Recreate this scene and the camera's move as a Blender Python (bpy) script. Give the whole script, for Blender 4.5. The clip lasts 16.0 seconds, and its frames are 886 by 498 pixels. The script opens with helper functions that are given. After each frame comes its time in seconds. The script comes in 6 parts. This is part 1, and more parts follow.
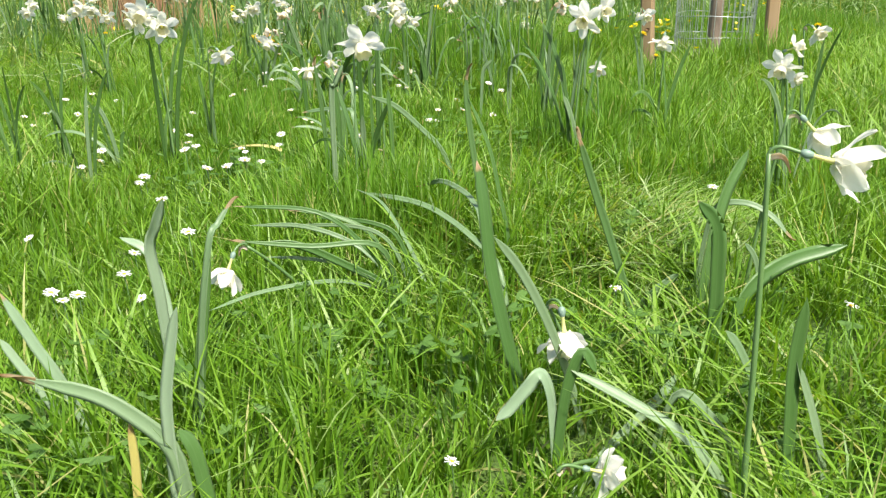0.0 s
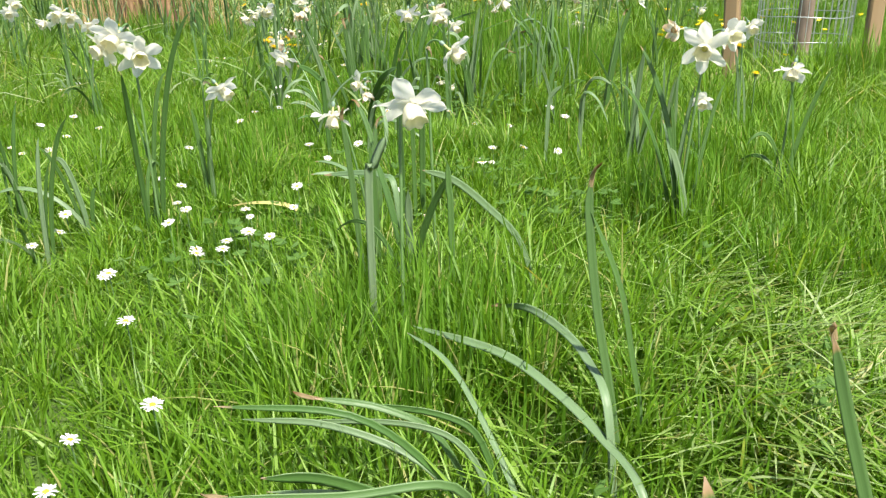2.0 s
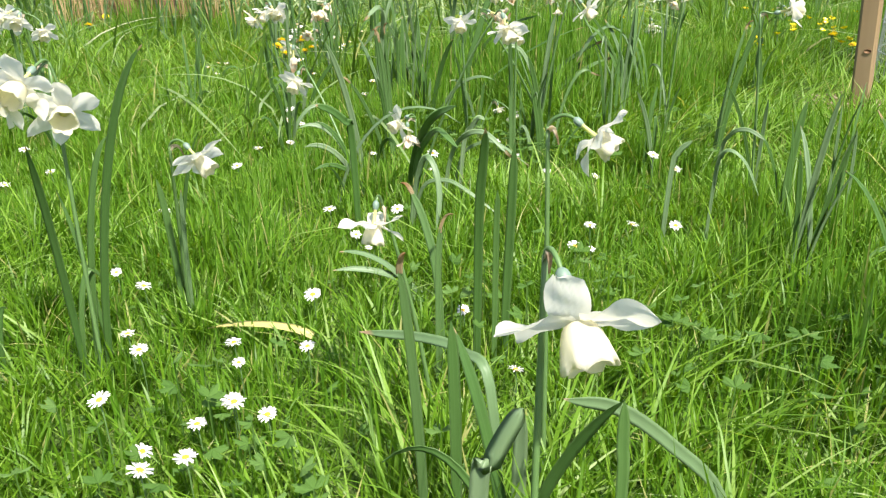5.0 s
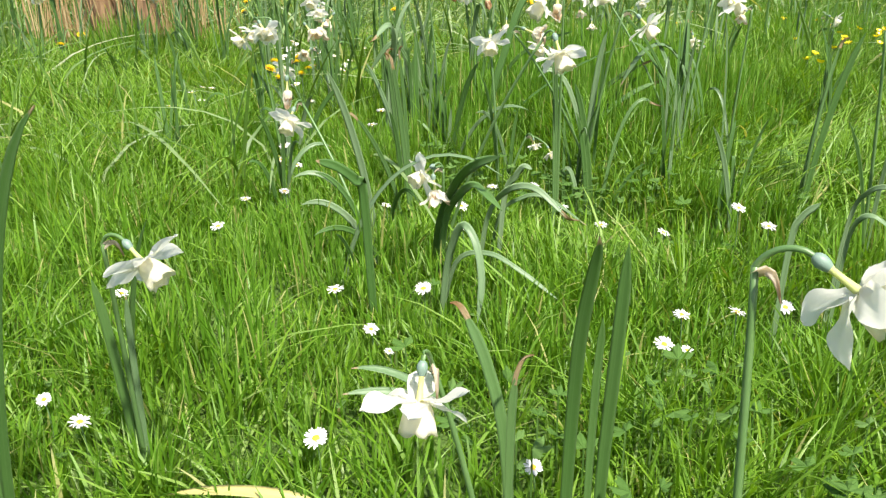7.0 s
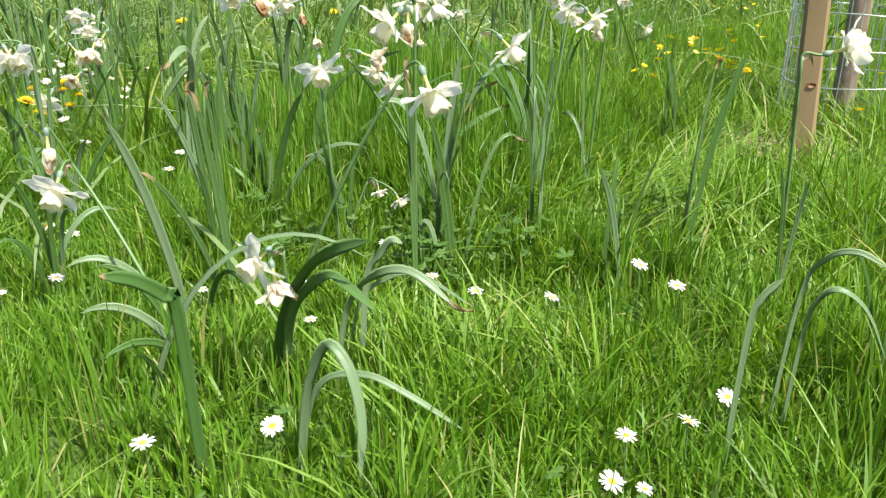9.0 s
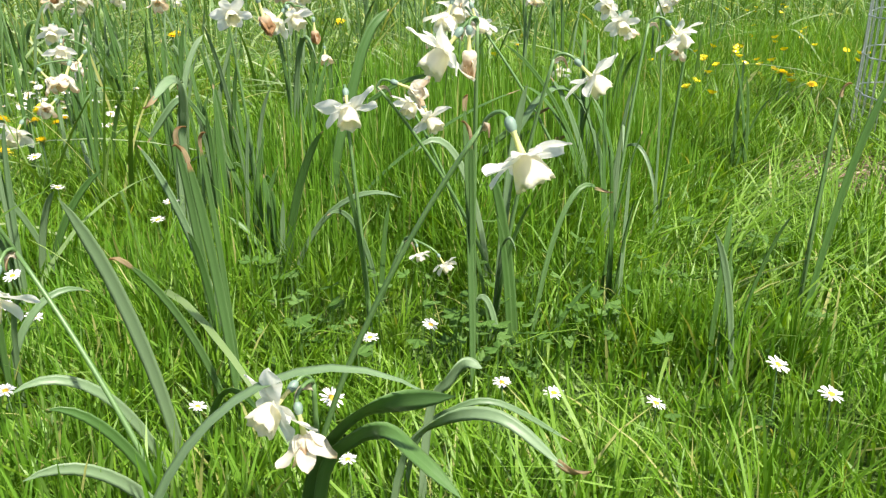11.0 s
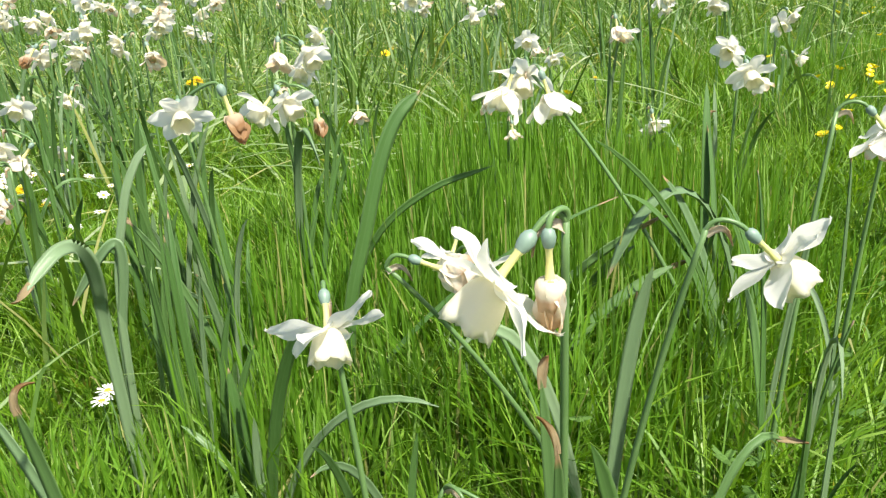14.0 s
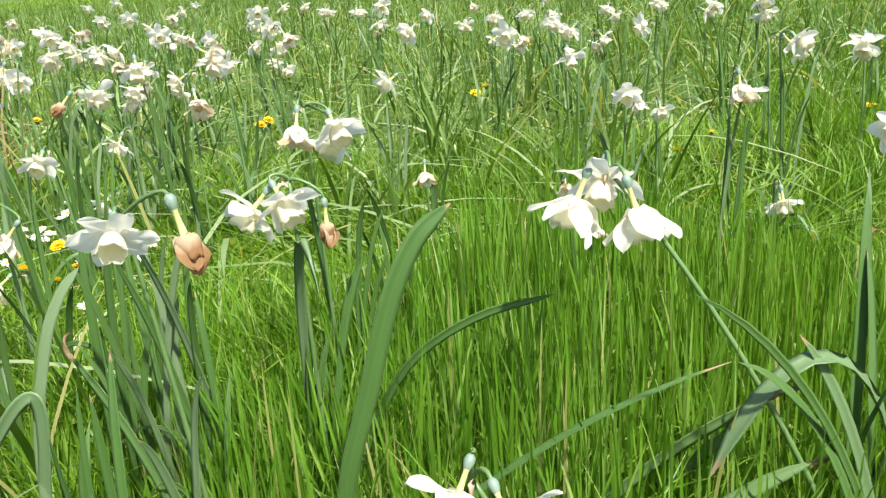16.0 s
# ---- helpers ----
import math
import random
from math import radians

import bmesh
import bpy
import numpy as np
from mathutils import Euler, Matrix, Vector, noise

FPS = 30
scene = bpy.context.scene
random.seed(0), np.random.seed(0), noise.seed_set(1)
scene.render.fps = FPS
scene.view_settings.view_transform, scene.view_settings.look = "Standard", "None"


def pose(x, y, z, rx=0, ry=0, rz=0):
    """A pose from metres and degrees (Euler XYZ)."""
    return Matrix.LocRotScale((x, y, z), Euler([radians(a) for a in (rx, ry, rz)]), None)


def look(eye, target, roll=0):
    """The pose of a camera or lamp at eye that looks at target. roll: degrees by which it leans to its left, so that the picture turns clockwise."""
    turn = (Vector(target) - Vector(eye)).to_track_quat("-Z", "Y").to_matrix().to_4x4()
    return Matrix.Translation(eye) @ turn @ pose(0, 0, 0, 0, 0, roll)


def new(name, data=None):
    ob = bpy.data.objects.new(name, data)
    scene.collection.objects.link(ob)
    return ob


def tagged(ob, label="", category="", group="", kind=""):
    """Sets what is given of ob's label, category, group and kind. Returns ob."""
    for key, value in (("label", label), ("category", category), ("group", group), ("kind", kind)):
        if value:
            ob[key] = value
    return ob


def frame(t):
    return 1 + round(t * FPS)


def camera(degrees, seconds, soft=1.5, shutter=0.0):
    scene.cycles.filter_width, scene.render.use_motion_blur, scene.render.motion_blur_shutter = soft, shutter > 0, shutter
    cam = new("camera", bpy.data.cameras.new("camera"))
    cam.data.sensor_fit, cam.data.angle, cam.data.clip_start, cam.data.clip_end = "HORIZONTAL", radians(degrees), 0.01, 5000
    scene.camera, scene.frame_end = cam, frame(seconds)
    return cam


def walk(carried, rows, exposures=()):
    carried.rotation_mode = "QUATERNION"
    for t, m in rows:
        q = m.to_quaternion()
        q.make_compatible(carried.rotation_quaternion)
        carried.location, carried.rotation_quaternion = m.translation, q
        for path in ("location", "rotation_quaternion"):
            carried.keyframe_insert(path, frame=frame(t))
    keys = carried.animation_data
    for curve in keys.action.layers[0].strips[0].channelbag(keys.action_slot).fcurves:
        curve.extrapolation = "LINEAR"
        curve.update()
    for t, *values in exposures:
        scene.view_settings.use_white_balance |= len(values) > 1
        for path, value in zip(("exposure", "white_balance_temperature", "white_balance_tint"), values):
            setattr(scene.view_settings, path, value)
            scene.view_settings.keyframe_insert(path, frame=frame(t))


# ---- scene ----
cam = camera(56.2, 16.0, 1.3)
PATH = [
    (0, (0.02, 0.018, 0.511), (0.007, 1.894, -0.18), -1.2),
    (0.5, (0.035, 0.163, 0.519), (0.018, 2.035, -0.185), -1.3),
    (1, (0.024, 0.273, 0.515), (-0.009, 2.139, -0.206), -1.3),
    (1.5, (-0.019, 0.413, 0.525), (-0.069, 2.272, -0.211), -1.4),
    (2, (-0.064, 0.537, 0.552), (-0.123, 2.396, -0.185), -1.4),
    (2.5, (-0.059, 0.652, 0.541), (-0.12, 2.509, -0.2), -1.5),
    (3, (-0.047, 0.764, 0.526), (-0.117, 2.618, -0.223), -1.5),
    (3.5, (-0.058, 0.847, 0.52), (-0.144, 2.697, -0.234), -1.4),
    (4, (-0.096, 0.958, 0.516), (-0.196, 2.802, -0.251), -1.2),
    (4.5, (-0.137, 1.071, 0.538), (-0.219, 2.914, -0.234), -0.8),
    (5, (-0.183, 1.142, 0.552), (-0.271, 2.983, -0.224), -0.6),
    (5.2, (-0.198, 1.174, 0.55), (-0.289, 3.014, -0.229), -0.5),
    (7.3, (-0.259, 1.543, 0.523), (-0.333, 3.396, -0.226), -1.4),
    (7.5, (-0.262, 1.576, 0.521), (-0.217, 3.431, -0.226), -1.2),
    (8, (-0.276, 1.661, 0.516), (-0.023, 3.496, -0.238), 0.3),
    (8.2, (-0.285, 1.697, 0.522), (0.037, 3.521, -0.234), 0.9),
    (10.3, (-0.321, 2.008, 0.495), (0.089, 3.821, -0.244), -0.1),
    (10.5, (-0.317, 2.047, 0.495), (0.088, 3.86, -0.246), -0.2),
    (11, (-0.324, 2.112, 0.501), (0.069, 3.927, -0.241), -0.5),
    (11.5, (-0.329, 2.212, 0.508), (0.052, 4.027, -0.242), -0.8),
    (12, (-0.335, 2.313, 0.507), (0.038, 4.127, -0.248), -1.0),
    (12.5, (-0.331, 2.412, 0.512), (0.068, 4.219, -0.246), -1.0),
    (13, (-0.311, 2.462, 0.521), (0.152, 4.253, -0.239), -0.7),
    (13.5, (-0.268, 2.509, 0.52), (0.2, 4.3, -0.235), -0.9),
    (14, (-0.212, 2.577, 0.535), (0.016, 4.422, -0.202), -3.9),
    (14.5, (-0.167, 2.629, 0.538), (-0.17, 4.499, -0.171), -5.2),
    (15, (-0.148, 2.687, 0.546), (-0.207, 4.562, -0.148), -5.3),
    (15.5, (-0.12, 2.758, 0.553), (-0.189, 4.639, -0.124), -4.9),
    (16, (-0.116, 2.852, 0.55), (-0.14, 4.733, -0.13), -4.1),
]
walk(cam, [(t, look(eye, target, roll)) for t, eye, target, roll in PATH])

# ---- world, sun and exposure ----
SUN_EL, SUN_AZ = 58.0, -58.0      # azimuth: degrees from +x towards +y
scene.view_settings.exposure = 0.85
world = bpy.data.worlds.new("sky")
scene.world = world
world.use_nodes = True
wn = world.node_tree.nodes
sky = wn.new("ShaderNodeTexSky")
sky.sky_type = "NISHITA"
sky.sun_disc = False
sky.sun_elevation = radians(SUN_EL)
sky.sun_rotation = radians(90 - SUN_AZ)
sky.dust_density = 2.5
wn["Background"].inputs["Strength"].default_value = 0.115
world.node_tree.links.new(sky.outputs["Color"], wn["Background"].inputs["Color"])
sun_data = bpy.data.lights.new("sun", "SUN")
sun_data.energy = 5.4
sun_data.angle = radians(2.5)
sun_data.color = (1.0, 0.95, 0.85)
sun = new("sun", sun_data)
sun_dir = Vector((math.cos(radians(SUN_EL)) * math.cos(radians(SUN_AZ)), math.cos(radians(SUN_EL)) * math.sin(radians(SUN_AZ)), math.sin(radians(SUN_EL))))
sun.matrix_basis = look(sun_dir * 20, (0, 0, 0))


# ---- materials ----
class Mat:
    """A node material with short ways to its usual pieces."""

    def __init__(self, name):
        self.m = bpy.data.materials.new(name)
        self.m.use_nodes = True
        self.t = self.m.node_tree
        self.n = self.t.nodes
        self.p = self.n["Principled BSDF"]
        self.out = self.n["Material Output"]

    def add(self, kind, **values):
        node = self.n.new(kind)
        for key, value in values.items():
            node.inputs[key.replace("_", " ")].default_value = value
        return node

    def link(self, a, b):
        self.t.links.new(a, b)

    def attr(self, name):
        node = self.n.new("ShaderNodeAttribute")
        node.attribute_name = name
        return node.outputs["Fac"]

    def ramp(self, fac, stops):
        node = self.n.new("ShaderNodeValToRGB")
        els = node.color_ramp.elements
        while len(els) < len(stops):
            els.new(0.5)
        for el, (at, col) in zip(els, stops):
            el.position, el.color = at, (*col, 1)
        self.link(fac, node.inputs["Fac"])
        return node.outputs["Color"]

    def mix(self, fac, a, b, how="MIX"):
        node = self.n.new("ShaderNodeMix")
        node.data_type, node.blend_type = "RGBA", how
        for value, sock in ((fac, node.inputs[0]), (a, node.inputs[6]), (b, node.inputs[7])):
            if isinstance(value, (int, float)):
                sock.default_value = value
            elif isinstance(value, tuple):
                sock.default_value = (*value, 1)
            else:
                self.link(value, sock)
        return node.outputs[2]

    def math(self, op, a, b):
        node = self.n.new("ShaderNodeMath")
        node.operation = op
        for value, sock in zip((a, b), node.inputs):
            if isinstance(value, (int, float)):
                sock.default_value = value
            else:
                self.link(value, sock)
        return node.outputs[0]

    def noise(self, scale, detail=3.0, stretch=(1, 1, 1), space="Object"):
        co = self.n.new("ShaderNodeTexCoord")
        mp = self.n.new("ShaderNodeMapping")
        mp.inputs["Scale"].default_value = stretch
        self.link(co.outputs[space], mp.inputs["Vector"])
        node = self.add("ShaderNodeTexNoise", Scale=scale, Detail=detail)
        self.link(mp.outputs["Vector"], node.inputs["Vector"])
        return node.outputs["Fac"]

    def bump(self, height, strength, distance):
        node = self.add("ShaderNodeBump", Strength=strength, Distance=distance)
        self.link(height, node.inputs["Height"])
        self.link(node.outputs["Normal"], self.p.inputs["Normal"])

    def paint(self, colour, roughness=0.6, translucent=0.0, tint=(1, 1, 1), specular=0.5):
        self.p.inputs["Roughness"].default_value = roughness
        self.p.inputs["Specular IOR Level"].default_value = specular
        if isinstance(colour, tuple):
            self.p.inputs["Base Color"].default_value = (*colour, 1)
        else:
            self.link(colour, self.p.inputs["Base Color"])
        if translucent:
            tr = self.n.new("ShaderNodeBsdfTranslucent")
            if isinstance(colour, tuple):
                tr.inputs["Color"].default_value = (*[c * k for c, k in zip(colour, tint)], 1)
            else:
                self.link(self.mix(1.0, colour, tint, "MULTIPLY"), tr.inputs["Color"])
            mx = self.n.new("ShaderNodeMixShader")
            mx.inputs[0].default_value = translucent
            self.link(self.p.outputs[0], mx.inputs[1])
            self.link(tr.outputs[0], mx.inputs[2])
            self.link(mx.outputs[0], self.out.inputs["Surface"])
        return self.m

    def island(self):
        return self.n.new("ShaderNodeNewGeometry").outputs["Random Per Island"]

    def each(self):
        return self.n.new("ShaderNodeObjectInfo").outputs["Random"]


def make_grass(name, stops, straw=0.025):
    k = Mat(name)
    r = k.island()
    green = k.ramp(r, stops)
    patch = k.noise(2.2, 2.0)
    green = k.mix(k.math("MULTIPLY", patch, 0.5), green, (0.185, 0.305, 0.026))
    r2 = k.math("FRACT", k.math("MULTIPLY", r, 37.7), 0.0)
    dead = k.math("LESS_THAN", r2, straw)
    col = k.mix(dead, green, (0.36, 0.37, 0.13))
    base = k.ramp(k.attr("along"), [(0.0, (0.55, 0.6, 0.3)), (0.28, (0, 0, 0))])
    col = k.mix(0.2, col, base, "SCREEN")
    return k.paint(col, 0.45, 0.42, (1.36, 1.29, 0.36), 0.38)


GRASS = make_grass("lawn_grass", [(0.0, (0.047, 0.138, 0.005)), (0.4, (0.084, 0.208, 0.008)), (0.72, (0.13, 0.275, 0.013)), (0.93, (0.19, 0.335, 0.03)), (1.0, (0.26, 0.385, 0.09))])
GRASS_BENT = make_grass("bent_grass", [(0.0, (0.10, 0.215, 0.014)), (0.4, (0.16, 0.31, 0.026)), (0.75, (0.23, 0.38, 0.06)), (1.0, (0.31, 0.42, 0.15))], 0.05)
GRASS_TALL = make_grass("tall_grass", [(0.0, (0.055, 0.165, 0.010)), (0.5, (0.098, 0.25, 0.017)), (0.88, (0.16, 0.325, 0.045)), (1.0, (0.27, 0.40, 0.13))], 0.045)

FOLIAGE = make_grass("daffodil_foliage", [(0.0, (0.032, 0.085, 0.016)), (0.5, (0.062, 0.14, 0.028)), (0.8, (0.12, 0.22, 0.06)), (1.0, (0.26, 0.36, 0.14))], 0.05)
# palest tones paint the highlights on bowed glaucous leaves
FOLIAGE_PALE = make_grass("glaucous_sheen_foliage", [(0.0, (0.17, 0.26, 0.11)), (0.5, (0.30, 0.39, 0.21)), (0.85, (0.43, 0.50, 0.32)), (1.0, (0.56, 0.58, 0.40))], 0.10)
# lightened greens imitate the gloss on flattened blades
GRASS_FLAT = make_grass("flattened_grass_sheen", [(0.0, (0.13, 0.26, 0.03)), (0.4, (0.22, 0.36, 0.07)), (0.75, (0.33, 0.44, 0.17)), (1.0, (0.46, 0.53, 0.31))], 0.08)
GRASS_ROUGH = make_grass("rough_grass", [(0.0, (0.032, 0.10, 0.008)), (0.5, (0.06, 0.165, 0.012)), (0.88, (0.11, 0.25, 0.035)), (1.0, (0.22, 0.34, 0.10))], 0.03)
# lighter greens hold the sunlight coming through distant short grass
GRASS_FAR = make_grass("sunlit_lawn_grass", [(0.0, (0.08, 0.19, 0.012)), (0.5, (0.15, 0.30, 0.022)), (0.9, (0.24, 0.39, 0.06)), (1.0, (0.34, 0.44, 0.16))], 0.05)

k = Mat("dry_stems")
STRAW = k.paint(k.mix(k.noise(30, 3), k.ramp(k.island(), [(0.0, (0.30, 0.17, 0.08)), (0.5, (0.48, 0.36, 0.18)), (1.0, (0.62, 0.54, 0.32))]), (0.40, 0.27, 0.13)), 0.7, 0.25, (1.1, 1.0, 0.7))

k = Mat("soil_and_thatch")
GROUND = k.paint(k.mix(k.noise(60, 4), k.ramp(k.noise(9, 4), [(0.3, (0.04, 0.075, 0.012)), (0.55, (0.065, 0.115, 0.018)), (0.75, (0.10, 0.11, 0.035))]), (0.075, 0.145, 0.014)), 0.95)
k.bump(k.noise(120, 5), 0.9, 0.01)

k = Mat("woodchip_mulch")
MULCH = k.paint(k.ramp(k.island(), [(0.0, (0.10, 0.065, 0.04)), (0.5, (0.24, 0.17, 0.11)), (1.0, (0.42, 0.34, 0.25))]), 0.9)


def make_leaf(name, low, high, brown):
    k = Mat(name)
    run = k.noise(34, 3, (1, 1, 0.06))
    col = k.mix(k.each(), low, high)
    col = k.mix(k.math("MULTIPLY", run, 0.5), col, tuple(c * 1.9 for c in low))
    edge = k.ramp(k.attr("across"), [(0.0, (0.9, 0.9, 0.9)), (0.12, (0, 0, 0)), (0.46, (0, 0, 0)), (0.5, (0.35, 0.35, 0.35)), (0.54, (0, 0, 0)), (0.88, (0, 0, 0)), (1.0, (0.9, 0.9, 0.9))])
    col = k.mix(k.math("MULTIPLY", edge, 0.22), col, (0.28, 0.37, 0.19))
    tip = k.math("SUBTRACT", k.attr("along"), k.math("ADD", brown, k.math("MULTIPLY", k.each(), 0.16)))
    tip = k.math("ADD", k.math("MULTIPLY", tip, 22.0), k.math("MULTIPLY", k.noise(90, 2), 1.0))
    burnt = k.ramp(tip, [(0.25, (0, 0, 0)), (0.8, (1, 1, 1))])
    col = k.mix(burnt, col, k.ramp(k.attr("along"), [(0.86, (0.34, 0.30, 0.09)), (0.94, (0.36, 0.23, 0.11)), (1.0, (0.42, 0.31, 0.21))]))
    k.bump(k.noise(60, 2, (1, 1, 0.04)), 0.35, 0.002)
    return k.paint(col, 0.42, 0.3, (1.25, 1.25, 0.5), 0.4)


LEAF = make_leaf("daffodil_leaf", (0.056, 0.125, 0.028), (0.098, 0.185, 0.052), 0.955)
LEAF_PALE = make_leaf("glaucous_daffodil_leaf", (0.115, 0.19, 0.085), (0.20, 0.275, 0.155), 0.95)
# paler copy of the glaucous leaf, its sunlit face painted in
LEAF_SUNLIT = make_leaf("sunlit_daffodil_leaf", (0.20, 0.285, 0.17), (0.29, 0.37, 0.25), 0.95)
LEAF_TIP = make_leaf("brown_tipped_daffodil_leaf", (0.075, 0.148, 0.042), (0.115, 0.20, 0.072), 0.925)
LEAF_DRY = make_leaf("yellowed_daffodil_leaf", (0.42, 0.36, 0.10), (0.50, 0.46, 0.20), 0.85)

k = Mat("flower_stem")
STEM = k.paint(k.mix(k.noise(40, 2), (0.075, 0.15, 0.045), (0.13, 0.22, 0.075)), 0.4, 0.0, (1, 1, 1), 0.5)
k = Mat("ovary")
OVARY = k.paint(k.mix(k.noise(150, 2), (0.13, 0.20, 0.15), (0.21, 0.29, 0.23)), 0.5)
k = Mat("flower_tube")
TUBE = k.paint(k.mix(k.each(), (0.62, 0.66, 0.26), (0.74, 0.70, 0.30)), 0.5, 0.35, (1, 1, 0.8))


def make_petal(name, white, stain, amount):
    k = Mat(name)
    vein = k.noise(95, 3, (1, 1, 0.12))
    col = k.mix(k.math("MULTIPLY", vein, 0.22), white, tuple(c * 0.86 for c in white))
    edge = k.math("ADD", k.math("MULTIPLY", k.attr("along"), 0.55), k.math("MULTIPLY", k.noise(46, 4), 0.75))
    edge = k.math("ADD", edge, k.math("MULTIPLY", k.each(), 0.3))
    col = k.mix(k.ramp(edge, [(1.12 - amount, (0, 0, 0)), (min(1.0, 1.3 - amount), (1, 1, 1))]), col, stain)
    k.bump(vein, 0.25, 0.001)
    return k.paint(col, 0.6, 0.56, (1.0, 0.99, 0.90), 0.2)


PETAL = make_petal("white_petal", (0.92, 0.90, 0.83), (0.84, 0.76, 0.62), 0.05)
CUP = make_petal("cream_cup", (0.91, 0.885, 0.76), (0.85, 0.80, 0.52), 0.10)
PETAL_OLD = make_petal("faded_petal", (0.90, 0.85, 0.74), (0.70, 0.52, 0.34), 0.26)
PETAL_DEAD = make_petal("withered_petal", (0.70, 0.55, 0.38), (0.48, 0.28, 0.14), 0.42)
BROWN_TIP = make_petal("dry_leaf_tip", (0.44, 0.34, 0.19), (0.28, 0.17, 0.07), 0.30)
SPATHE = make_petal("papery_spathe", (0.76, 0.66, 0.52), (0.55, 0.40, 0.26), 0.25)

k = Mat("daisy_ray")
DAISY_WHITE = k.paint(k.mix(k.attr("along"), (0.84, 0.84, 0.80), (0.86, 0.82, 0.83)), 0.6, 0.3)
k = Mat("daisy_disc")
DAISY_YELLOW = k.paint(k.mix(k.noise(900, 2), (0.80, 0.52, 0.03), (0.62, 0.36, 0.02)), 0.7)
k.bump(k.noise(1200, 1), 0.8, 0.001)
k = Mat("dandelion_ray")
DANDELION = k.paint(k.mix(k.island(), (0.93, 0.74, 0.02), (0.90, 0.64, 0.015)), 0.55, 0.25)
k = Mat("buttercup_petal")
BUTTERCUP = k.paint((0.86, 0.68, 0.012), 0.25, 0.2)
k = Mat("weed_leaf")
WEED = k.paint(k.mix(k.noise(180, 3), k.ramp(k.island(), [(0.0, (0.05, 0.125, 0.018)), (0.6, (0.085, 0.175, 0.032)), (1.0, (0.15, 0.25, 0.075))]), (0.10, 0.19, 0.045)), 0.75, 0.35, (1.2, 1.2, 0.5), 0.15)

k = Mat("stake_wood")
grain = k.noise(14, 5, (1, 1, 0.05))
STAKE = k.paint(k.mix(k.noise(5, 3), k.ramp(grain, [(0.3, (0.16, 0.095, 0.045)), (0.55, (0.29, 0.19, 0.09)), (0.75, (0.37, 0.26, 0.14))]), (0.25, 0.18, 0.10)), 0.8)
k.bump(grain, 0.6, 0.004)
k = Mat("knot_wood")
KNOT = k.paint(k.ramp(k.noise(70, 3), [(0.3, (0.10, 0.05, 0.02)), (0.7, (0.24, 0.13, 0.06))]), 0.8)
k = Mat("red_brown_bark")
grain = k.noise(38, 6, (1, 1, 0.12))
BARK_RED = k.paint(k.ramp(grain, [(0.34, (0.07, 0.04, 0.02)), (0.5, (0.17, 0.10, 0.05)), (0.66, (0.30, 0.19, 0.10))]), 0.92)
k.bump(grain, 1.0, 0.012)
k = Mat("bark")
grain = k.noise(22, 6, (1, 1, 0.3))
BARK = k.paint(k.ramp(grain, [(0.3, (0.13, 0.10, 0.075)), (0.55, (0.25, 0.19, 0.14)), (0.75, (0.36, 0.31, 0.24))]), 0.9)
k.bump(grain, 0.9, 0.008)
k = Mat("galvanised_wire")
WIRE = k.paint(k.mix(k.noise(60, 2), (0.42, 0.45, 0.45), (0.60, 0.62, 0.62)), 0.45)
k.p.inputs["Metallic"].default_value = 0.8


# ---- mesh helpers ----
def mesh_from(name, verts, faces, mats, smooth=True, fields=None):
    me = bpy.data.meshes.new(name)
    me.from_pydata([tuple(v) for v in verts], [], [tuple(f) for f in faces])
    for m in (mats if isinstance(mats, (list, tuple)) else [mats]):
        me.materials.append(m)
    for key, values in (fields or {}).items():
        me.attributes.new(key, "FLOAT", "POINT").data.foreach_set("value", np.asarray(values, dtype=np.float32))
    if smooth:
        me.polygons.foreach_set("use_smooth", np.ones(len(me.polygons), dtype=bool))
    me.update()
    return me


def part(name, me, parent, m=None, label=""):
    """One mesh object under a thing or under a part."""
    ob = new(name, me)
    ob.parent = parent
    if m is not None:
        ob.matrix_basis = m
    return tagged(ob, label)


def thing(name, at, label, category, group="", m=None):
    ob = new(name)
    ob.empty_display_size = 0.02
    ob.matrix_basis = m if m is not None else Matrix.Translation(at)
    return tagged(ob, label, category, group)


def bezier(p, n):
    """Points along a Bezier curve of any degree."""
    out = []
    for i in range(n + 1):
        q = [Vector(v) for v in p]
        while len(q) > 1:
            q = [a.lerp(b, i / n) for a, b in zip(q, q[1:])]
        out.append(q[0])
    return out


def tube_mesh(name, points, radii, mat, sides=6, cap=True):
    verts, faces, along = [], [], []
    ref = Vector((0.31, 0.95, 0.05)).normalized()
    n = len(points)
    for i, p in enumerate(points):
        t = (points[min(i + 1, n - 1)] - points[max(i - 1, 0)]).normalized()
        a = t.cross(ref)
        a = a.normalized() if a.length > 1e-4 else t.orthogonal().normalized()
        b = t.cross(a)
        for j in range(sides):
            th = 2 * math.pi * j / sides
            verts.append(p + (a * math.cos(th) + b * math.sin(th)) * radii[i])
            along.append(i / (n - 1))
        if i:
            k0, k1 = (i - 1) * sides, i * sides
            for j in range(sides):
                faces.append((k0 + j, k0 + (j + 1) % sides, k1 + (j + 1) % sides, k1 + j))
    if cap:
        faces.append(tuple(range(sides))[::-1])
        faces.append(tuple(range((n - 1) * sides, n * sides)))
    return mesh_from(name, verts, faces, mat, True, {"along": along})


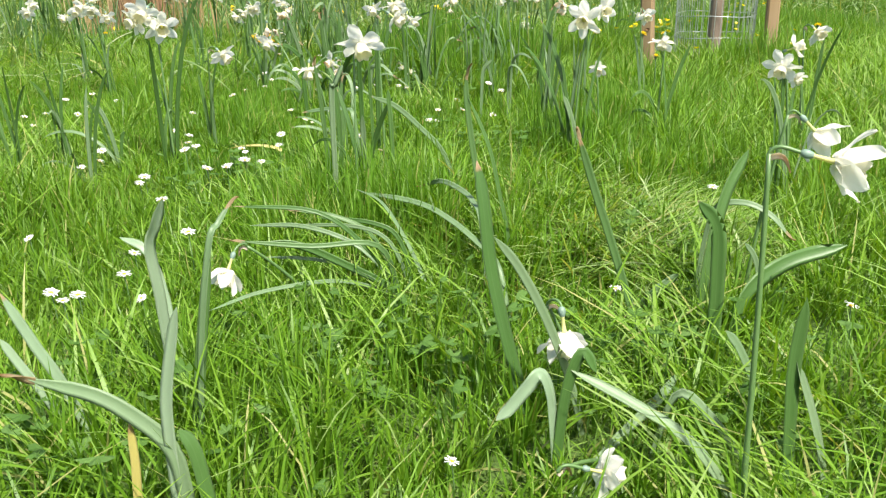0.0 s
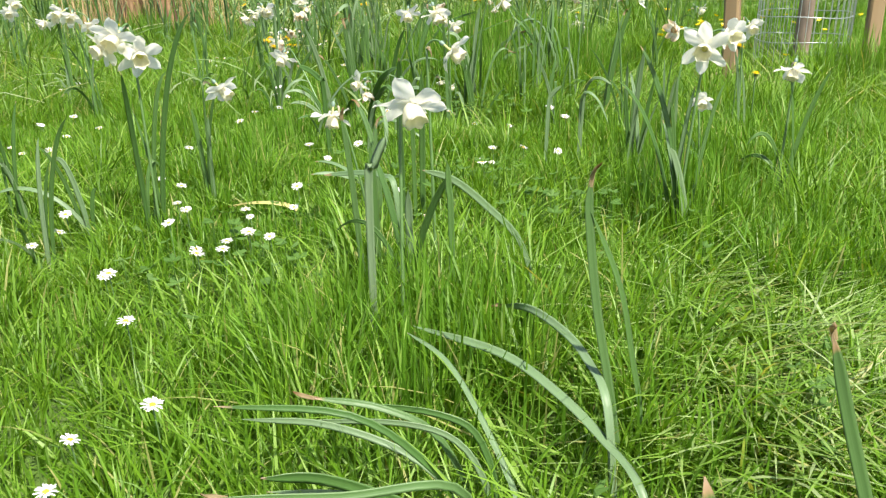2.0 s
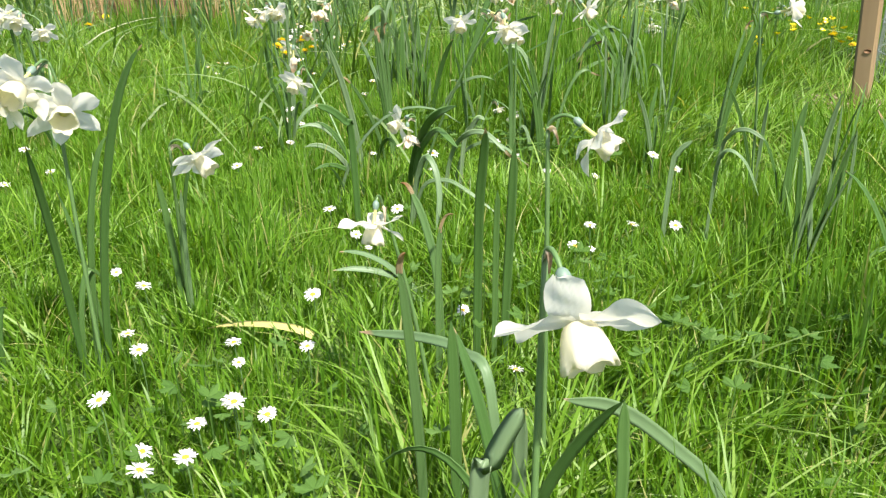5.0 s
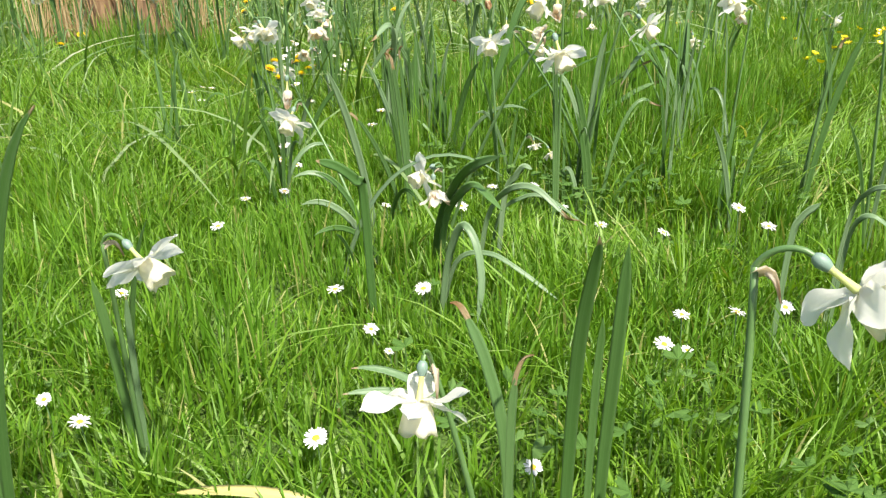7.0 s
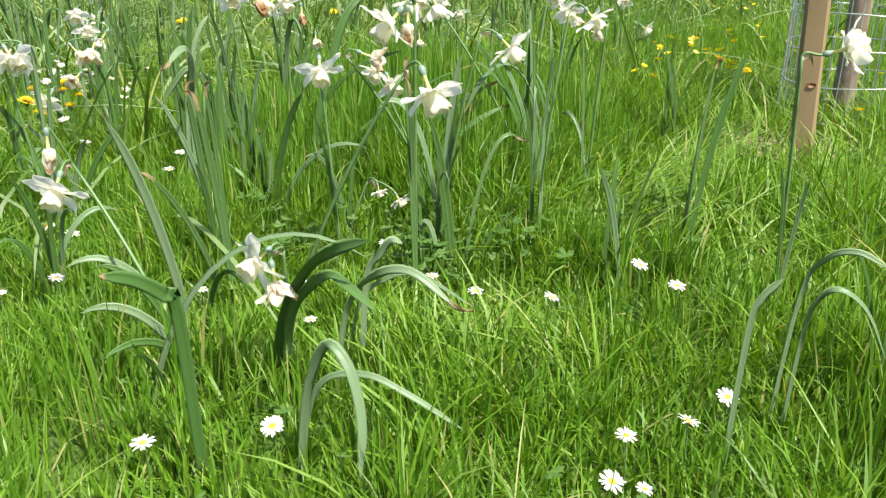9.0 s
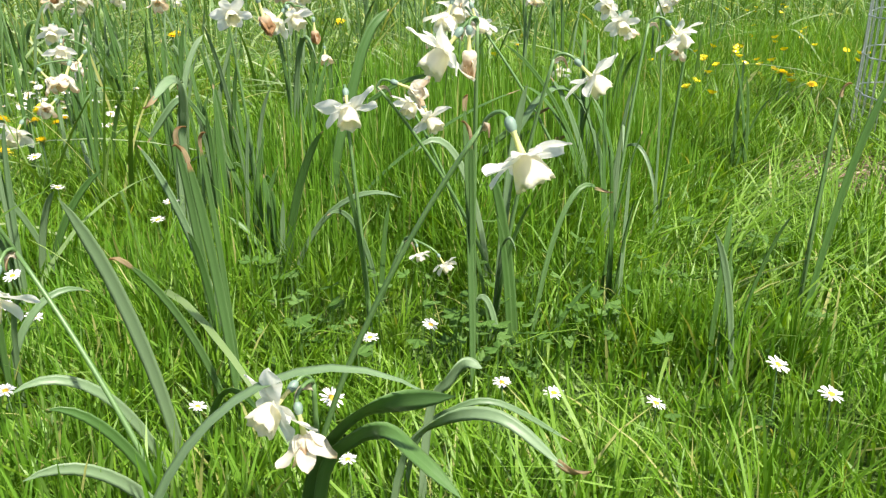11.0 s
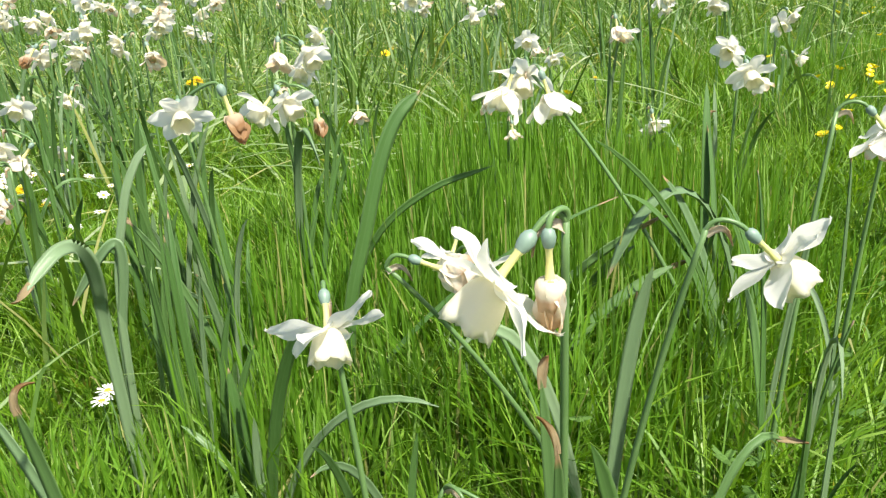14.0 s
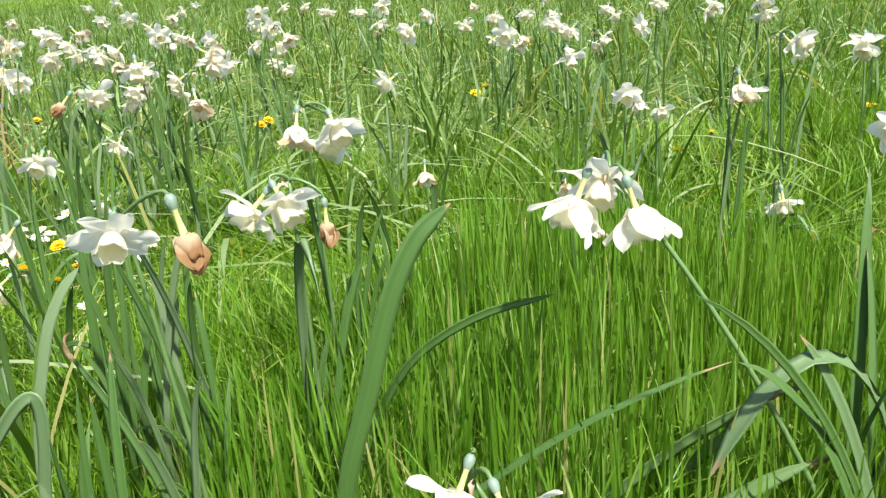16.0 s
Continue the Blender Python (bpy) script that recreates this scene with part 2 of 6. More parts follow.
def strap_mesh(name, points, width, mat, facing, channel=0.25, twist=0.0, taper=0.55):
    """A strap leaf: five points across, folded to a shallow channel with a thick keel, narrowing to a blunt tip."""
    verts, faces, along, across = [], [], [], []
    n = len(points)
    for i, p in enumerate(points):
        s = i / (n - 1)
        t = (points[min(i + 1, n - 1)] - points[max(i - 1, 0)]).normalized()
        side = t.cross(facing)
        side = side.normalized() if side.length > 1e-4 else t.orthogonal().normalized()
        side = -side if i and side.dot(last) < 0 else side
        last = side
        side = Matrix.Rotation(twist * s, 3, t) @ side
        up = side.cross(t)
        w = width * (0.62 + 0.38 * math.sin(math.pi * min(1.0, 0.15 + s * 0.7))) * min(1.0, ((1 - s) / (1 - taper)) ** 0.62 if s > taper else 1.0)
        w = max(w, width * 0.05)
        thick = 0.0011 * (1 - 0.7 * s) + 0.0003
        for j in range(5):
            u = (j - 2) / 2
            verts.append(p + side * (u * w / 2) + up * (channel * w * u * u * 0.5 - 0.0002))
            along.append(s), across.append(j / 4)
        verts.append(p - up * thick * 2.2)
        along.append(s), across.append(0.3)
        if i:
            a, b = (i - 1) * 6, i * 6
            for j in range(4):
                faces.append((a + j, a + j + 1, b + j + 1, b + j))
            faces.append((a + 5, a, b, b + 5))
            faces.append((a + 4, a + 5, b + 5, b + 4))
    return mesh_from(name, verts, faces, mat, True, {"along": along, "across": across})


# ---- ground ----
def height(x, y):
    """The lie of the ground."""
    return -0.022 + 0.012 * math.sin(x * 2.1 + 0.6) * math.sin(y * 1.7) + 0.006 * math.sin(x * 5.3 + y * 4.1)


def height_np(x, y):
    return -0.022 + 0.012 * np.sin(x * 2.1 + 0.6) * np.sin(y * 1.7) + 0.006 * np.sin(x * 5.3 + y * 4.1)


def build_ground():
    xs = np.concatenate([[-400, -150, -60, -25, -12], np.arange(-8, 8.01, 0.16), [12, 25, 60, 150, 400]])
    ys = np.concatenate([[-400, -150, -60, -25, -10, -5], np.arange(-2, 14.01, 0.16), [18, 30, 60, 150, 400]])
    verts = [(x, y, height(x, y)) for y in ys for x in xs]
    w = len(xs)
    faces = [(j * w + i, j * w + i + 1, (j + 1) * w + i + 1, (j + 1) * w + i) for j in range(len(ys) - 1) for i in range(w - 1)]
    tagged(new("ground", mesh_from("ground", verts, faces, GROUND)), "mossy soil under a grass meadow", "ground", kind="structure")


build_ground()

# ---- grass ----
rng = np.random.default_rng(11)
SPOTS = []      # low flowers, round which the grass stands lower
TUFTS = []      # x, y, radius, height of the tall stands


def tuft(x, y, radius, tall):
    TUFTS.append((x, y, radius, tall))


tuft(0.3, 2.62, 0.45, 0.11)
tuft(0.75, 2.75, 0.5, 0.105)
tuft(-0.05, 2.45, 0.35, 0.11)
tuft(0.55, 2.3, 0.3, 0.12)
tuft(0, 0.8, 0.3, 0.085)
tuft(-0.35, 1.15, 0.3, 0.085)
tuft(0.15, 1.35, 0.25, 0.1)
tuft(0.2, 1.7, 0.35, 0.095)
tuft(-0.5, 2, 0.3, 0.09)
tuft(-0.14, 1.47, 0.24, 0.2)
tuft(-0.3, 1.55, 0.2, 0.11)
tuft(0.36, 2.08, 0.22, 0.18)
tuft(0, 3.55, 0.34, 0.26)
tuft(0.03, 3.85, 0.36, 0.28)
tuft(0.25, 3.7, 0.28, 0.27)
tuft(-0.25, 3.52, 0.25, 0.22)
tuft(-0.42, 2.6, 0.28, 0.15)
tuft(-0.5, 2.42, 0.2, 0.15)
tuft(0.42, 2.45, 0.3, 0.17)
tuft(-0.62, 2.3, 0.3, 0.1)
tuft(-0.6, 2.9, 0.3, 0.14)
tuft(-0.35, 3.35, 0.2, 0.2)
tuft(0.15, 2.25, 0.25, 0.1)
tuft(0.55, 1.85, 0.35, 0.13)
tuft(-0.75, 1.6, 0.25, 0.11)
tuft(-0.3, 3.85, 0.4, 0.15)
tuft(0.35, 3.9, 0.35, 0.15)
tuft(-0.85, 3.3, 0.4, 0.12)
tuft(0.1, 4.5, 0.5, 0.09)
tuft(0.2, 2.95, 0.3, 0.12)
tuft(1.3, 3.45, 0.22, 0.2)
tuft(-1.6, 4.95, 0.35, 0.12)
tuft(0.75, 2.5, 0.4, 0.12)
tuft(-1.1, 2.7, 0.5, 0.13)
tuft(0.55, 3.1, 0.25, 0.12)
tuft(0, 0.7, 0.3, 0.07)
tuft(-0.55, 3.2, 0.22, 0.17)
tuft(0.85, 1.75, 0.3, 0.14)
tuft(0.75, 1.5, 0.2, 0.12)
tuft(1.1, 5.3, 0.5, 0.16)
tuft(1.6, 5.8, 0.5, 0.16)
tuft(0.7, 5.6, 0.4, 0.14)
tuft(0.75, 4.4, 0.3, 0.12)
tuft(1.5, 4.75, 0.5, 0.17)
tuft(2.0, 4.9, 0.5, 0.17)
tuft(1.15, 4.75, 0.4, 0.15)
tuft(1.7, 4.3, 0.4, 0.14)
tuft(-1.66, 4.82, 0.2, 0.22)


def trodden(x, y):
    """1 where the grass is trodden flat, 0 where it stands."""
    flat = np.zeros(x.shape)
    for tx, ty in LODGED:
        flat = np.maximum(flat, np.clip(1.5 - np.hypot(x - tx, y - ty) / 0.09, 0, 1))
    return flat


def lush(x, y):
    """How tall the tallest grass stands at a place."""
    h = np.full(x.shape, 0.0)
    for tx, ty, r, tall in TUFTS:
        d = np.hypot(x - tx, y - ty) / r
        h = np.maximum(h, tall * np.clip(1.35 - d, 0, 1) ** 0.7)
    return h * (1 - 0.8 * trodden(x, y))


def patchy(x, y, f, s):
    return 0.5 + 0.25 * (np.sin(x * f + s) * np.cos(y * f * 1.13 + s * 2) + np.sin((x + y) * f * 0.61 + s * 3) * np.cos((x - y) * f * 0.73 + s))


def blade_mesh(name, x, y, h, w, lean, bend, mat, levels, comb=None):
    """Many tapered blades of grass in one mesh. lean: tilt at the root; bend: how far the tip droops over."""
    n = len(x)
    az = rng.uniform(0, 2 * np.pi, n)
    if comb is not None:
        az = comb + rng.normal(0, 0.5, n)
    turn = az + np.pi / 2 + rng.normal(0, 0.7, n)
    ca, sa, ct, st = np.cos(az), np.sin(az), np.cos(turn), np.sin(turn)
    z0 = height_np(x, y) - 0.006
    rows, m = [], len(levels)
    for s in levels:
        out = h * (lean * s + bend * s * s)
        up = h * s * np.sqrt(np.clip(1 - (lean * 0.6) ** 2, 0.2, 1)) - h * 0.55 * bend * s ** 2.6
        px, py, pz = x + ca * out, y + sa * out, z0 + up
        wide = w * 0.5 * (1 - s) ** 0.55 * (0.75 + 0.5 * s)
        if s < 1:
            rows.append(np.stack([px - ct * wide, py - st * wide, pz], 1))
            rows.append(np.stack([px + ct * wide, py + st * wide, pz], 1))
        else:
            rows.append(np.stack([px, py, pz], 1))
    per = 2 * (m - 1) + 1
    verts = np.stack(rows, 1).reshape(-1, 3)
    start = np.arange(n)[:, None] * per
    quads = np.concatenate([start + np.array([2 * i, 2 * i + 1, 2 * i + 3, 2 * i + 2]) for i in range(m - 2)], 1).reshape(-1)
    tris = (start + np.array([2 * (m - 2), 2 * (m - 2) + 1, 2 * (m - 2) + 2])).reshape(-1)
    nq, nt = n * (m - 2), n
    me = bpy.data.meshes.new(name)
    me.vertices.add(len(verts))
    me.vertices.foreach_set("co", verts.astype(np.float32).reshape(-1))
    me.loops.add(nq * 4 + nt * 3)
    me.loops.foreach_set("vertex_index", np.concatenate([quads, tris]).astype(np.int32))
    me.polygons.add(nq + nt)
    me.polygons.foreach_set("loop_start", np.concatenate([np.arange(nq) * 4, nq * 4 + np.arange(nt) * 3]).astype(np.int32))
    me.polygons.foreach_set("use_smooth", np.ones(nq + nt, dtype=bool))
    al = np.array([s for s in levels[:-1] for _ in (0, 1)] + [1.0], dtype=np.float32)
    me.attributes.new("along", "FLOAT", "POINT").data.foreach_set("value", np.tile(al, n))
    me.materials.append(mat)
    me.update(calc_edges=True)
    return me


def around_flowers(x, y, h):
    """Keep the blades round each low flower from growing over it."""
    for sx, sy, sz, reach in SPOTS:
        near = np.flatnonzero((np.abs(x - sx) < reach) & (np.abs(y - sy) < reach))
        if len(near):
            d = np.hypot(x[near] - sx, y[near] - sy)
            free = np.maximum(sz - height_np(x[near], y[near]), 0.02) * 0.85 + 0.42 * d
            h[near] = np.where(d < reach, np.minimum(h[near], free), h[near])
    return h


def strewn(n, x0, x1, y0, y1, keep=None):
    x, y = rng.uniform(x0, x1, n), rng.uniform(y0, y1, n)
    if keep is not None:
        ok = rng.uniform(0, 1, n) < keep(x, y)
        x, y = x[ok], y[ok]
    return x, y


def bare(x, y):
    """Less grass on the mulch round the young tree."""
    d = np.minimum(np.hypot(x - 0.88, y - 3.52) / 0.19, np.hypot(x - 1.25, y - 3.3) / 0.10)
    return np.clip(d - 0.3, 0.06, 1)


def wedge(x, y):
    """Only the part of the meadow that lies along the walk and ahead of it."""
    return (np.abs(x + 0.05) < 0.75 + 0.42 * np.clip(y, 0, 20)) * bare(x, y)


LODGED = [(0.30, 1.42), (0.36, 1.56), (0.28, 1.72), (0.34, 1.28), (0.44, 1.50), (0.42, 2.90), (0.30, 3.05), (0.40, 3.25)]     # where the grass is trodden flat


def grow_grass():
    # short lawn close to the walk
    x, y = strewn(90000, -2.2, 2.4, 0.15, 5.2, wedge)
    h = around_flowers(x, y, (0.035 + 0.05 * patchy(x, y, 9.0, 1.0)) * rng.uniform(0.55, 1.4, len(x)))
    me = blade_mesh("grass", x, y, h, rng.uniform(0.0022, 0.0042, len(x)), np.abs(rng.normal(0.25, 0.3, len(x))), rng.uniform(0.05, 0.8, len(x)), GRASS, [0, 0.5, 1.0])
    tagged(new("lawn_turf", me), "dense short green turf under the longer grass", "grass", kind="stuff")
    # little tussocks whose blades fan out from one root
    cx, cy = strewn(13500, -2.2, 2.4, 0.15, 5.2, wedge)
    many = rng.integers(8, 26, len(cx))
    grown = rng.uniform(0.55, 1.35, len(cx)) * (0.06 + 0.085 * patchy(cx, cy, 6.0, 1.0)) * (1 - 0.3 * trodden(cx, cy)) + lush(cx, cy) * 0.25
    cx, cy, grown = np.repeat(cx, many), np.repeat(cy, many), np.repeat(grown, many)
    off, ang = np.abs(rng.normal(0, 0.012, len(cx))), rng.uniform(0, 2 * np.pi, len(cx))
    x, y = cx + off * np.cos(ang), cy + off * np.sin(ang)
    h = around_flowers(x, y, grown * rng.uniform(0.6, 1.25, len(x)))
    me = blade_mesh("grass", x, y, h, rng.uniform(0.0022, 0.0056, len(x)), off * 11 + np.abs(rng.normal(0.04, 0.08, len(x))), rng.uniform(0.03, 0.65, len(x)), GRASS, [0, 0.4, 0.75, 1.0], ang)
    tagged(new("lawn_grass", me), "short bright green meadow grass with straw-coloured blades", "grass", kind="stuff")
    # tall stands
    x, y = strewn(330000, -2.2, 2.4, 0.3, 5.2, lambda a, b: wedge(a, b) * np.clip(lush(a, b) * 2.6, 0, 0.50))
    tall = lush(x, y)
    h = around_flowers(x, y, tall * rng.uniform(0.45, 1.08, len(x)) ** 0.8 + 0.02)
    me = blade_mesh("grass", x, y, h, rng.uniform(0.0024, 0.0062, len(x)), np.abs(rng.normal(0.05, 0.08, len(x))) * np.clip(1.5 - tall * 4, 0.5, 1.2), rng.uniform(0.0, 0.55, len(x)) ** 1.8 * np.clip(1.5 - tall * 3.5, 0.5, 1), GRASS_TALL, [0, 0.35, 0.65, 0.88, 1.0])
    tagged(new("tall_grass", me), "tall upright tufts of fresh green grass", "grass", kind="stuff")
    # flattened blades that lie over the lawn
    x, y = strewn(60000, -2.0, 2.2, 0.3, 5.0, lambda a, b: wedge(a, b) * patchy(a, b, 4.0, 5.0) * np.clip(1.2 - lush(a, b) * 7, 0.12, 1))
    h = around_flowers(x, y, rng.uniform(0.08, 0.20, len(x)))
    whorl = 12.0 * patchy(x, y, 3.1, 3.0) + rng.normal(0, 0.35, len(x))
    me = blade_mesh("grass", x, y, h, rng.uniform(0.003, 0.0075, len(x)), rng.uniform(0.25, 0.8, len(x)), rng.uniform(0.15, 0.75, len(x)), GRASS_BENT, [0, 0.3, 0.55, 0.8, 1.0], whorl)
    tagged(new("bent_grass", me), "loose long grass blades bent over the lawn", "grass", kind="stuff")
    # blades trodden flat, glossy highlights put into their pale colour
    x, y = np.repeat(np.array(LODGED[:5]), 520, axis=0).T
    x, y = x + rng.normal(0, 0.08, len(x)), y + rng.normal(0, 0.08, len(x))
    h = around_flowers(x, y, rng.uniform(0.07, 0.16, len(x)))
    whorl = 12.0 * patchy(x, y, 3.1, 3.0) + rng.uniform(-1.6, 1.6, len(x))
    me = blade_mesh("grass", x, y, h, rng.uniform(0.003, 0.0075, len(x)), rng.uniform(0.6, 1.3, len(x)), rng.uniform(0.15, 0.75, len(x)), GRASS_FLAT, [0, 0.3, 0.55, 0.8, 1.0], whorl)
    tagged(new("trodden_grass", me), "grass blades trodden flat in the lawn, highlights in their pale colour", "grass", kind="stuff")
    # thin daffodil leaves that stand crowded all over the farther meadow
    def meadow(a, b):
        return (a > -0.8 - 0.55 * b) * (a < 0.7 + 0.40 * b) * np.clip(((b > 3.95) | (a < -0.5)) * np.where((a > 0.30 + 0.16 * (b - 4)) & (b < 5.2), 0.13, 1.0) * np.where(b < 4.3, 0.4, np.where((b < 5.0) & (a < -0.6), 0.5, 1.0)) * (np.hypot(a + 0.87, b - 4.38) > 0.24) * (np.hypot(a + 1.62, b - 4.75) > 0.33), 0, 1)

    cx, cy = strewn(5600, -9.0, 4.5, 3.0, 15.0, meadow)
    many = rng.integers(3, 10, len(cx))
    cx, cy = np.repeat(cx, many), np.repeat(cy, many)
    x, y = cx + rng.normal(0, 0.024, len(cx)), cy + rng.normal(0, 0.024, len(cx))
    me = blade_mesh("foliage", x, y, rng.uniform(0.18, 0.37, len(x)), rng.uniform(0.0065, 0.0125, len(x)), np.abs(rng.normal(0.14, 0.18, len(x))), np.where(rng.uniform(0, 1, len(x)) < 0.72, rng.uniform(0.0, 0.5, len(x)), rng.uniform(0.75, 1.5, len(x))), FOLIAGE, [0, 0.22, 0.42, 0.6, 0.75, 0.88, 1.0])
    tagged(new("daffodil_foliage", me), "crowded thin blue-green daffodil leaves in the meadow", "daffodil leaves", kind="stuff")
    # glaucous leaves among them that bow over, sheen put into their pale colour
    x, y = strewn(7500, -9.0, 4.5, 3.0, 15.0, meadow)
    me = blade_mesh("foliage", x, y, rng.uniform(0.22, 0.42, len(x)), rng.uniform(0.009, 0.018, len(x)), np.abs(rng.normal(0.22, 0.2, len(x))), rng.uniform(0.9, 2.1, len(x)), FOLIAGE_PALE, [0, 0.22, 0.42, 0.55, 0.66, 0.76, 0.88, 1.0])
    tagged(new("bowed_foliage", me), "glaucous daffodil leaves bowed over the meadow, sheen in their pale colour", "daffodil leaves", kind="stuff")
    # a stand of dry stems round the red-brown trunks
    x = np.concatenate([rng.normal(-1.62, 0.15, 240), rng.normal(-1.98, 0.10, 160)])
    y = np.concatenate([rng.normal(5.02, 0.09, 240), rng.normal(5.05, 0.08, 160)])
    me = blade_mesh("dry_stems", x, y, rng.uniform(0.18, 0.6, len(x)), rng.uniform(0.004, 0.008, len(x)), np.abs(rng.normal(0.03, 0.06, len(x))), rng.uniform(0.0, 0.25, len(x)), STRAW, [0, 0.4, 0.75, 1.0])
    tagged(new("dry_stems", me), "stand of dry straw-brown stems in the long grass", "dry stems", kind="stuff")
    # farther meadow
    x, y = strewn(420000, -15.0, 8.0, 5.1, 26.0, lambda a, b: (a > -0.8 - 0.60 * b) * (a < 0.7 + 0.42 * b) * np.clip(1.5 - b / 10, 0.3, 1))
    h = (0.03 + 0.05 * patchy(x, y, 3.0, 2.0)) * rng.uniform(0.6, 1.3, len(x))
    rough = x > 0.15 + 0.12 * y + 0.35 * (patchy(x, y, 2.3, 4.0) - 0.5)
    for at, mat, name, label in ((~rough, GRASS_FAR, "meadow_grass", "meadow grass farther off, sunlight put into its pale colour"), (rough, GRASS_ROUGH, "rough_grass", "rough deep green grass with buttercups")):
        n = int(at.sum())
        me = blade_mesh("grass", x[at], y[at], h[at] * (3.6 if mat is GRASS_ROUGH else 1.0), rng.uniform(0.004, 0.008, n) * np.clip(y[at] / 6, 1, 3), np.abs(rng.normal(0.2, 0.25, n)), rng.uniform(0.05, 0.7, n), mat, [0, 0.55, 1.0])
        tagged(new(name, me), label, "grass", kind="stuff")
    # the rest of the meadow round about
    x, y = strewn(420000, -9.0, 9.0, -4.0, 16.0, lambda a, b: (1.0 - ((np.abs(a + 0.05) < 0.75 + 0.42 * np.clip(b, 0, 20)) & (b > 0.15))) * np.clip(1.25 - np.hypot(a, b - 2.5) / 9, 0.15, 1))
    h = (0.05 + 0.08 * patchy(x, y, 6.0, 1.0)) * rng.uniform(0.7, 1.4, len(x))
    me = blade_mesh("grass", x, y, h, rng.uniform(0.006, 0.012, len(x)), np.abs(rng.normal(0.2, 0.25, len(x))), rng.uniform(0.05, 0.7, len(x)), GRASS, [0, 0.55, 1.0])
    tagged(new("outer_grass", me), "green meadow grass round about", "grass", kind="stuff")



# ---- low broad leaves among the grass ----
def lobed_leaf(cx, cy, cz, size, az, tilt, verts, faces):
    """A three-lobed, toothed leaf on a short stalk."""
    m = pose(cx, cy, cz, tilt, 0, az) @ Matrix.Diagonal((size, size, size, 1))
    k0 = len(verts)
    verts.append(m @ Vector((0, 0, 0)))
    rim = []
    for lobe in (-62, 0, 62):
        for da, r in ((-27, 0.50), (-16, 0.86), (-6, 0.80), (3, 1.0), (13, 0.82), (24, 0.66)):
            a = radians(lobe + da)
            rim.append((r * math.sin(a), r * math.cos(a), 0.16 * r * r - 0.22 * abs(math.sin(radians(da)))))
    for v in rim:
        verts.append(m @ Vector(v))
    for i in range(len(rim) - 1):
        faces.append((k0, k0 + 1 + i, k0 + 2 + i))
    # stalk
    k1 = len(verts)
    foot = Vector((cx, cy, height(cx, cy)))
    for v in (Vector((cx - 0.0008, cy, cz)), Vector((cx + 0.0008, cy, cz)), foot + Vector((0.001, 0.004, 0)), foot + Vector((-0.001, 0.004, 0))):
        verts.append(v)
    faces.append((k1, k1 + 1, k1 + 2, k1 + 3))


def grow_weeds():
    r = random.Random(5)
    verts, faces = [], []
    for cx, cy, spread, count in WEED_PATCHES:
        for _ in range(count):
            x, y = r.gauss(cx, spread), r.gauss(cy, spread)
            lobed_leaf(x, y, height(x, y) + r.uniform(0.04, 0.105), r.uniform(0.010, 0.021), r.uniform(0, 360), r.uniform(-35, 35), verts, faces)
    for _ in range(1500):
        x, y = r.uniform(-1.4, 1.5), r.uniform(0.4, 4.6)
        if abs(x + 0.05) < 0.6 + 0.35 * y:
            lobed_leaf(x, y, height(x, y) + r.uniform(0.015, 0.05), r.uniform(0.006, 0.014), r.uniform(0, 360), r.uniform(-35, 35), verts, faces)
    tagged(new("low_weeds", mesh_from("low_weeds", verts, faces, WEED, False)), "low lobed buttercup and clover leaves in the grass", "weeds", kind="stuff")


WEED_PATCHES = [(-0.38, 0.74, 0.08, 30), (-0.05, 0.98, 0.10, 50), (0.32, 0.92, 0.09, 36), (0.10, 2.05, 0.08, 26), (-0.285, 3.03, 0.035, 14), (-0.31, 3.165, 0.035, 16), (-0.07, 2.955, 0.04, 16), (-0.1, 3.0, 0.03, 14), (-0.15, 3.02, 0.07, 22), (-0.28, 3.03, 0.06, 14), (0.0, 2.98, 0.06, 16), (-0.42, 1.75, 0.10, 40), (-0.52, 1.88, 0.06, 10), (0.34, 1.22, 0.07, 5),
                (0.42, 1.35, 0.09, 8), (-0.45, 0.75, 0.08, 24), (-0.05, 0.9, 0.10, 34), (0.25, 2.0, 0.08, 30), (0.6, 3.3, 0.12, 60), (0.05, 3.1, 0.1, 30), (-0.1, 2.2, 0.1, 40), (0.3, 3.1, 0.1, 40)]
grow_weeds()


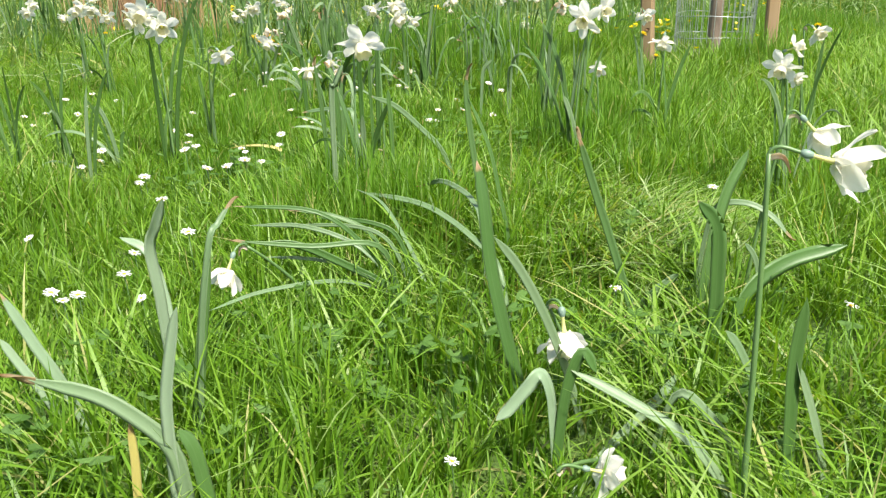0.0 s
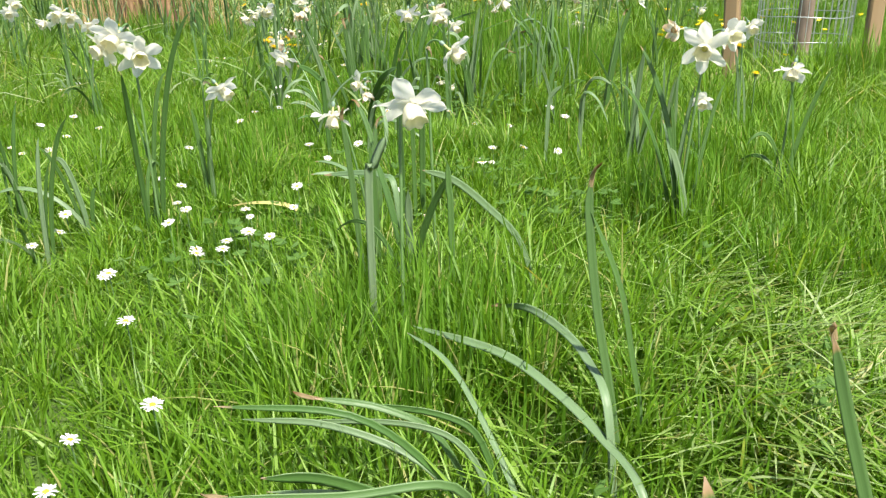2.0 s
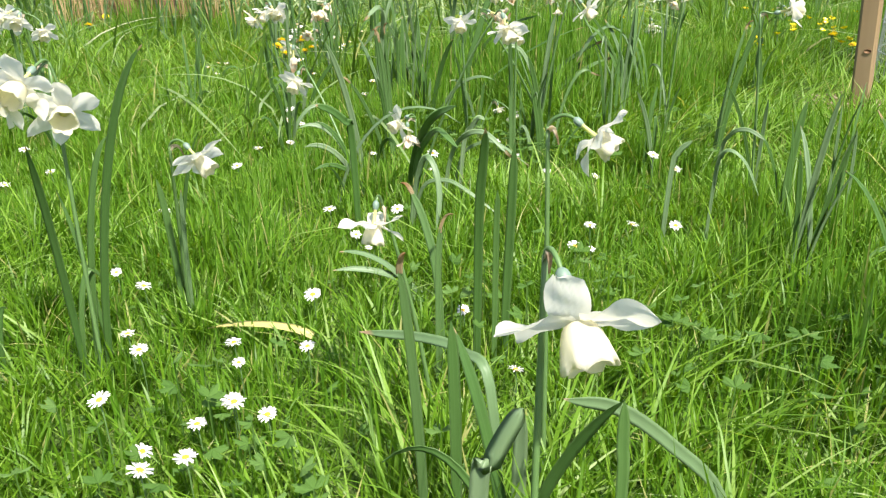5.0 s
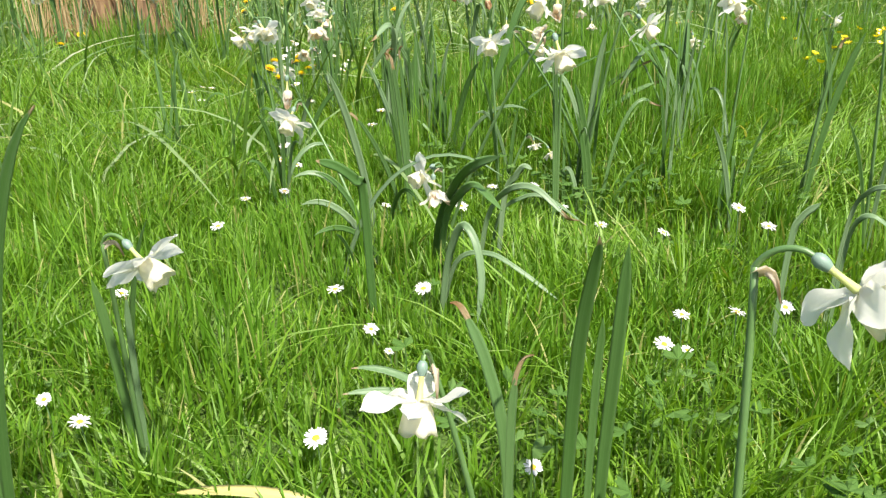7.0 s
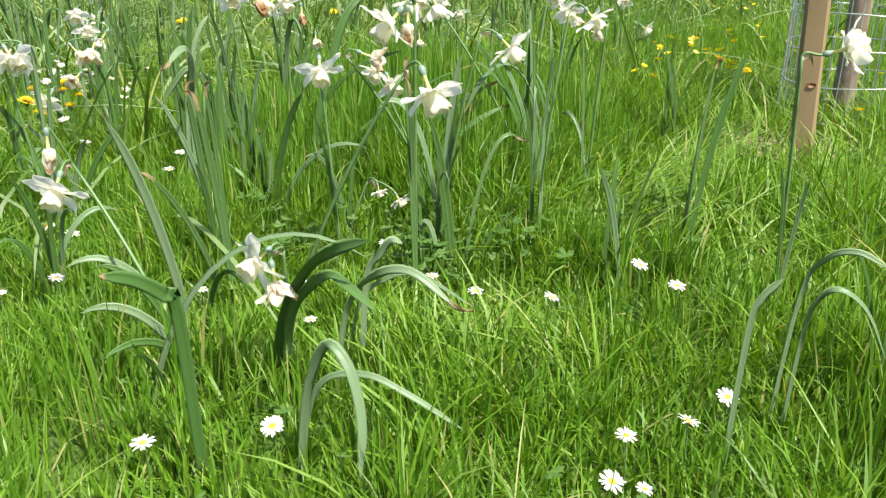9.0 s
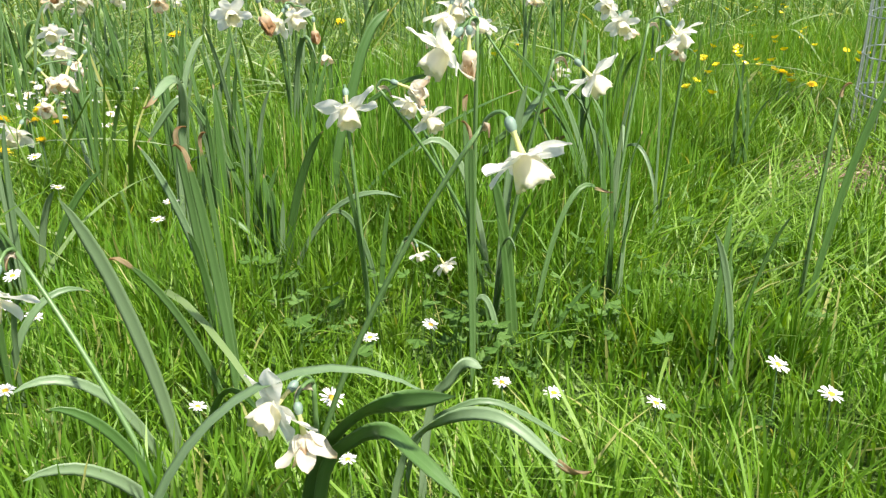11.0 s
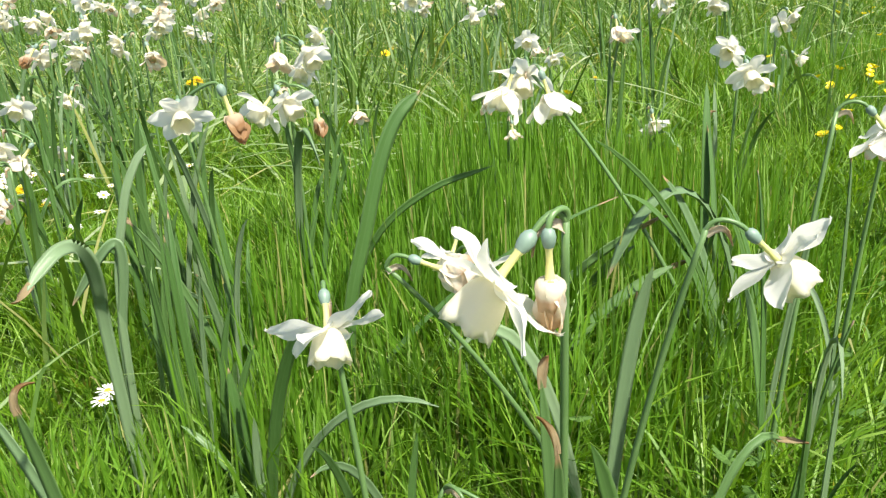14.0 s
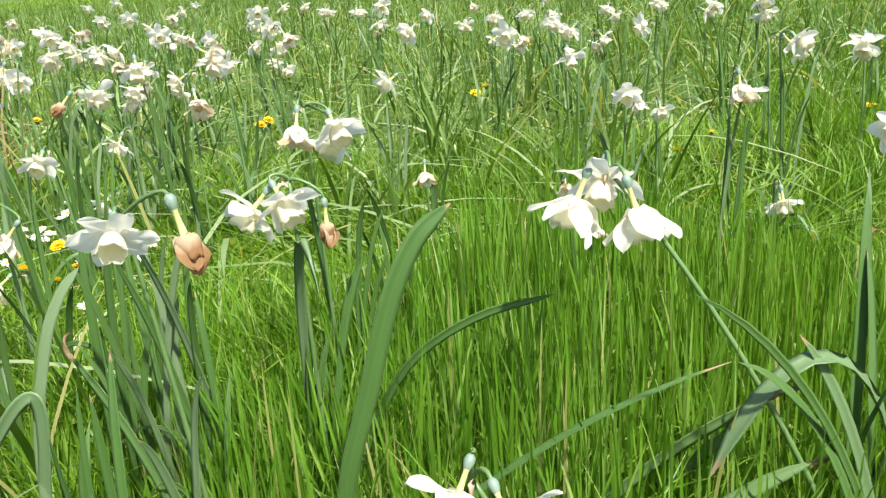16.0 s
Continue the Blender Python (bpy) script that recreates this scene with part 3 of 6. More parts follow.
# ---- daffodils ----
def petal_mesh(name, r, mat, length, width, back, curl, wave):
    """One petal, root at the origin, growing along +y; +z is the way the flower looks. back: how far it is swept back."""
    verts, faces, along, across = [], [], [], []
    nu, nv = 9, 13
    ph, roll, sway = r.uniform(0, 6.28), r.uniform(-0.35, 0.35) * wave / 2.4, r.uniform(-0.05, 0.05) * wave / 2.4
    nick = r.uniform(-0.5, 0.5)
    for i in range(nv):
        s = i / (nv - 1)
        w = 0.34 + 0.66 * math.sin(math.pi * min(1.0, 0.05 + 0.95 * s ** 0.8)) ** 0.8 if s < 0.55 else 1.0
        tip = math.sqrt(max(0.0, 1 - (max(0.0, s - 0.52) / 0.482) ** 1.75))
        w = max(width * min(w, 1.0) * tip, width * 0.07)
        for j in range(nu):
            u = (j - 4) / 4
            x, y = u * w / 2, length * s * (1 - 0.035 * abs(u) * s)
            z = -back * length * s * s + curl * length * s ** 3
            z += 0.16 * w * (0.5 - u * u) * (0.35 + 0.65 * s)                                   # the blade is arched across its keel
            z += wave * length * 0.020 * abs(u) ** 1.5 * math.sin(ph + 6.5 * s + 1.9 * u)        # wavy edges
            z += wave * length * 0.006 * math.sin(2.3 * ph + 11 * s + 5 * u)
            z += roll * x * s * 1.6
            x += sway * length * s * s + 0.03 * length * nick * s ** 4
            verts.append((x, y, z))
            along.append(s), across.append(j / 8)
        if i:
            for j in range(nu - 1):
                faces.append(((i - 1) * nu + j, (i - 1) * nu + j + 1, i * nu + j + 1, i * nu + j))
    return mesh_from(name, verts, faces, mat, True, {"along": along, "across": across})


def cup_mesh(name, r, mat, length, r0, r1, frill):
    """The trumpet: a cup with a frilled, lobed rim and walls of real thickness."""
    verts, faces, along = [], [], []
    n, ring = 30, [(0.0, 0.75), (0.12, 0.98), (0.3, 1.08), (0.55, 1.10), (0.8, 1.08), (1.0, 1.20)]
    ph = r.uniform(0, 6.28)
    for shell in (0, 1):
        for s, q in ring:
            for j in range(n):
                th = 2 * math.pi * j / n
                rad = (r0 + (r1 - r0) * s) * q / (1.22 if s == 1 else 1.05) - shell * 0.0006
                f = frill * s ** 3
                rad *= 1 + f * (0.7 * math.sin(6 * th + ph) + 0.3 * math.sin(11 * th + 2 * ph)) + 0.035 * math.sin(6 * th + ph) * s
                z = length * s * (1 + 0.06 * s * math.sin(6 * th + ph + 1.0) + 0.03 * s * math.sin(13 * th)) - shell * 0.0002
                verts.append((rad * math.cos(th), rad * math.sin(th), z))
                along.append(s)
    m = len(ring)
    for shell in (0, 1):
        for i in range(m - 1):
            for j in range(n):
                a, b = (shell * m + i) * n, (shell * m + i + 1) * n
                q = (a + j, a + (j + 1) % n, b + (j + 1) % n, b + j)
                faces.append(q if shell == 0 else q[::-1])
    for j in range(n):
        a, b = (m - 1) * n, (2 * m - 1) * n
        faces.append((a + j, a + (j + 1) % n, b + (j + 1) % n, b + j))
    return mesh_from(name, verts, faces, mat, True, {"along": along})


def throat_mesh(name):
    """The ovary and the tube that carries petals and cup."""
    pts = [Vector((0, 0, z)) for z in (-0.027, -0.0252, -0.0225, -0.0190, -0.0165, -0.0150, -0.008, 0.0005, 0.003)]
    rad = [0.0016, 0.0033, 0.0041, 0.0036, 0.0025, 0.0019, 0.0020, 0.0027, 0.005]
    me = tube_mesh(name, pts, rad, [OVARY], 10)
    me.materials.append(TUBE)
    for i, poly in enumerate(me.polygons):
        if poly.center.z > -0.0162:
            poly.material_index = 1
    return me


kinds = random.Random(8)
SHAPES = {}
for kind, pm, cm, length, width, back, curl, wave in (("fresh", PETAL, CUP, 0.0345, 0.0205, -0.02, 0.10, 2.2), ("swept", PETAL, CUP, 0.037, 0.0195, 0.10, 0.22, 2.5), ("bell", PETAL, CUP, 0.0375, 0.0200, -0.04, 0.06, 2.2), ("faded", PETAL_OLD, PETAL_OLD, 0.032, 0.019, -0.05, -0.15, 2.8),
                                                    ("wilted", PETAL_OLD, PETAL_OLD, 0.031, 0.0125, -0.1, 0.12, 3.2), ("dead", PETAL_DEAD, PETAL_DEAD, 0.026, 0.013, -0.1, 0.22, 4.0)):
    SHAPES[kind] = ([petal_mesh("petal", kinds, pm, length * kinds.uniform(0.92, 1.08), width * kinds.uniform(0.9, 1.1), back * kinds.uniform(0.2, 1.6) if abs(back) < 0.5 else back * kinds.uniform(0.6, 1.3), curl * kinds.uniform(0, 2), wave) for _ in range(8)],
                    [cup_mesh("cup", kinds, cm, kinds.uniform(0.020, 0.0245) if kind in ("fresh", "swept", "bell") else 0.016, 0.0085, 0.0132 if kind in ("fresh", "swept", "bell") else 0.0065, 0.10) for _ in range(4)])
THROAT = throat_mesh("flower")
FOLD = {"fresh": (12, 18), "swept": (3, 18), "bell": (44, 15), "wilted": (79, 6), "faded": (58, 12), "dead": (74, 9)}
LABELS = {"fresh": "nodding white daffodil flower with a cream cup", "swept": "white daffodil flower with wide-spread petals", "bell": "white daffodil flower hanging like a bell", "faded": "fading daffodil flower with browning petals", "wilted": "wilted daffodil flower hanging limp and browning", "dead": "withered brown daffodil flower"}


def flower(parent, origin, at, yaw, pitch, size, kind, r):
    """A flower centred on the place at, looking towards yaw (degrees from +x) and pitch (negative: nodding)."""
    if pitch < -20:
        pitch = max(pitch - 3, -88)
    size *= 0.94
    f = Vector((math.cos(radians(pitch)) * math.cos(radians(yaw)), math.cos(radians(pitch)) * math.sin(radians(yaw)), math.sin(radians(pitch))))
    q = f.to_track_quat("Z", "Y").to_matrix().to_4x4()
    m = Matrix.Translation(Vector(at) - origin) @ q @ Matrix.Rotation(r.uniform(0, 1.05), 4, "Z") @ Matrix.Diagonal((size, size, size, 1))
    ob = part("flower", THROAT, parent, m, LABELS[kind])
    petals, cups = SHAPES[kind]
    for i in range(6):
        me = petals[r.randrange(len(petals))]
        outer = i % 2
        part("petal", me, ob, pose(0, 0, 0.0005 * outer, 0, 0, 60 * i + r.uniform(-7, 7)) @ pose(0, 0.003, 0, FOLD[kind][0] + FOLD[kind][1] * r.uniform(-1, 1)))
    part("cup", cups[r.randrange(len(cups))], ob, pose(0, 0, 0.001, r.uniform(-5, 5), r.uniform(-5, 5), r.uniform(0, 360)))
    return Vector(at) - f * 0.0265 * size, f


def dry_tip(leaf, end, way, width, r):
    """The shrivelled brown end of a leaf, twisted and curled over."""
    side = Vector((r.uniform(-1, 1), r.uniform(-0.6, 0.6), 0)).normalized()
    size = r.uniform(0.010, 0.022)
    pts = bezier([end - way * 0.006, end + way * size * 0.5, end + way * size * r.uniform(0.7, 1.0) + side * size * 0.35, end + way * size * r.uniform(0.5, 1.0) + side * size * r.uniform(0.5, 0.9)], 8)
    part("dry_tip", strap_mesh("dry_tip", pts, width * 0.6, BROWN_TIP, Vector((0.2, -1, 0.2)), 0.35, r.uniform(1, 2.5) * r.choice((-1, 1)), 0.45), leaf, None, "shrivelled brown leaf tip")


def spathe_mesh(r, start, way, length):
    droop = [start - Vector((0, 0, 0.004)), start + way * length * 0.45, start + way * length * 0.6 - Vector((0, 0, length * 0.7))]
    return strap_mesh("spathe", bezier(droop, 6), 0.0055, SPATHE, Vector((0.2, -1, 0.3)), 0.6, 1.2, 0.3)


def strap(parent, origin, foot, tip, arch=0.3, width=0.011, mat=None, twist=0.3, blunt=0.8):
    """A leaf from its foot to its tip. arch: 0 straight, up to 1 a high bow whose tip hangs over."""
    foot, tip = Vector(foot), Vector(tip)
    run = tip - foot
    over = Vector((0, 0, 1)) * (run.length * arch * 0.9)
    a = foot + Vector((run.x * 0.12, run.y * 0.12, run.z * 0.38)) + over * 0.75
    b = foot + Vector((run.x * 0.55, run.y * 0.55, run.z * 0.80)) + over
    pts = [p - origin for p in bezier([foot, a, b, tip], 13)]
    facing = Vector((0.25, -1, 0.35)) if abs(run.x) < abs(run.z) else Vector((0.1, -0.55, 1))
    return part("leaf", strap_mesh("leaf", pts, width, mat or LEAF, facing, 0.3, twist, blunt), parent), pts[-1], (pts[-1] - pts[-3]).normalized()


LEAF_TONES = {"": LEAF, "p": LEAF_PALE, "d": LEAF_DRY, "b": LEAF_TIP, "q": LEAF_PALE, "w": LEAF_PALE, "y": LEAF_SUNLIT}


def smooth_line(p, n=5):
    """Points along a smooth line that runs through all the points given."""
    p = [Vector(v) for v in p]
    p = [p[0] * 2 - p[1]] + p + [p[-1] * 2 - p[-2]]
    out = []
    for i in range(1, len(p) - 2):
        for j in range(n):
            u = j / n
            out.append(0.5 * (2 * p[i] + (p[i + 1] - p[i - 1]) * u + (2 * p[i - 1] - 5 * p[i] + 4 * p[i + 1] - p[i + 2]) * u * u + (3 * p[i] - 3 * p[i + 1] + p[i + 2] - p[i - 1]) * u ** 3))
    return out + [p[-2]]


def daffodil(x, y, heads=(), leaves=(), bent=(), spare=3, tall=0.32, seed=0, group="daffodils in the meadow"):
    """A daffodil plant. heads: x, y, z, yaw, pitch, size, kind; heads that lie close together share a stem.
    leaves: tip x, y, z, arch, width, tone ('' dark, 'p' pale, 'd' dry, 'b' brown-tipped, 'q' pale and brown-tipped, 'w'
    pale and cut short, 'y' paler, with sunlight in its colour).
    bent: width, tone and the places through which a bowed leaf runs, from its foot to its tip."""
    r = random.Random(seed * 7919 + int(abs(x) * 1000) * 31 + int(abs(y) * 1000))
    origin = Vector((x, y, height(x, y) - 0.004))
    old = sum(1 for h in heads if h[6] in ("faded", "wilted", "dead"))
    if not heads:
        label = "clump of blue-green daffodil leaves without a flower"
    elif old == len(heads):
        label = "daffodil with withered brown flowers and strap leaves"
    elif old:
        label = "white daffodil with fresh and browning flowers"
    else:
        label = "white daffodil with %s and blue-green leaves" % ("one nodding flower" if len(heads) == 1 else "several nodding flowers")
    top = thing("daffodil", origin, label, "daffodil", group)
    stems = []
    for hx, hy, hz, yaw, pitch, size, kind in heads:
        neck, f = flower(top, origin, (hx, hy, hz), yaw, pitch, size, kind, r)
        if hz < 0.2 and hy < 4:
            SPOTS.append((hx, hy, hz - 0.025, 0.12))
        side = Vector((f.x, f.y, 0))
        side = side.normalized() if side.length > 0.05 else Vector((1, 0, 0))
        mine = None
        for s in stems:
            if (s - neck).length < 0.085:
                mine = s
        if mine is None:
            mine = neck - side * r.uniform(0.016, 0.026) + Vector((0, 0, r.uniform(-0.014, 0.002)))
            stems.append(mine)
            foot = origin + Vector((r.uniform(-0.012, 0.012), r.uniform(-0.012, 0.012), 0))
            lean = Vector((mine.x - foot.x, mine.y - foot.y, 0))
            rise = Vector((0, 0, mine.z - foot.z))
            pts = bezier([foot, foot + rise * 0.40 + lean * 0.22, foot + rise * 0.78 + lean * 0.66, mine], 12)
            part("stem", tube_mesh("stem", [p - origin for p in pts], [0.0030 - 0.0011 * i / 12 for i in range(13)], STEM, 6), top)
            part("spathe", spathe_mesh(r, mine - origin, (side * 0.7 + Vector((r.uniform(-0.4, 0.4), r.uniform(-0.4, 0.4), 0.5))).normalized(), r.uniform(0.026, 0.04)), top, None, "papery brown spathe")
        bow = bezier([mine, mine + Vector((0, 0, 0.010)) + side * 0.004, neck - f * 0.010, neck], 7)
        part("flower_stalk", tube_mesh("flower_stalk", [p - origin for p in bow], [0.0017] * 7 + [0.0015], STEM, 6, False), top)
    for tx, ty, tz, arch, width, tone in leaves:
        leaf, end, way = strap(top, origin, origin + Vector((r.uniform(-0.015, 0.015), r.uniform(-0.015, 0.015), 0)), (tx, ty, tz), arch, width * 0.88, LEAF_TONES[tone], r.uniform(-0.5, 0.5), {"b": 0.88, "w": 0.97}.get(tone, 0.82))
        if tone == "b":
            dry_tip(leaf, end, way, width, r)
    for width, tone, *run in bent:
        pts = [p - origin for p in smooth_line(run)]
        leaf = part("leaf", strap_mesh("leaf", pts, width, LEAF_TONES[tone], Vector((r.uniform(0.1, 0.7), -1, r.uniform(0.4, 0.7))), 0.3, r.uniform(-0.4, 0.4), 0.88), top)
        if tone in ("b", "q"):
            dry_tip(leaf, pts[-1], (pts[-1] - pts[-3]).normalized(), width, r)
    for _ in range(spare):
        az, reach = r.uniform(0, 6.28), r.uniform(0.012, 0.08)
        h = tall * r.uniform(0.65, 1.1)
        kink = r.random()
        z = h if kink < 0.80 else h * r.uniform(0.35, 0.7)
        arch = r.uniform(0.0, 0.12) if kink < 0.78 else r.uniform(0.3, 0.6)
        if kink >= 0.78:
            reach *= 1.5
        strap(top, origin, origin + Vector((r.uniform(-0.02, 0.02), r.uniform(-0.02, 0.02), 0)), origin + Vector((math.cos(az) * reach, math.sin(az) * reach, z)), arch, r.uniform(0.005, 0.009), LEAF if r.random() < 0.72 else LEAF_PALE, r.uniform(-0.8, 0.8))
    return top


# ---- small meadow flowers ----
def daisy_meshes():
    verts, faces, along = [], [], []
    r = random.Random(3)
    for i in range(26):
        a = 2 * math.pi * i / 26 + r.uniform(-0.06, 0.06)
        up = r.uniform(-0.0008, 0.0030)
        ln = r.uniform(0.0086, 0.0110)
        k0 = len(verts)
        for s, w in ((0.28, 0.0006), (0.65, 0.00095), (0.92, 0.0008), (1.0, 0.0003)):
            for u in (-1, 1):
                verts.append((math.cos(a) * ln * s - math.sin(a) * w * u, math.sin(a) * ln * s + math.cos(a) * w * u, 0.0008 + up * s + 0.0006 * math.sin(s * 3)))
                along.append(s)
        for q in range(3):
            b = k0 + 2 * q
            faces.append((b, b + 1, b + 3, b + 2))
    rays = mesh_from("petals", verts, faces, DAISY_WHITE, True, {"along": along})
    verts, faces = [(0, 0, 0.0030)], []
    for z, q in ((0.0028, 0.0022), (0.0016, 0.0036), (0.0, 0.0040)):
        for j in range(10):
            verts.append((q * math.cos(j * 0.6283), q * math.sin(j * 0.6283), z))
    for j in range(10):
        k2 = (j + 1) % 10
        faces.append((0, 1 + j, 1 + k2))
        faces.append((1 + j, 11 + j, 11 + k2, 1 + k2))
        faces.append((11 + j, 21 + j, 21 + k2, 11 + k2))
    return rays, mesh_from("disc", verts, faces, DAISY_YELLOW)


def small_stem(name, h, rad):
    pts = bezier([Vector((0, 0, -0.004)), Vector((0.004, 0, h * 0.5)), Vector((0, 0, h))], 4)
    return tube_mesh(name, pts, [rad] * 5, STEM, 5)


DAISY_RAYS, DAISY_DISC = daisy_meshes()
DAISY_STEMS = [small_stem("stem", h, 0.0009) for h in (0.04, 0.055, 0.07, 0.085)]
pick = random.Random(21)


def daisy(x, y, z, size=1.0, tilt=None):
    """A daisy whose head is at the height z."""
    size *= pick.uniform(0.98, 1.28)
    SPOTS.append((x, y, z, 0.13))
    h = z - height(x, y)
    if h < 0.022:
        z, h = z + 0.022 - h, 0.022
    top = thing("daisy", (x, y, height(x, y)), "small white lawn daisy with a yellow centre", "daisy", "daisies in the lawn")
    me = min(DAISY_STEMS, key=lambda s: abs(s.vertices[-1].co.z - h))
    part("stem", me, top, Matrix.Diagonal((1, 1, h / me.vertices[-1].co.z, 1)))
    lean = pick.uniform(-6, 24) if tilt is None else tilt
    m = pose(0, 0, h, 0, 0, pick.uniform(-55, 75)) @ pose(0, 0, 0, lean, 0, pick.uniform(0, 90)) @ Matrix.Diagonal((size, size, size, 1))
    part("petals", DAISY_RAYS, top, m)
    part("disc", DAISY_DISC, top, m)


def dandelion_mesh():
    verts, faces = [], []
    r = random.Random(9)
    for ring, n, ln, rise in ((0, 30, 0.017, 0.001), (1, 26, 0.0145, 0.005), (2, 20, 0.011, 0.008), (3, 12, 0.007, 0.0105)):
        for i in range(n):
            a = 2 * math.pi * (i + 0.5 * ring) / n + r.uniform(-0.08, 0.08)
            q = ln * r.uniform(0.9, 1.08)
            k0 = len(verts)
            for s, w in ((0.1, 0.0006), (0.7, 0.0011), (1.0, 0.0010)):
                for u in (-1, 1):
                    verts.append((math.cos(a) * q * s - math.sin(a) * w * u, math.sin(a) * q * s + math.cos(a) * w * u, rise * (0.4 + 0.6 * s) + 0.001))
            faces.append((k0, k0 + 1, k0 + 3, k0 + 2))
            faces.append((k0 + 2, k0 + 3, k0 + 5, k0 + 4))
    return mesh_from("petals", verts, faces, DANDELION, False)


def buttercup_mesh():
    verts, faces = [], []
    for i in range(5):
        a = 2 * math.pi * i / 5
        k0 = len(verts)
        for s, w, z in ((0.1, 0.0015, 0.0), (0.5, 0.0052, 0.0020), (0.85, 0.0058, 0.0050), (1.0, 0.0030, 0.0064)):
            for u in (-1, 0, 1):
                verts.append((math.cos(a) * 0.011 * s - math.sin(a) * w * u, math.sin(a) * 0.011 * s + math.cos(a) * w * u, z + 0.0008 * abs(u)))
        for q in range(3):
            for u in (0, 1):
                b = k0 + 3 * q + u
                faces.append((b, b + 1, b + 4, b + 3))
    return mesh_from("petals", verts, faces, BUTTERCUP)


DANDELION_HEAD, BUTTERCUP_HEAD = dandelion_mesh(), buttercup_mesh()
CALYX = tube_mesh("calyx", [Vector((0, 0, z)) for z in (-0.008, -0.006, 0.0, 0.003)], [0.001, 0.005, 0.0055, 0.006], STEM, 8)
BUTTERCUP_STEM, DANDELION_STEM = small_stem("stem", 0.1, 0.0008), small_stem("stem", 0.1, 0.002)


def yellow(x, y, z, sort, size=1.0):
    h = max(z - height(x, y), 0.03)
    dande = sort == "dandelion"
    top = thing(sort, (x, y, height(x, y)), "yellow dandelion in bloom on its stalk" if dande else "small glossy yellow buttercup in the grass", sort, "yellow flowers in the grass")
    part("stem", DANDELION_STEM if dande else BUTTERCUP_STEM, top, Matrix.Diagonal((1, 1, h / 0.1, 1)))
    m = pose(0, 0, h, pick.uniform(0, 28), pick.uniform(-20, 20), pick.uniform(0, 360)) @ Matrix.Diagonal((size, size, size, 1))
    part("petals", DANDELION_HEAD if dande else BUTTERCUP_HEAD, top, m)
    if dande:
        part("calyx", CALYX, top, m)
    else:
        part("disc", DAISY_DISC, top, m @ Matrix.Diagonal((0.8, 0.8, 0.8, 1)))


# ---- young tree with its stakes and wire guard ----
def box_post(name, x, y, w, d, tall, lean_x, lean_y, turn, mat, label, knots=()):
    top = thing(name, (0, 0, 0), label, "stake", "", pose(x, y, height(x, y), lean_x, lean_y, turn))
    verts, faces = [], []
    r = random.Random(int(x * 100))
    rows, c = 16, 0.006
    outline = [(-w / 2 + c, -d / 2), (w / 2 - c, -d / 2), (w / 2, -d / 2 + c), (w / 2, d / 2 - c), (w / 2 - c, d / 2), (-w / 2 + c, d / 2), (-w / 2, d / 2 - c), (-w / 2, -d / 2 + c)]
    for i in range(rows + 1):
        z = -0.15 + (tall + 0.15) * i / rows
        for px, py in outline:
            verts.append((px * r.uniform(0.96, 1.03), py * r.uniform(0.96, 1.03), z))
        if i:
            a, b = (i - 1) * 8, i * 8
            for j in range(8):
                faces.append((a + j, a + (j + 1) % 8, b + (j + 1) % 8, b + j))
    faces.append(tuple(range(rows * 8, rows * 8 + 8)))
    part("post", mesh_from("post", verts, faces, mat, False), top)
    for kx, kz, s in knots:
        ring = [(kx + s * math.cos(j * 0.5236) * 1.25, -d / 2 - 0.0025, kz + s * 0.75 * math.sin(j * 0.5236)) for j in range(12)]
        rim = [(px + (px - kx) * 0.25, -d / 2 + 0.003, pz + (pz - kz) * 0.25) for px, _, pz in ring]
        fs = [tuple(range(12))] + [(j, (j + 1) % 12, 12 + (j + 1) % 12, 12 + j) for j in range(12)]
        part("knot", mesh_from("knot", ring + rim, fs, KNOT), top, None, "dark knot in the wood")
    return top


def wire_guard(cx, cy, radius, rings, step, uprights, tall):
    top = thing("tree_guard", (cx, cy, height(cx, cy)), "round galvanised wire mesh guard round a young tree", "tree guard")
    for i in range(rings):
        z = 0.045 + i * step
        pts = [Vector((radius * math.cos(j * math.tau / 36) * (1 + 0.02 * math.sin(3 * j)), radius * math.sin(j * math.tau / 36), z + 0.004 * math.sin(j * 0.5 + i))) for j in range(37)]
        part("ring_wire", tube_mesh("ring_wire", pts, [0.0017] * 37, WIRE, 5, False), top)
    for j in range(uprights):
        a = math.tau * j / uprights
        pts = [Vector((radius * math.cos(a) + 0.002 * math.sin(9 * s), radius * math.sin(a), tall * s)) for s in (0, 0.25, 0.5, 0.75, 1)]
        part("upright_wire", tube_mesh("upright_wire", pts, [0.0014] * 5, WIRE, 4, False), top)


def trunk(name, x, y, rad, tall, label, mat, lean=(0.0, 0.0)):
    top = thing(name, (x, y, height(x, y)), label, "tree")
    r = random.Random(17 + int(x * 10))
    pts = [Vector((lean[0] * s * tall + 0.008 * math.sin(5 * s), lean[1] * s * tall, -0.05 + (tall + 0.05) * s)) for s in [i / 14 for i in range(15)]]
    part("trunk", tube_mesh("trunk", pts, [rad * (1.25 - 0.45 * i / 14 + 0.5 * max(0, 0.1 - i / 14)) * r.uniform(0.95, 1.05) for i in range(15)], mat, 12), top)


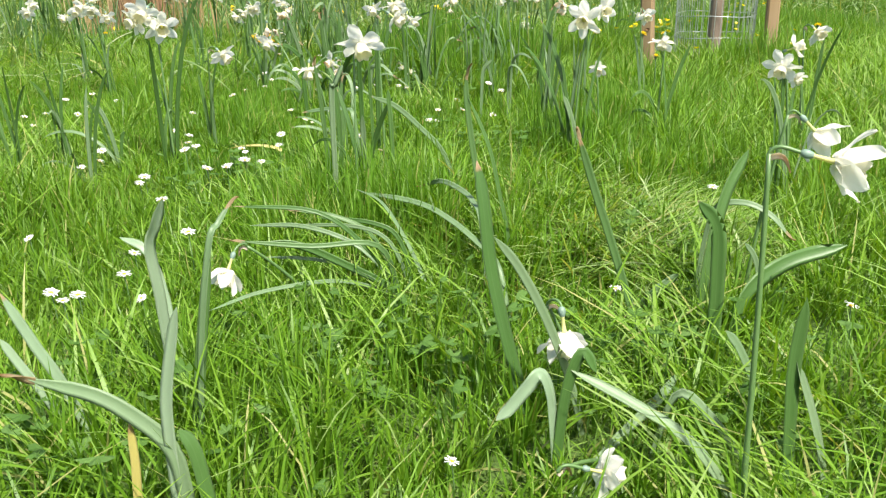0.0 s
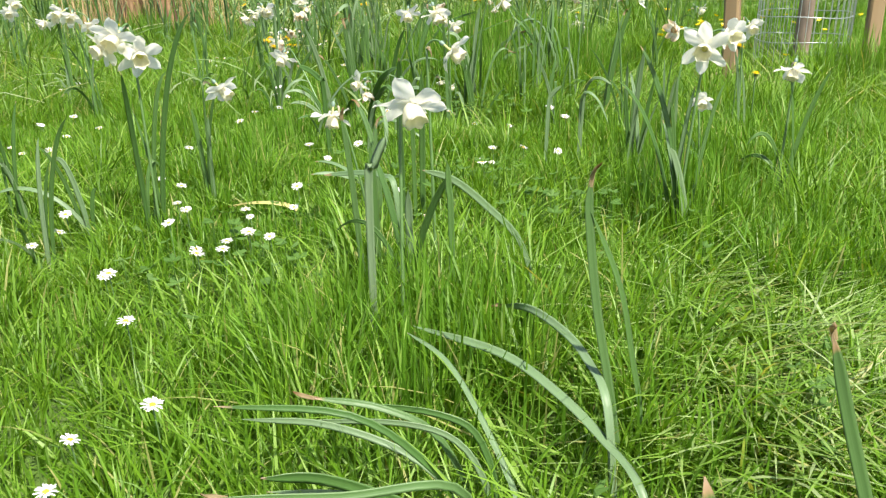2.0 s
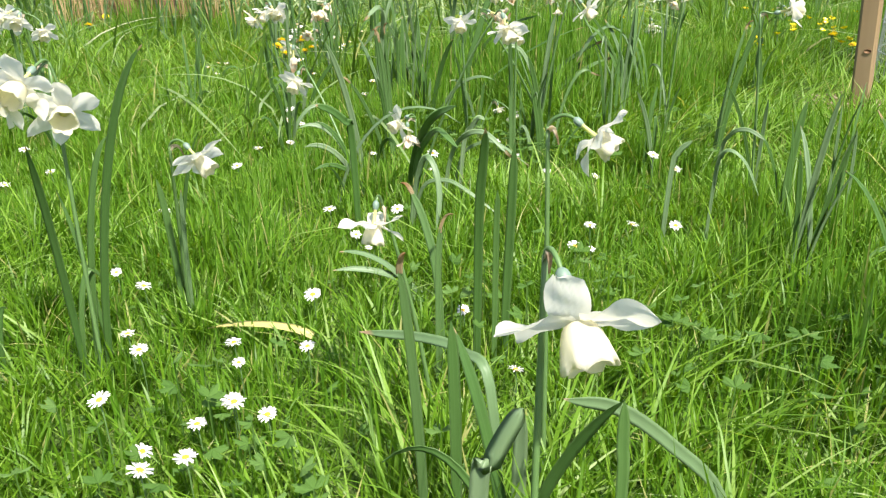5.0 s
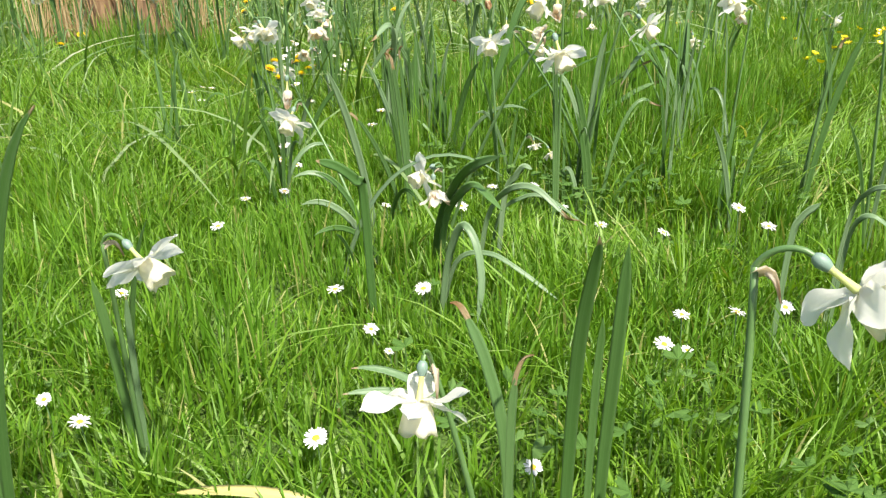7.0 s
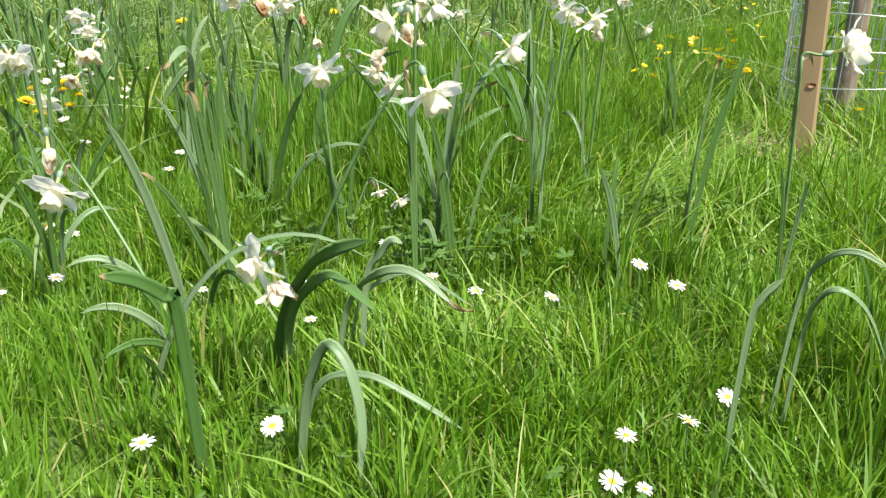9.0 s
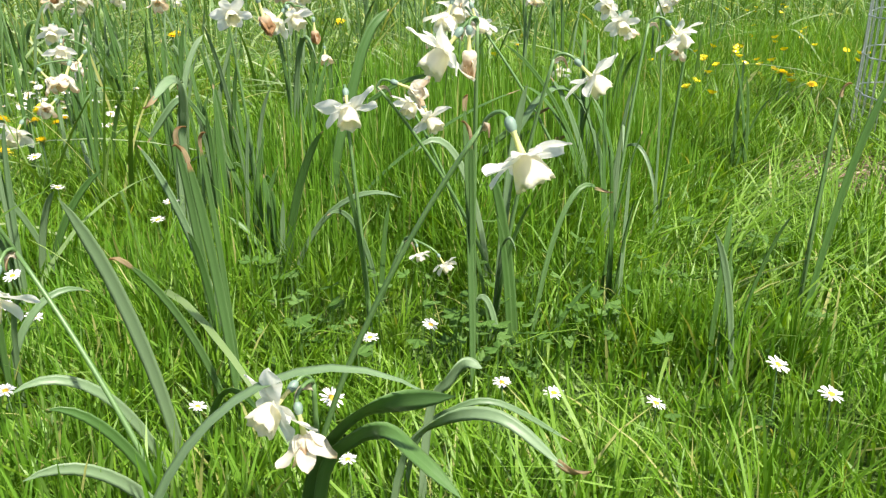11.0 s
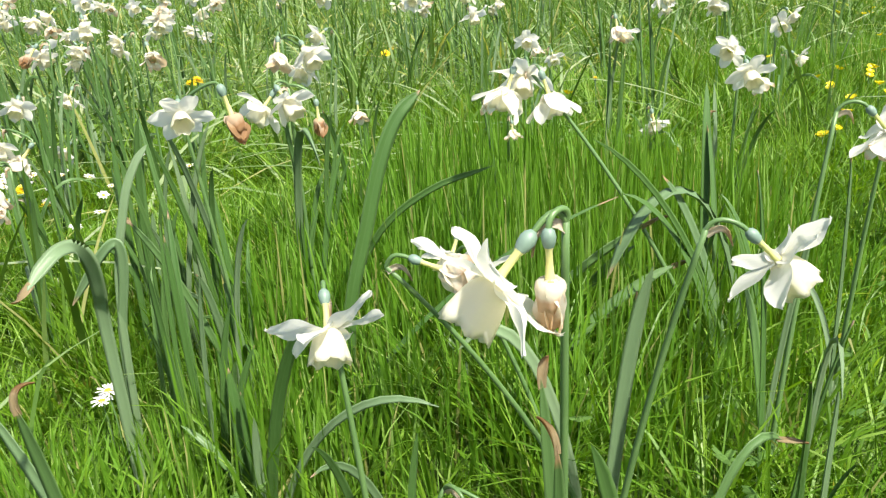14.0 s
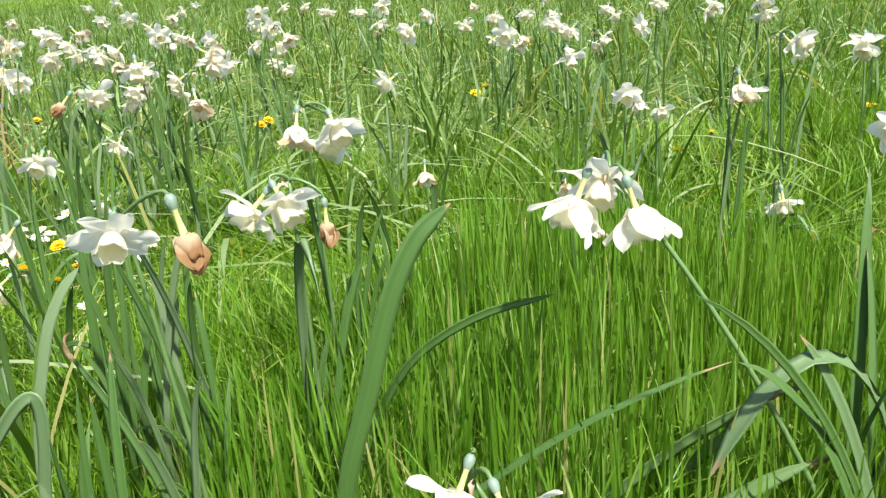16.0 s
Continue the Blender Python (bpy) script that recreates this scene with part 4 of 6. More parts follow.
box_post("wooden_stake", 0.834, 3.385, 0.048, 0.040, 1.15, 1.8, -2.8, -32, STAKE, "pale brown squared wooden tree stake in the grass", ((0.006, 0.21, 0.007), (-0.004, 0.62, 0.008)))
box_post("wooden_stake", 1.40, 3.62, 0.05, 0.042, 1.15, 0.0, -1.0, -6, STAKE, "weathered wooden tree stake behind tall grass", ((0.0, 0.3, 0.007),))
wire_guard(1.195, 3.74, 0.165, 12, 0.088, 40, 1.05)
trunk("young_tree", 1.20, 3.76, 0.024, 1.5, "slim young tree trunk inside a wire guard", BARK)
trunk("tree", -1.80, 5.0, 0.05, 1.3, "thick red-brown tree trunk standing in long grass", BARK_RED, (-0.03, 0.0))
trunk("tree", -1.58, 4.93, 0.04, 1.3, "red-brown tree trunk leaning in long grass", BARK_RED, (-0.10, 0.02))


def mulch(cx, cy, spread, count):
    r = random.Random(44)
    verts, faces = [], []
    for _ in range(count):
        x, y = r.gauss(cx, spread), r.gauss(cy, spread * 0.8)
        m = pose(x, y, height(x, y) + r.uniform(0.0, 0.018), r.uniform(-25, 25), r.uniform(-25, 25), r.uniform(0, 360))
        l, w, t = r.uniform(0.006, 0.020), r.uniform(0.003, 0.008), r.uniform(0.0015, 0.004)
        k0 = len(verts)
        for sx, sy, sz in ((-1, -1, -1), (1, -0.8, -1), (0.9, 1, -1), (-1, 0.8, -1), (-0.9, -1, 1), (1, -0.9, 1), (0.85, 0.9, 1), (-1, 1, 1)):
            verts.append(m @ Vector((sx * l, sy * w, sz * t)))
        for f in ((0, 3, 2, 1), (4, 5, 6, 7), (0, 1, 5, 4), (1, 2, 6, 5), (2, 3, 7, 6), (3, 0, 4, 7)):
            faces.append(tuple(k0 + i for i in f))
    tagged(new("wood_chips", mesh_from("wood_chips", verts, faces, MULCH, False)), "brown wood chip mulch round the stake", "mulch", kind="stuff")


mulch(0.89, 3.54, 0.085, 800)

# ---- daffodils, daisies and yellow flowers, along the walk ----
daffodil(0.278, 0.635, [(0.319, 0.643, 0.347, -15, -14, 1.0, 'bell')], spare=0, seed=1)
daffodil(0.455, 1.13, [(0.509, 1.105, 0.268, -15, -42, 1.1, 'bell')], spare=0, seed=2)
daffodil(0.175, 0.87, [(0.143, 0.825, 0.116, -60, -74, 1.12, 'bell')], [(0.113, 0.84, 0.052, 0.25, 0.012, '')], spare=0, seed=4)
daffodil(0.2, 0.78, [(0.155, 0.652, 0.06, 10, -20, 0.8, 'fresh')], spare=0, seed=5)
daffodil(-0.16, 1.12, [(-0.265, 1.015, 0.121, -120, -52, 0.95, 'bell')], spare=0, seed=6)
daffodil(-0.145, 1.535, [(-0.131, 1.536, 0.345, -70, -40, 1.22, 'swept')], spare=0, seed=18)
daffodil(-0.15, 1.7, leaves=[(-0.149, 1.683, 0.189, 0.05, 0.014, 'p'), (-0.082, 1.632, 0.234, 0, 0.012, ''), (-0.205, 1.735, 0.236, 0, 0.012, '')], spare=1, tall=0.22, seed=19)
daffodil(-0.225, 1.75, leaves=[(-0.246, 1.729, 0.289, 0, 0.011, 'b')], spare=1, tall=0.12, seed=20)
daffodil(-0.24, 1.97, [(-0.291, 1.93, 0.247, -105, -66, 0.95, 'swept')], spare=0, seed=22)
daffodil(-0.26, 2.28, leaves=[(-0.399, 2.248, 0.05, 0.15, 0.012, 'p'), (-0.39, 2.26, 0.075, 0.17, 0.012, 'p')], spare=0, seed=23)
daffodil(-0.125, 1.84, [(-0.085, 1.836, 0.365, -28, -30, 0.95, 'swept')], spare=0, seed=24)
daffodil(-0.6, 2.2, [(-0.53, 2.111, 0.262, -25, -38, 1.0, 'swept')], [(-0.623, 2.2, 0.207, 0.05, 0.011, '')], spare=2, seed=27)
daffodil(-0.66, 2.03, [(-0.677, 2.01, 0.374, -100, -22, 1.2, 'swept'), (-0.645, 2.03, 0.34, -65, -18, 1.2, 'swept'), (-0.7, 2.01, 0.355, -130, -20, 1.05, 'fresh')], [(-0.534, 2, 0.417, 0.1, 0.012, ''), (-0.61, 2.05, 0.307, 0.15, 0.01, ''), (-0.651, 1.95, 0.322, 0.05, 0.011, '')], spare=2, seed=28)
daffodil(0.33, 2, [(0.338, 1.963, 0.343, -110, -18, 1.2, 'swept'), (0.385, 1.985, 0.362, -70, -10, 0.95, 'fresh'), (0.3, 2, 0.37, -150, 0, 0.8, 'faded')], [(0.248, 2.05, 0.337, 0.03, 0.012, ''), (0.3, 2.06, 0.2, 0, 0.012, 'p'), (0.203, 2, 0.284, 0.1, 0.01, ''), (0.297, 1.975, 0.169, 0, 0.017, 'w')], spare=4, tall=0.28, seed=29)
daffodil(0.45, 2.3, [(0.431, 2.28, 0.188, -95, -30, 0.85, 'fresh')], spare=2, tall=0.2, seed=30)
daffodil(0.64, 2.66, [(0.636, 2.638, 0.294, -80, -25, 0.95, 'fresh')], spare=2, seed=31)
daffodil(0.585, 2.2, [(0.576, 2.183, 0.266, -120, -55, 0.95, 'swept')], [(0.656, 2.2, 0.26, 0.02, 0.013, '')], spare=3, seed=32)
daffodil(0.9, 2.03, [(0.893, 2.014, 0.3, -70, -25, 1, 'fresh')], spare=3, seed=33)
daffodil(0.68, 1.6, [(0.644, 1.575, 0.285, -120, -35, 0.95, 'swept'), (0.672, 1.6, 0.315, -20, 20, 0.8, 'fresh')], [(0.596, 1.55, 0.267, 0.2, 0.012, 'p')], spare=3, seed=34)
daffodil(0.74, 1.75, [(0.735, 1.725, 0.24, -60, -40, 0.7, 'fresh')], spare=3, seed=35)
daffodil(-0.968, 1.88, spare=5, tall=0.3, seed=36)
daffodil(-0.927, 2.032, spare=5, tall=0.3, seed=37)
daffodil(-0.792, 1.868, spare=5, tall=0.3, seed=38)
daffodil(-0.788, 2.021, leaves=[(-0.97, 2.021, 0.082, 0.35, 0.01, 'p'), (-0.834, 2.021, 0.149, 0.4, 0.012, 'p')], spare=2, seed=39)
daffodil(-1.16, 2.95, [(-1.157, 2.896, 0.326, -80, -30, 1, 'fresh'), (-1.12, 2.92, 0.3, -60, -45, 0.9, 'fresh'), (-1.2, 2.93, 0.335, -120, -20, 1, 'fresh')], spare=5, seed=40)
daffodil(-1.32, 3.18, [(-1.317, 3.147, 0.307, -80, -30, 1, 'fresh'), (-1.36, 3.15, 0.285, -120, -30, 0.9, 'fresh')], spare=4, seed=41)
daffodil(-1.78, 3.75, [(-1.785, 3.744, 0.264, -80, -30, 1.1, 'fresh'), (-1.75, 3.72, 0.3, -40, -30, 1, 'fresh')], spare=5, seed=42)
daffodil(-0.41, 2.71, [(-0.556, 2.797, 0.217, -110, -45, 1, 'swept'), (-0.56, 2.815, 0.262, -100, -80, 0.95, 'wilted')], [(-0.504, 2.7, 0.159, 0.2, 0.01, ''), (-0.495, 2.62, 0.087, 0.3, 0.01, ''), (-0.522, 2.674, 0.116, 0.3, 0.012, 'p')], spare=0, seed=43)
daffodil(-0.43, 2.83, leaves=[(-0.489, 2.787, 0.298, 0, 0.014, 'p'), (-0.56, 2.8, 0.12, 0.35, 0.011, 'p')], spare=1, tall=0.22, seed=44)
daffodil(-0.3, 2.68, [(-0.334, 2.645, 0.172, -140, -22, 0.95, 'swept'), (-0.316, 2.638, 0.15, -70, -66, 0.95, 'faded')], spare=0, seed=45)
daffodil(-0.46, 2.66, leaves=[(-0.219, 2.62, 0.177, 0.42, 0.01, 'p')], spare=1, tall=0.12, seed=47)
daffodil(-0.31, 2.79, [(-0.137, 2.691, 0.335, -55, -58, 1.2, 'fresh')], spare=0, seed=49)
daffodil(-0.05, 3, leaves=[(-0.081, 2.98, 0.238, 0.02, 0.014, ''), (-0.078, 2.96, 0.189, 0, 0.012, '')], spare=0, seed=50)
daffodil(-0.215, 3.08, [(-0.23, 3.055, 0.299, -90, -45, 1.05, 'swept')], spare=1, seed=51)
daffodil(-0.32, 3.25, leaves=[(-0.332, 3.269, 0.166, 0, 0.013, ''), (-0.322, 3.25, 0.15, 0, 0.011, ''), (-0.309, 3.217, 0.142, 0, 0.01, 'p'), (-0.25, 3.2, 0.24, 0.05, 0.013, ''), (-0.148, 3.197, 0.14, 0.3, 0.009, 'p')], spare=1, tall=0.2, seed=52)
daffodil(-0.115, 2.96, [(-0.147, 2.917, 0.38, -165, -42, 1.15, 'swept'), (-0.122, 2.915, 0.38, -80, -88, 0.95, 'wilted')], spare=0, seed=53)
daffodil(-0.02, 3.16, [(-0.149, 3.106, 0.309, -20, -20, 0.95, 'faded')], [(-0.133, 3.16, 0.214, 0.45, 0.012, 'p')], spare=1, seed=54)
daffodil(-0.05, 3.07, [(0.045, 3.009, 0.331, -20, -42, 1.05, 'swept')], [(-0.017, 3.05, 0.317, 0.1, 0.013, 'p')], spare=0, seed=55)
daffodil(-0.01, 3.27, [(-0.095, 3.251, 0.238, -60, -45, 0.95, 'swept'), (-0.122, 3.244, 0.262, -130, -50, 0.9, 'fresh')], spare=0, seed=56)
daffodil(-0.2, 3.14, [(-0.14, 3.113, 0.089, -60, -65, 0.5, 'fresh'), (-0.108, 3.106, 0.074, -40, -50, 0.6, 'fresh')], [(-0.258, 3.1, 0.156, 0.3, 0.008, 'p')], spare=1, tall=0.2, seed=57)
daffodil(0.16, 3.2, [(0.256, 3.214, 0.345, -25, -45, 1, 'swept')], spare=3, seed=58)
daffodil(0.3, 3.3, [(0.292, 3.272, 0.315, -140, -40, 0.6, 'faded')], spare=2, seed=59)
daffodil(0.34, 2.98, leaves=[(0.408, 2.964, 0.322, 0.02, 0.014, ''), (0.398, 3.035, 0.29, 0.02, 0.013, 'b')], spare=0, seed=60)
daffodil(0.36, 2.75, [(0.367, 2.693, 0.366, -15, 15, 1.1, 'fresh')], [(0.241, 2.6, 0.255, 0, 0.008, '')], spare=1, tall=0.3, seed=61)
daffodil(0.3, 2.32, leaves=[(0.307, 2.284, 0.303, 0, 0.012, 'p'), (0.33, 2.27, 0.25, 0, 0.013, ''), (0.27, 2.3, 0.22, 0, 0.01, '')], spare=3, tall=0.26, seed=62)
daffodil(0.33, 2.5, leaves=[(0.347, 2.5, 0.245, 0.1, 0.014, ''), (0.374, 2.45, -0.034, 0.5, 0.009, '')], spare=3, tall=0.3, seed=63)
daffodil(0.42, 2.5, spare=6, tall=0.28, seed=64)
daffodil(-0.345, 3.46, [(-0.36, 3.42, 0.372, -80, -30, 0.88, 'swept'), (-0.312, 3.43, 0.366, -30, -70, 1.25, 'dead')], [(-0.451, 3.492, 0.248, 0, 0.01, 'b')], spare=6, tall=0.3, seed=66)
daffodil(-0.41, 3.38, spare=7, tall=0.3, seed=68)
daffodil(-0.27, 3.6, [(-0.29, 3.558, 0.345, -150, -40, 1, 'fresh'), (-0.262, 3.55, 0.352, -50, -40, 0.95, 'fresh'), (-0.228, 3.565, 0.325, -80, -75, 0.9, 'dead')], [(-0.232, 3.5, 0.284, 0.6, 0.011, 'p')], bent=[(0.009, '', (-0.247, 3.587, -0.017), (-0.219, 3.58, 0.074), (-0.169, 3.567, 0.172), (-0.102, 3.553, 0.226), (-0.024, 3.54, 0.252))], spare=4, tall=0.27, seed=69)
daffodil(-0.26, 3.8, [(-0.274, 3.73, 0.382, -100, -60, 0.95, 'faded'), (-0.235, 3.75, 0.375, -60, -40, 1, 'fresh'), (-0.245, 3.78, 0.352, -120, -50, 0.9, 'fresh')], spare=5, seed=70)
daffodil(-0.155, 4.33, [(-0.157, 4.3, 0.174, -90, -60, 0.95, 'faded')], spare=3, tall=0.22, seed=71)
daffodil(0.23, 3.4, [(-0.012, 3.5, 0.352, -150, -60, 1.1, 'bell'), (0.032, 3.485, 0.345, -40, -66, 1.1, 'bell'), (0.012, 3.52, 0.36, -110, -40, 1.0, 'swept')], [(0.09, 3.4, 0.247, 0.15, 0.01, ''), (0.043, 3.36, 0.322, 0.05, 0.008, ''), (0.143, 3.42, 0.256, 0.03, 0.012, 'p')], spare=0, seed=73)
daffodil(0.06, 3.9, [(0.03, 3.85, 0.262, -90, -30, 0.6, 'faded'), (0.048, 3.75, 0.241, -90, -60, 0.6, 'faded')], spare=1, seed=74)
daffodil(0.22, 3.46, leaves=[(0.25, 3.549, 0.33, 0, 0.014, ''), (0.245, 3.531, 0.285, 0.02, 0.012, 'b')], spare=2, tall=0.25, seed=75)
daffodil(0.27, 3.4, spare=2, tall=0.24, seed=76)
daffodil(0.4, 4.12, [(0.4, 4.08, 0.147, -80, -60, 1.05, 'fresh')], [(0.409, 4, 0.12, 0.5, 0.009, 'p')], spare=4, tall=0.2, seed=77)
daffodil(0.33, 4.13, [(0.326, 4.089, 0.33, -90, -60, 1, 'faded'), (0.345, 4.1, 0.318, -60, -50, 0.8, 'fresh')], spare=4, seed=78)
daffodil(0.4, 3.76, [(0.397, 3.72, 0.3, -100, -30, 1.05, 'fresh'), (0.425, 3.74, 0.285, -40, -60, 0.8, 'faded'), (0.38, 3.75, 0.33, -140, -20, 0.9, 'fresh')], spare=4, seed=79)
daffodil(0.21, 4.32, [(0.203, 4.29, 0.293, -100, -30, 0.9, 'fresh'), (0.225, 4.31, 0.275, -50, -60, 0.8, 'faded')], spare=4, seed=80)
daffodil(0.315, 4.494, [(0.315, 4.494, 0.22, -90, -40, 0.8, 'fresh')], spare=3, tall=0.2, seed=81)
daffodil(0.44, 4.2, [(0.43, 4.16, 0.117, -90, -40, 0.8, 'fresh')], spare=3, tall=0.2, seed=82)
daffodil(0.89, 4.53, [(0.885, 4.505, 0.248, -100, -20, 1, 'fresh'), (0.91, 4.5, 0.27, -50, -40, 0.9, 'fresh')], spare=5, seed=83)
daffodil(0.595, 4.614, [(0.611, 4.61, 0.32, -30, -40.8449, 1.02253, 'fresh'), (0.636, 4.62, 0.296, -47.574, -45, 0.95, 'fresh')], spare=4, tall=0.3, seed=84)
daffodil(0.578, 4.491, [(0.576, 4.48, 0.34, -60, -26.9251, 1.06543, 'fresh')], spare=3, tall=0.3, seed=85)
daffodil(0.81, 4.673, [(0.792, 4.665, 0.3, -120, -48.4144, 1.21683, 'swept'), (0.798, 4.675, 0.28, -89.0474, -45, 0.95, 'fresh')], spare=2, tall=0.3, seed=86)
daffodil(0.425, 5.137, [(0.427, 5.133, 0.32, -150, -26.3815, 1.0018, 'swept')], spare=3, tall=0.3, seed=87)
daffodil(0.396, 5.419, [(0.375, 5.399, 0.27, -30, -43.0508, 1.07205, 'fresh'), (0.363, 5.409, 0.246, -163.082, -45, 0.95, 'fresh')], spare=3, tall=0.3, seed=88)
daffodil(0.278, 5.36, [(0.27, 5.349, 0.3, -150, -34.0801, 1.17522, 'fresh')], spare=2, tall=0.3, seed=89)
daffodil(0.107, 5.491, [(0.133, 5.454, 0.28, -30, -48.9478, 1.08896, 'faded'), (0.137, 5.464, 0.253, -153.843, -45, 0.95, 'fresh')], spare=4, tall=0.3, seed=90)
daffodil(0.076, 5.655, [(0.092, 5.624, 0.27, -150, -25.516, 1.03054, 'fresh'), (0.064, 5.634, 0.259, -156.782, -45, 0.95, 'swept')], spare=4, tall=0.3, seed=91)
daffodil(0.107, 6.057, [(0.096, 6.044, 0.3, -120, -48.4401, 1.2415, 'fresh')], spare=4, tall=0.3, seed=92)
daffodil(-0.009, 6.021, [(-0.02, 6.018, 0.28, -150, -52.3434, 1.11104, 'fresh'), (-0.014, 6.028, 0.275, -78.3056, -45, 0.95, 'swept')], spare=2, tall=0.3, seed=93)
daffodil(-0.159, 6.363, [(-0.156, 6.348, 0.3, -120, -20.1126, 1.14286, 'fresh')], spare=3, tall=0.3, seed=94)
daffodil(-0.443, 6.842, [(-0.468, 6.837, 0.3, -90, -57.7892, 1.04217, 'fresh')], spare=4, tall=0.3, seed=95)
daffodil(-0.642, 7.063, [(-0.641, 7.053, 0.3, -90, -55.1091, 1.13231, 'fresh')], spare=2, tall=0.3, seed=96)
daffodil(-0.911, 6.562, [(-0.91, 6.552, 0.3, -30, -40.3225, 1.05477, 'fresh'), (-0.887, 6.562, 0.275, -90.2272, -45, 0.95, 'fresh')], spare=2, tall=0.3, seed=97)
daffodil(-0.42, 7.267, [(-0.405, 7.257, 0.2, -60, -29.1074, 1.10428, 'swept'), (-0.432, 7.267, 0.172, -79.5449, -45, 0.95, 'faded')], spare=3, tall=0.3, seed=98)
daffodil(0.235, 6.088, [(0.207, 6.062, 0.3, -90, -40.2285, 1.02323, 'fresh')], spare=4, tall=0.3, seed=99)
daffodil(0.284, 5.62, [(0.26, 5.583, 0.3, -120, -48.1518, 1.11781, 'swept')], spare=4, tall=0.3, seed=100)
daffodil(0.499, 6.077, [(0.516, 6.045, 0.3, -120, -46.4588, 1.09805, 'fresh'), (0.544, 6.055, 0.271, -63.0637, -45, 0.95, 'fresh')], spare=3, tall=0.3, seed=101)
daffodil(0.329, 5.967, [(0.305, 5.962, 0.3, -120, -33.3124, 1.01512, 'fresh')], spare=3, tall=0.3, seed=102)
daffodil(0.232, 6.347, [(0.228, 6.317, 0.28, -30, -51.2583, 1.00082, 'fresh'), (0.251, 6.327, 0.277, -40.4204, -45, 0.95, 'swept')], spare=2, tall=0.3, seed=103)
daffodil(0.049, 6.844, [(0.046, 6.809, 0.3, -60, -53.5239, 1.15207, 'faded')], spare=3, tall=0.3, seed=104)
daffodil(-0.471, 6.929, [(-0.496, 6.911, 0.3, -90, -58.6327, 1.14862, 'fresh')], spare=3, tall=0.3, seed=105)
daffodil(-0.658, 7.085, [(-0.664, 7.079, 0.3, -120, -56.8124, 1.21977, 'fresh'), (-0.673, 7.089, 0.298, -16.4211, -45, 0.95, 'swept')], spare=3, tall=0.3, seed=106)
daffodil(-0.873, 7.762, [(-0.855, 7.723, 0.3, -30, -50.652, 1.12166, 'fresh'), (-0.878, 7.733, 0.281, -28.3451, -45, 0.95, 'faded')], spare=3, tall=0.3, seed=107)
daffodil(-0.926, 7.407, [(-0.921, 7.379, 0.32, -30, -57.3233, 1.22033, 'fresh')], spare=3, tall=0.3, seed=108)
daffodil(-0.926, 6.604, [(-0.921, 6.572, 0.3, -60, -45.1359, 1.04071, 'fresh'), (-0.899, 6.582, 0.292, -14.1983, -45, 0.95, 'fresh')], spare=4, tall=0.3, seed=109)
daffodil(-2.212, 7.113, [(-2.192, 7.087, 0.35, -90, -38.2021, 1.12163, 'faded'), (-2.217, 7.097, 0.343, -34.3888, -45, 0.95, 'swept')], spare=2, tall=0.3, seed=110)
daffodil(-2.25, 8.236, [(-2.266, 8.197, 0.35, -90, -32.9307, 1.15238, 'swept')], spare=3, tall=0.3, seed=111)
daffodil(-1.438, 7.454, [(-1.455, 7.431, 0.33, -150, -28.526, 1.15325, 'fresh'), (-1.47, 7.441, 0.312, -12.2566, -45, 0.95, 'swept')], spare=2, tall=0.3, seed=112)
daffodil(0.74, 6.222, [(0.744, 6.198, 0.3, -150, -52.8933, 1.22548, 'swept'), (0.762, 6.208, 0.28, -28.6819, -45, 0.95, 'fresh')], spare=3, tall=0.3, seed=113)
daffodil(-1.737, 8.743, [(-1.746, 8.707, 0.3, -120, -33.8299, 1.08167, 'swept')], spare=4, tall=0.3, seed=114)
daffodil(-1.69, 6.862, [(-1.661, 6.824, 0.34, -90, -27.9558, 1.20181, 'fresh'), (-1.656, 6.834, 0.325, -78.1817, -45, 0.95, 'fresh')], spare=2, tall=0.3, seed=115)
daffodil(-2.341, 8.854, [(-2.321, 8.835, 0.35, -60, -35.2853, 1.20782, 'swept')], spare=4, tall=0.3, seed=116)
daffodil(1.076, 4.766, [(1.082, 4.742, 0.12, -30, -31.8564, 1.07742, 'fresh')], spare=4, tall=0.3, seed=117)
daffodil(-0.858, 4.705, [(-0.866, 4.665, 0.3, -30, -39.7486, 1.24238, 'swept'), (-0.871, 4.675, 0.3, -140.577, -45, 0.95, 'faded')], spare=3, tall=0.3, seed=118)
daffodil(-0.777, 4.725, [(-0.789, 4.7, 0.3, -120, -43.8322, 1.09716, 'fresh'), (-0.815, 4.71, 0.271, -11.949, -45, 0.95, 'swept')], spare=4, tall=0.3, seed=119)
daffodil(-0.778, 3.869, [(-0.796, 3.833, 0.12, -120, -40.6618, 1.15998, 'fresh')], spare=2, tall=0.3, seed=120)
daffodil(-0.956, 4.577, [(-0.981, 4.574, 0.355, -70, -21.8225, 0.974498, 'fresh')], spare=5, seed=121)
daffodil(-1.059, 5.075, [(-1.062, 5.037, 0.38, -120, -54.3515, 0.986808, 'swept')], spare=3, seed=122)
daffodil(-0.941, 4.998, [(-0.968, 4.995, 0.352, -120, -52.856, 1.09888, 'fresh'), (-0.937, 5.005, 0.331, -52.9878, -45, 1, 'faded')], spare=4, seed=123)
daffodil(-1.121, 5.951, [(-1.144, 5.922, 0.356, -150, -42.2492, 0.95039, 'fresh')], spare=3, seed=124)
daffodil(-0.901, 5.453, [(-0.896, 5.444, 0.35, -120, -38.0533, 0.96017, 'swept'), (-0.866, 5.454, 0.342, -107.388, -45, 1, 'faded')], spare=4, seed=125)
daffodil(-0.778, 5.291, [(-0.768, 5.276, 0.349, -40, -20.6841, 0.99179, 'fresh')], spare=4, seed=126)
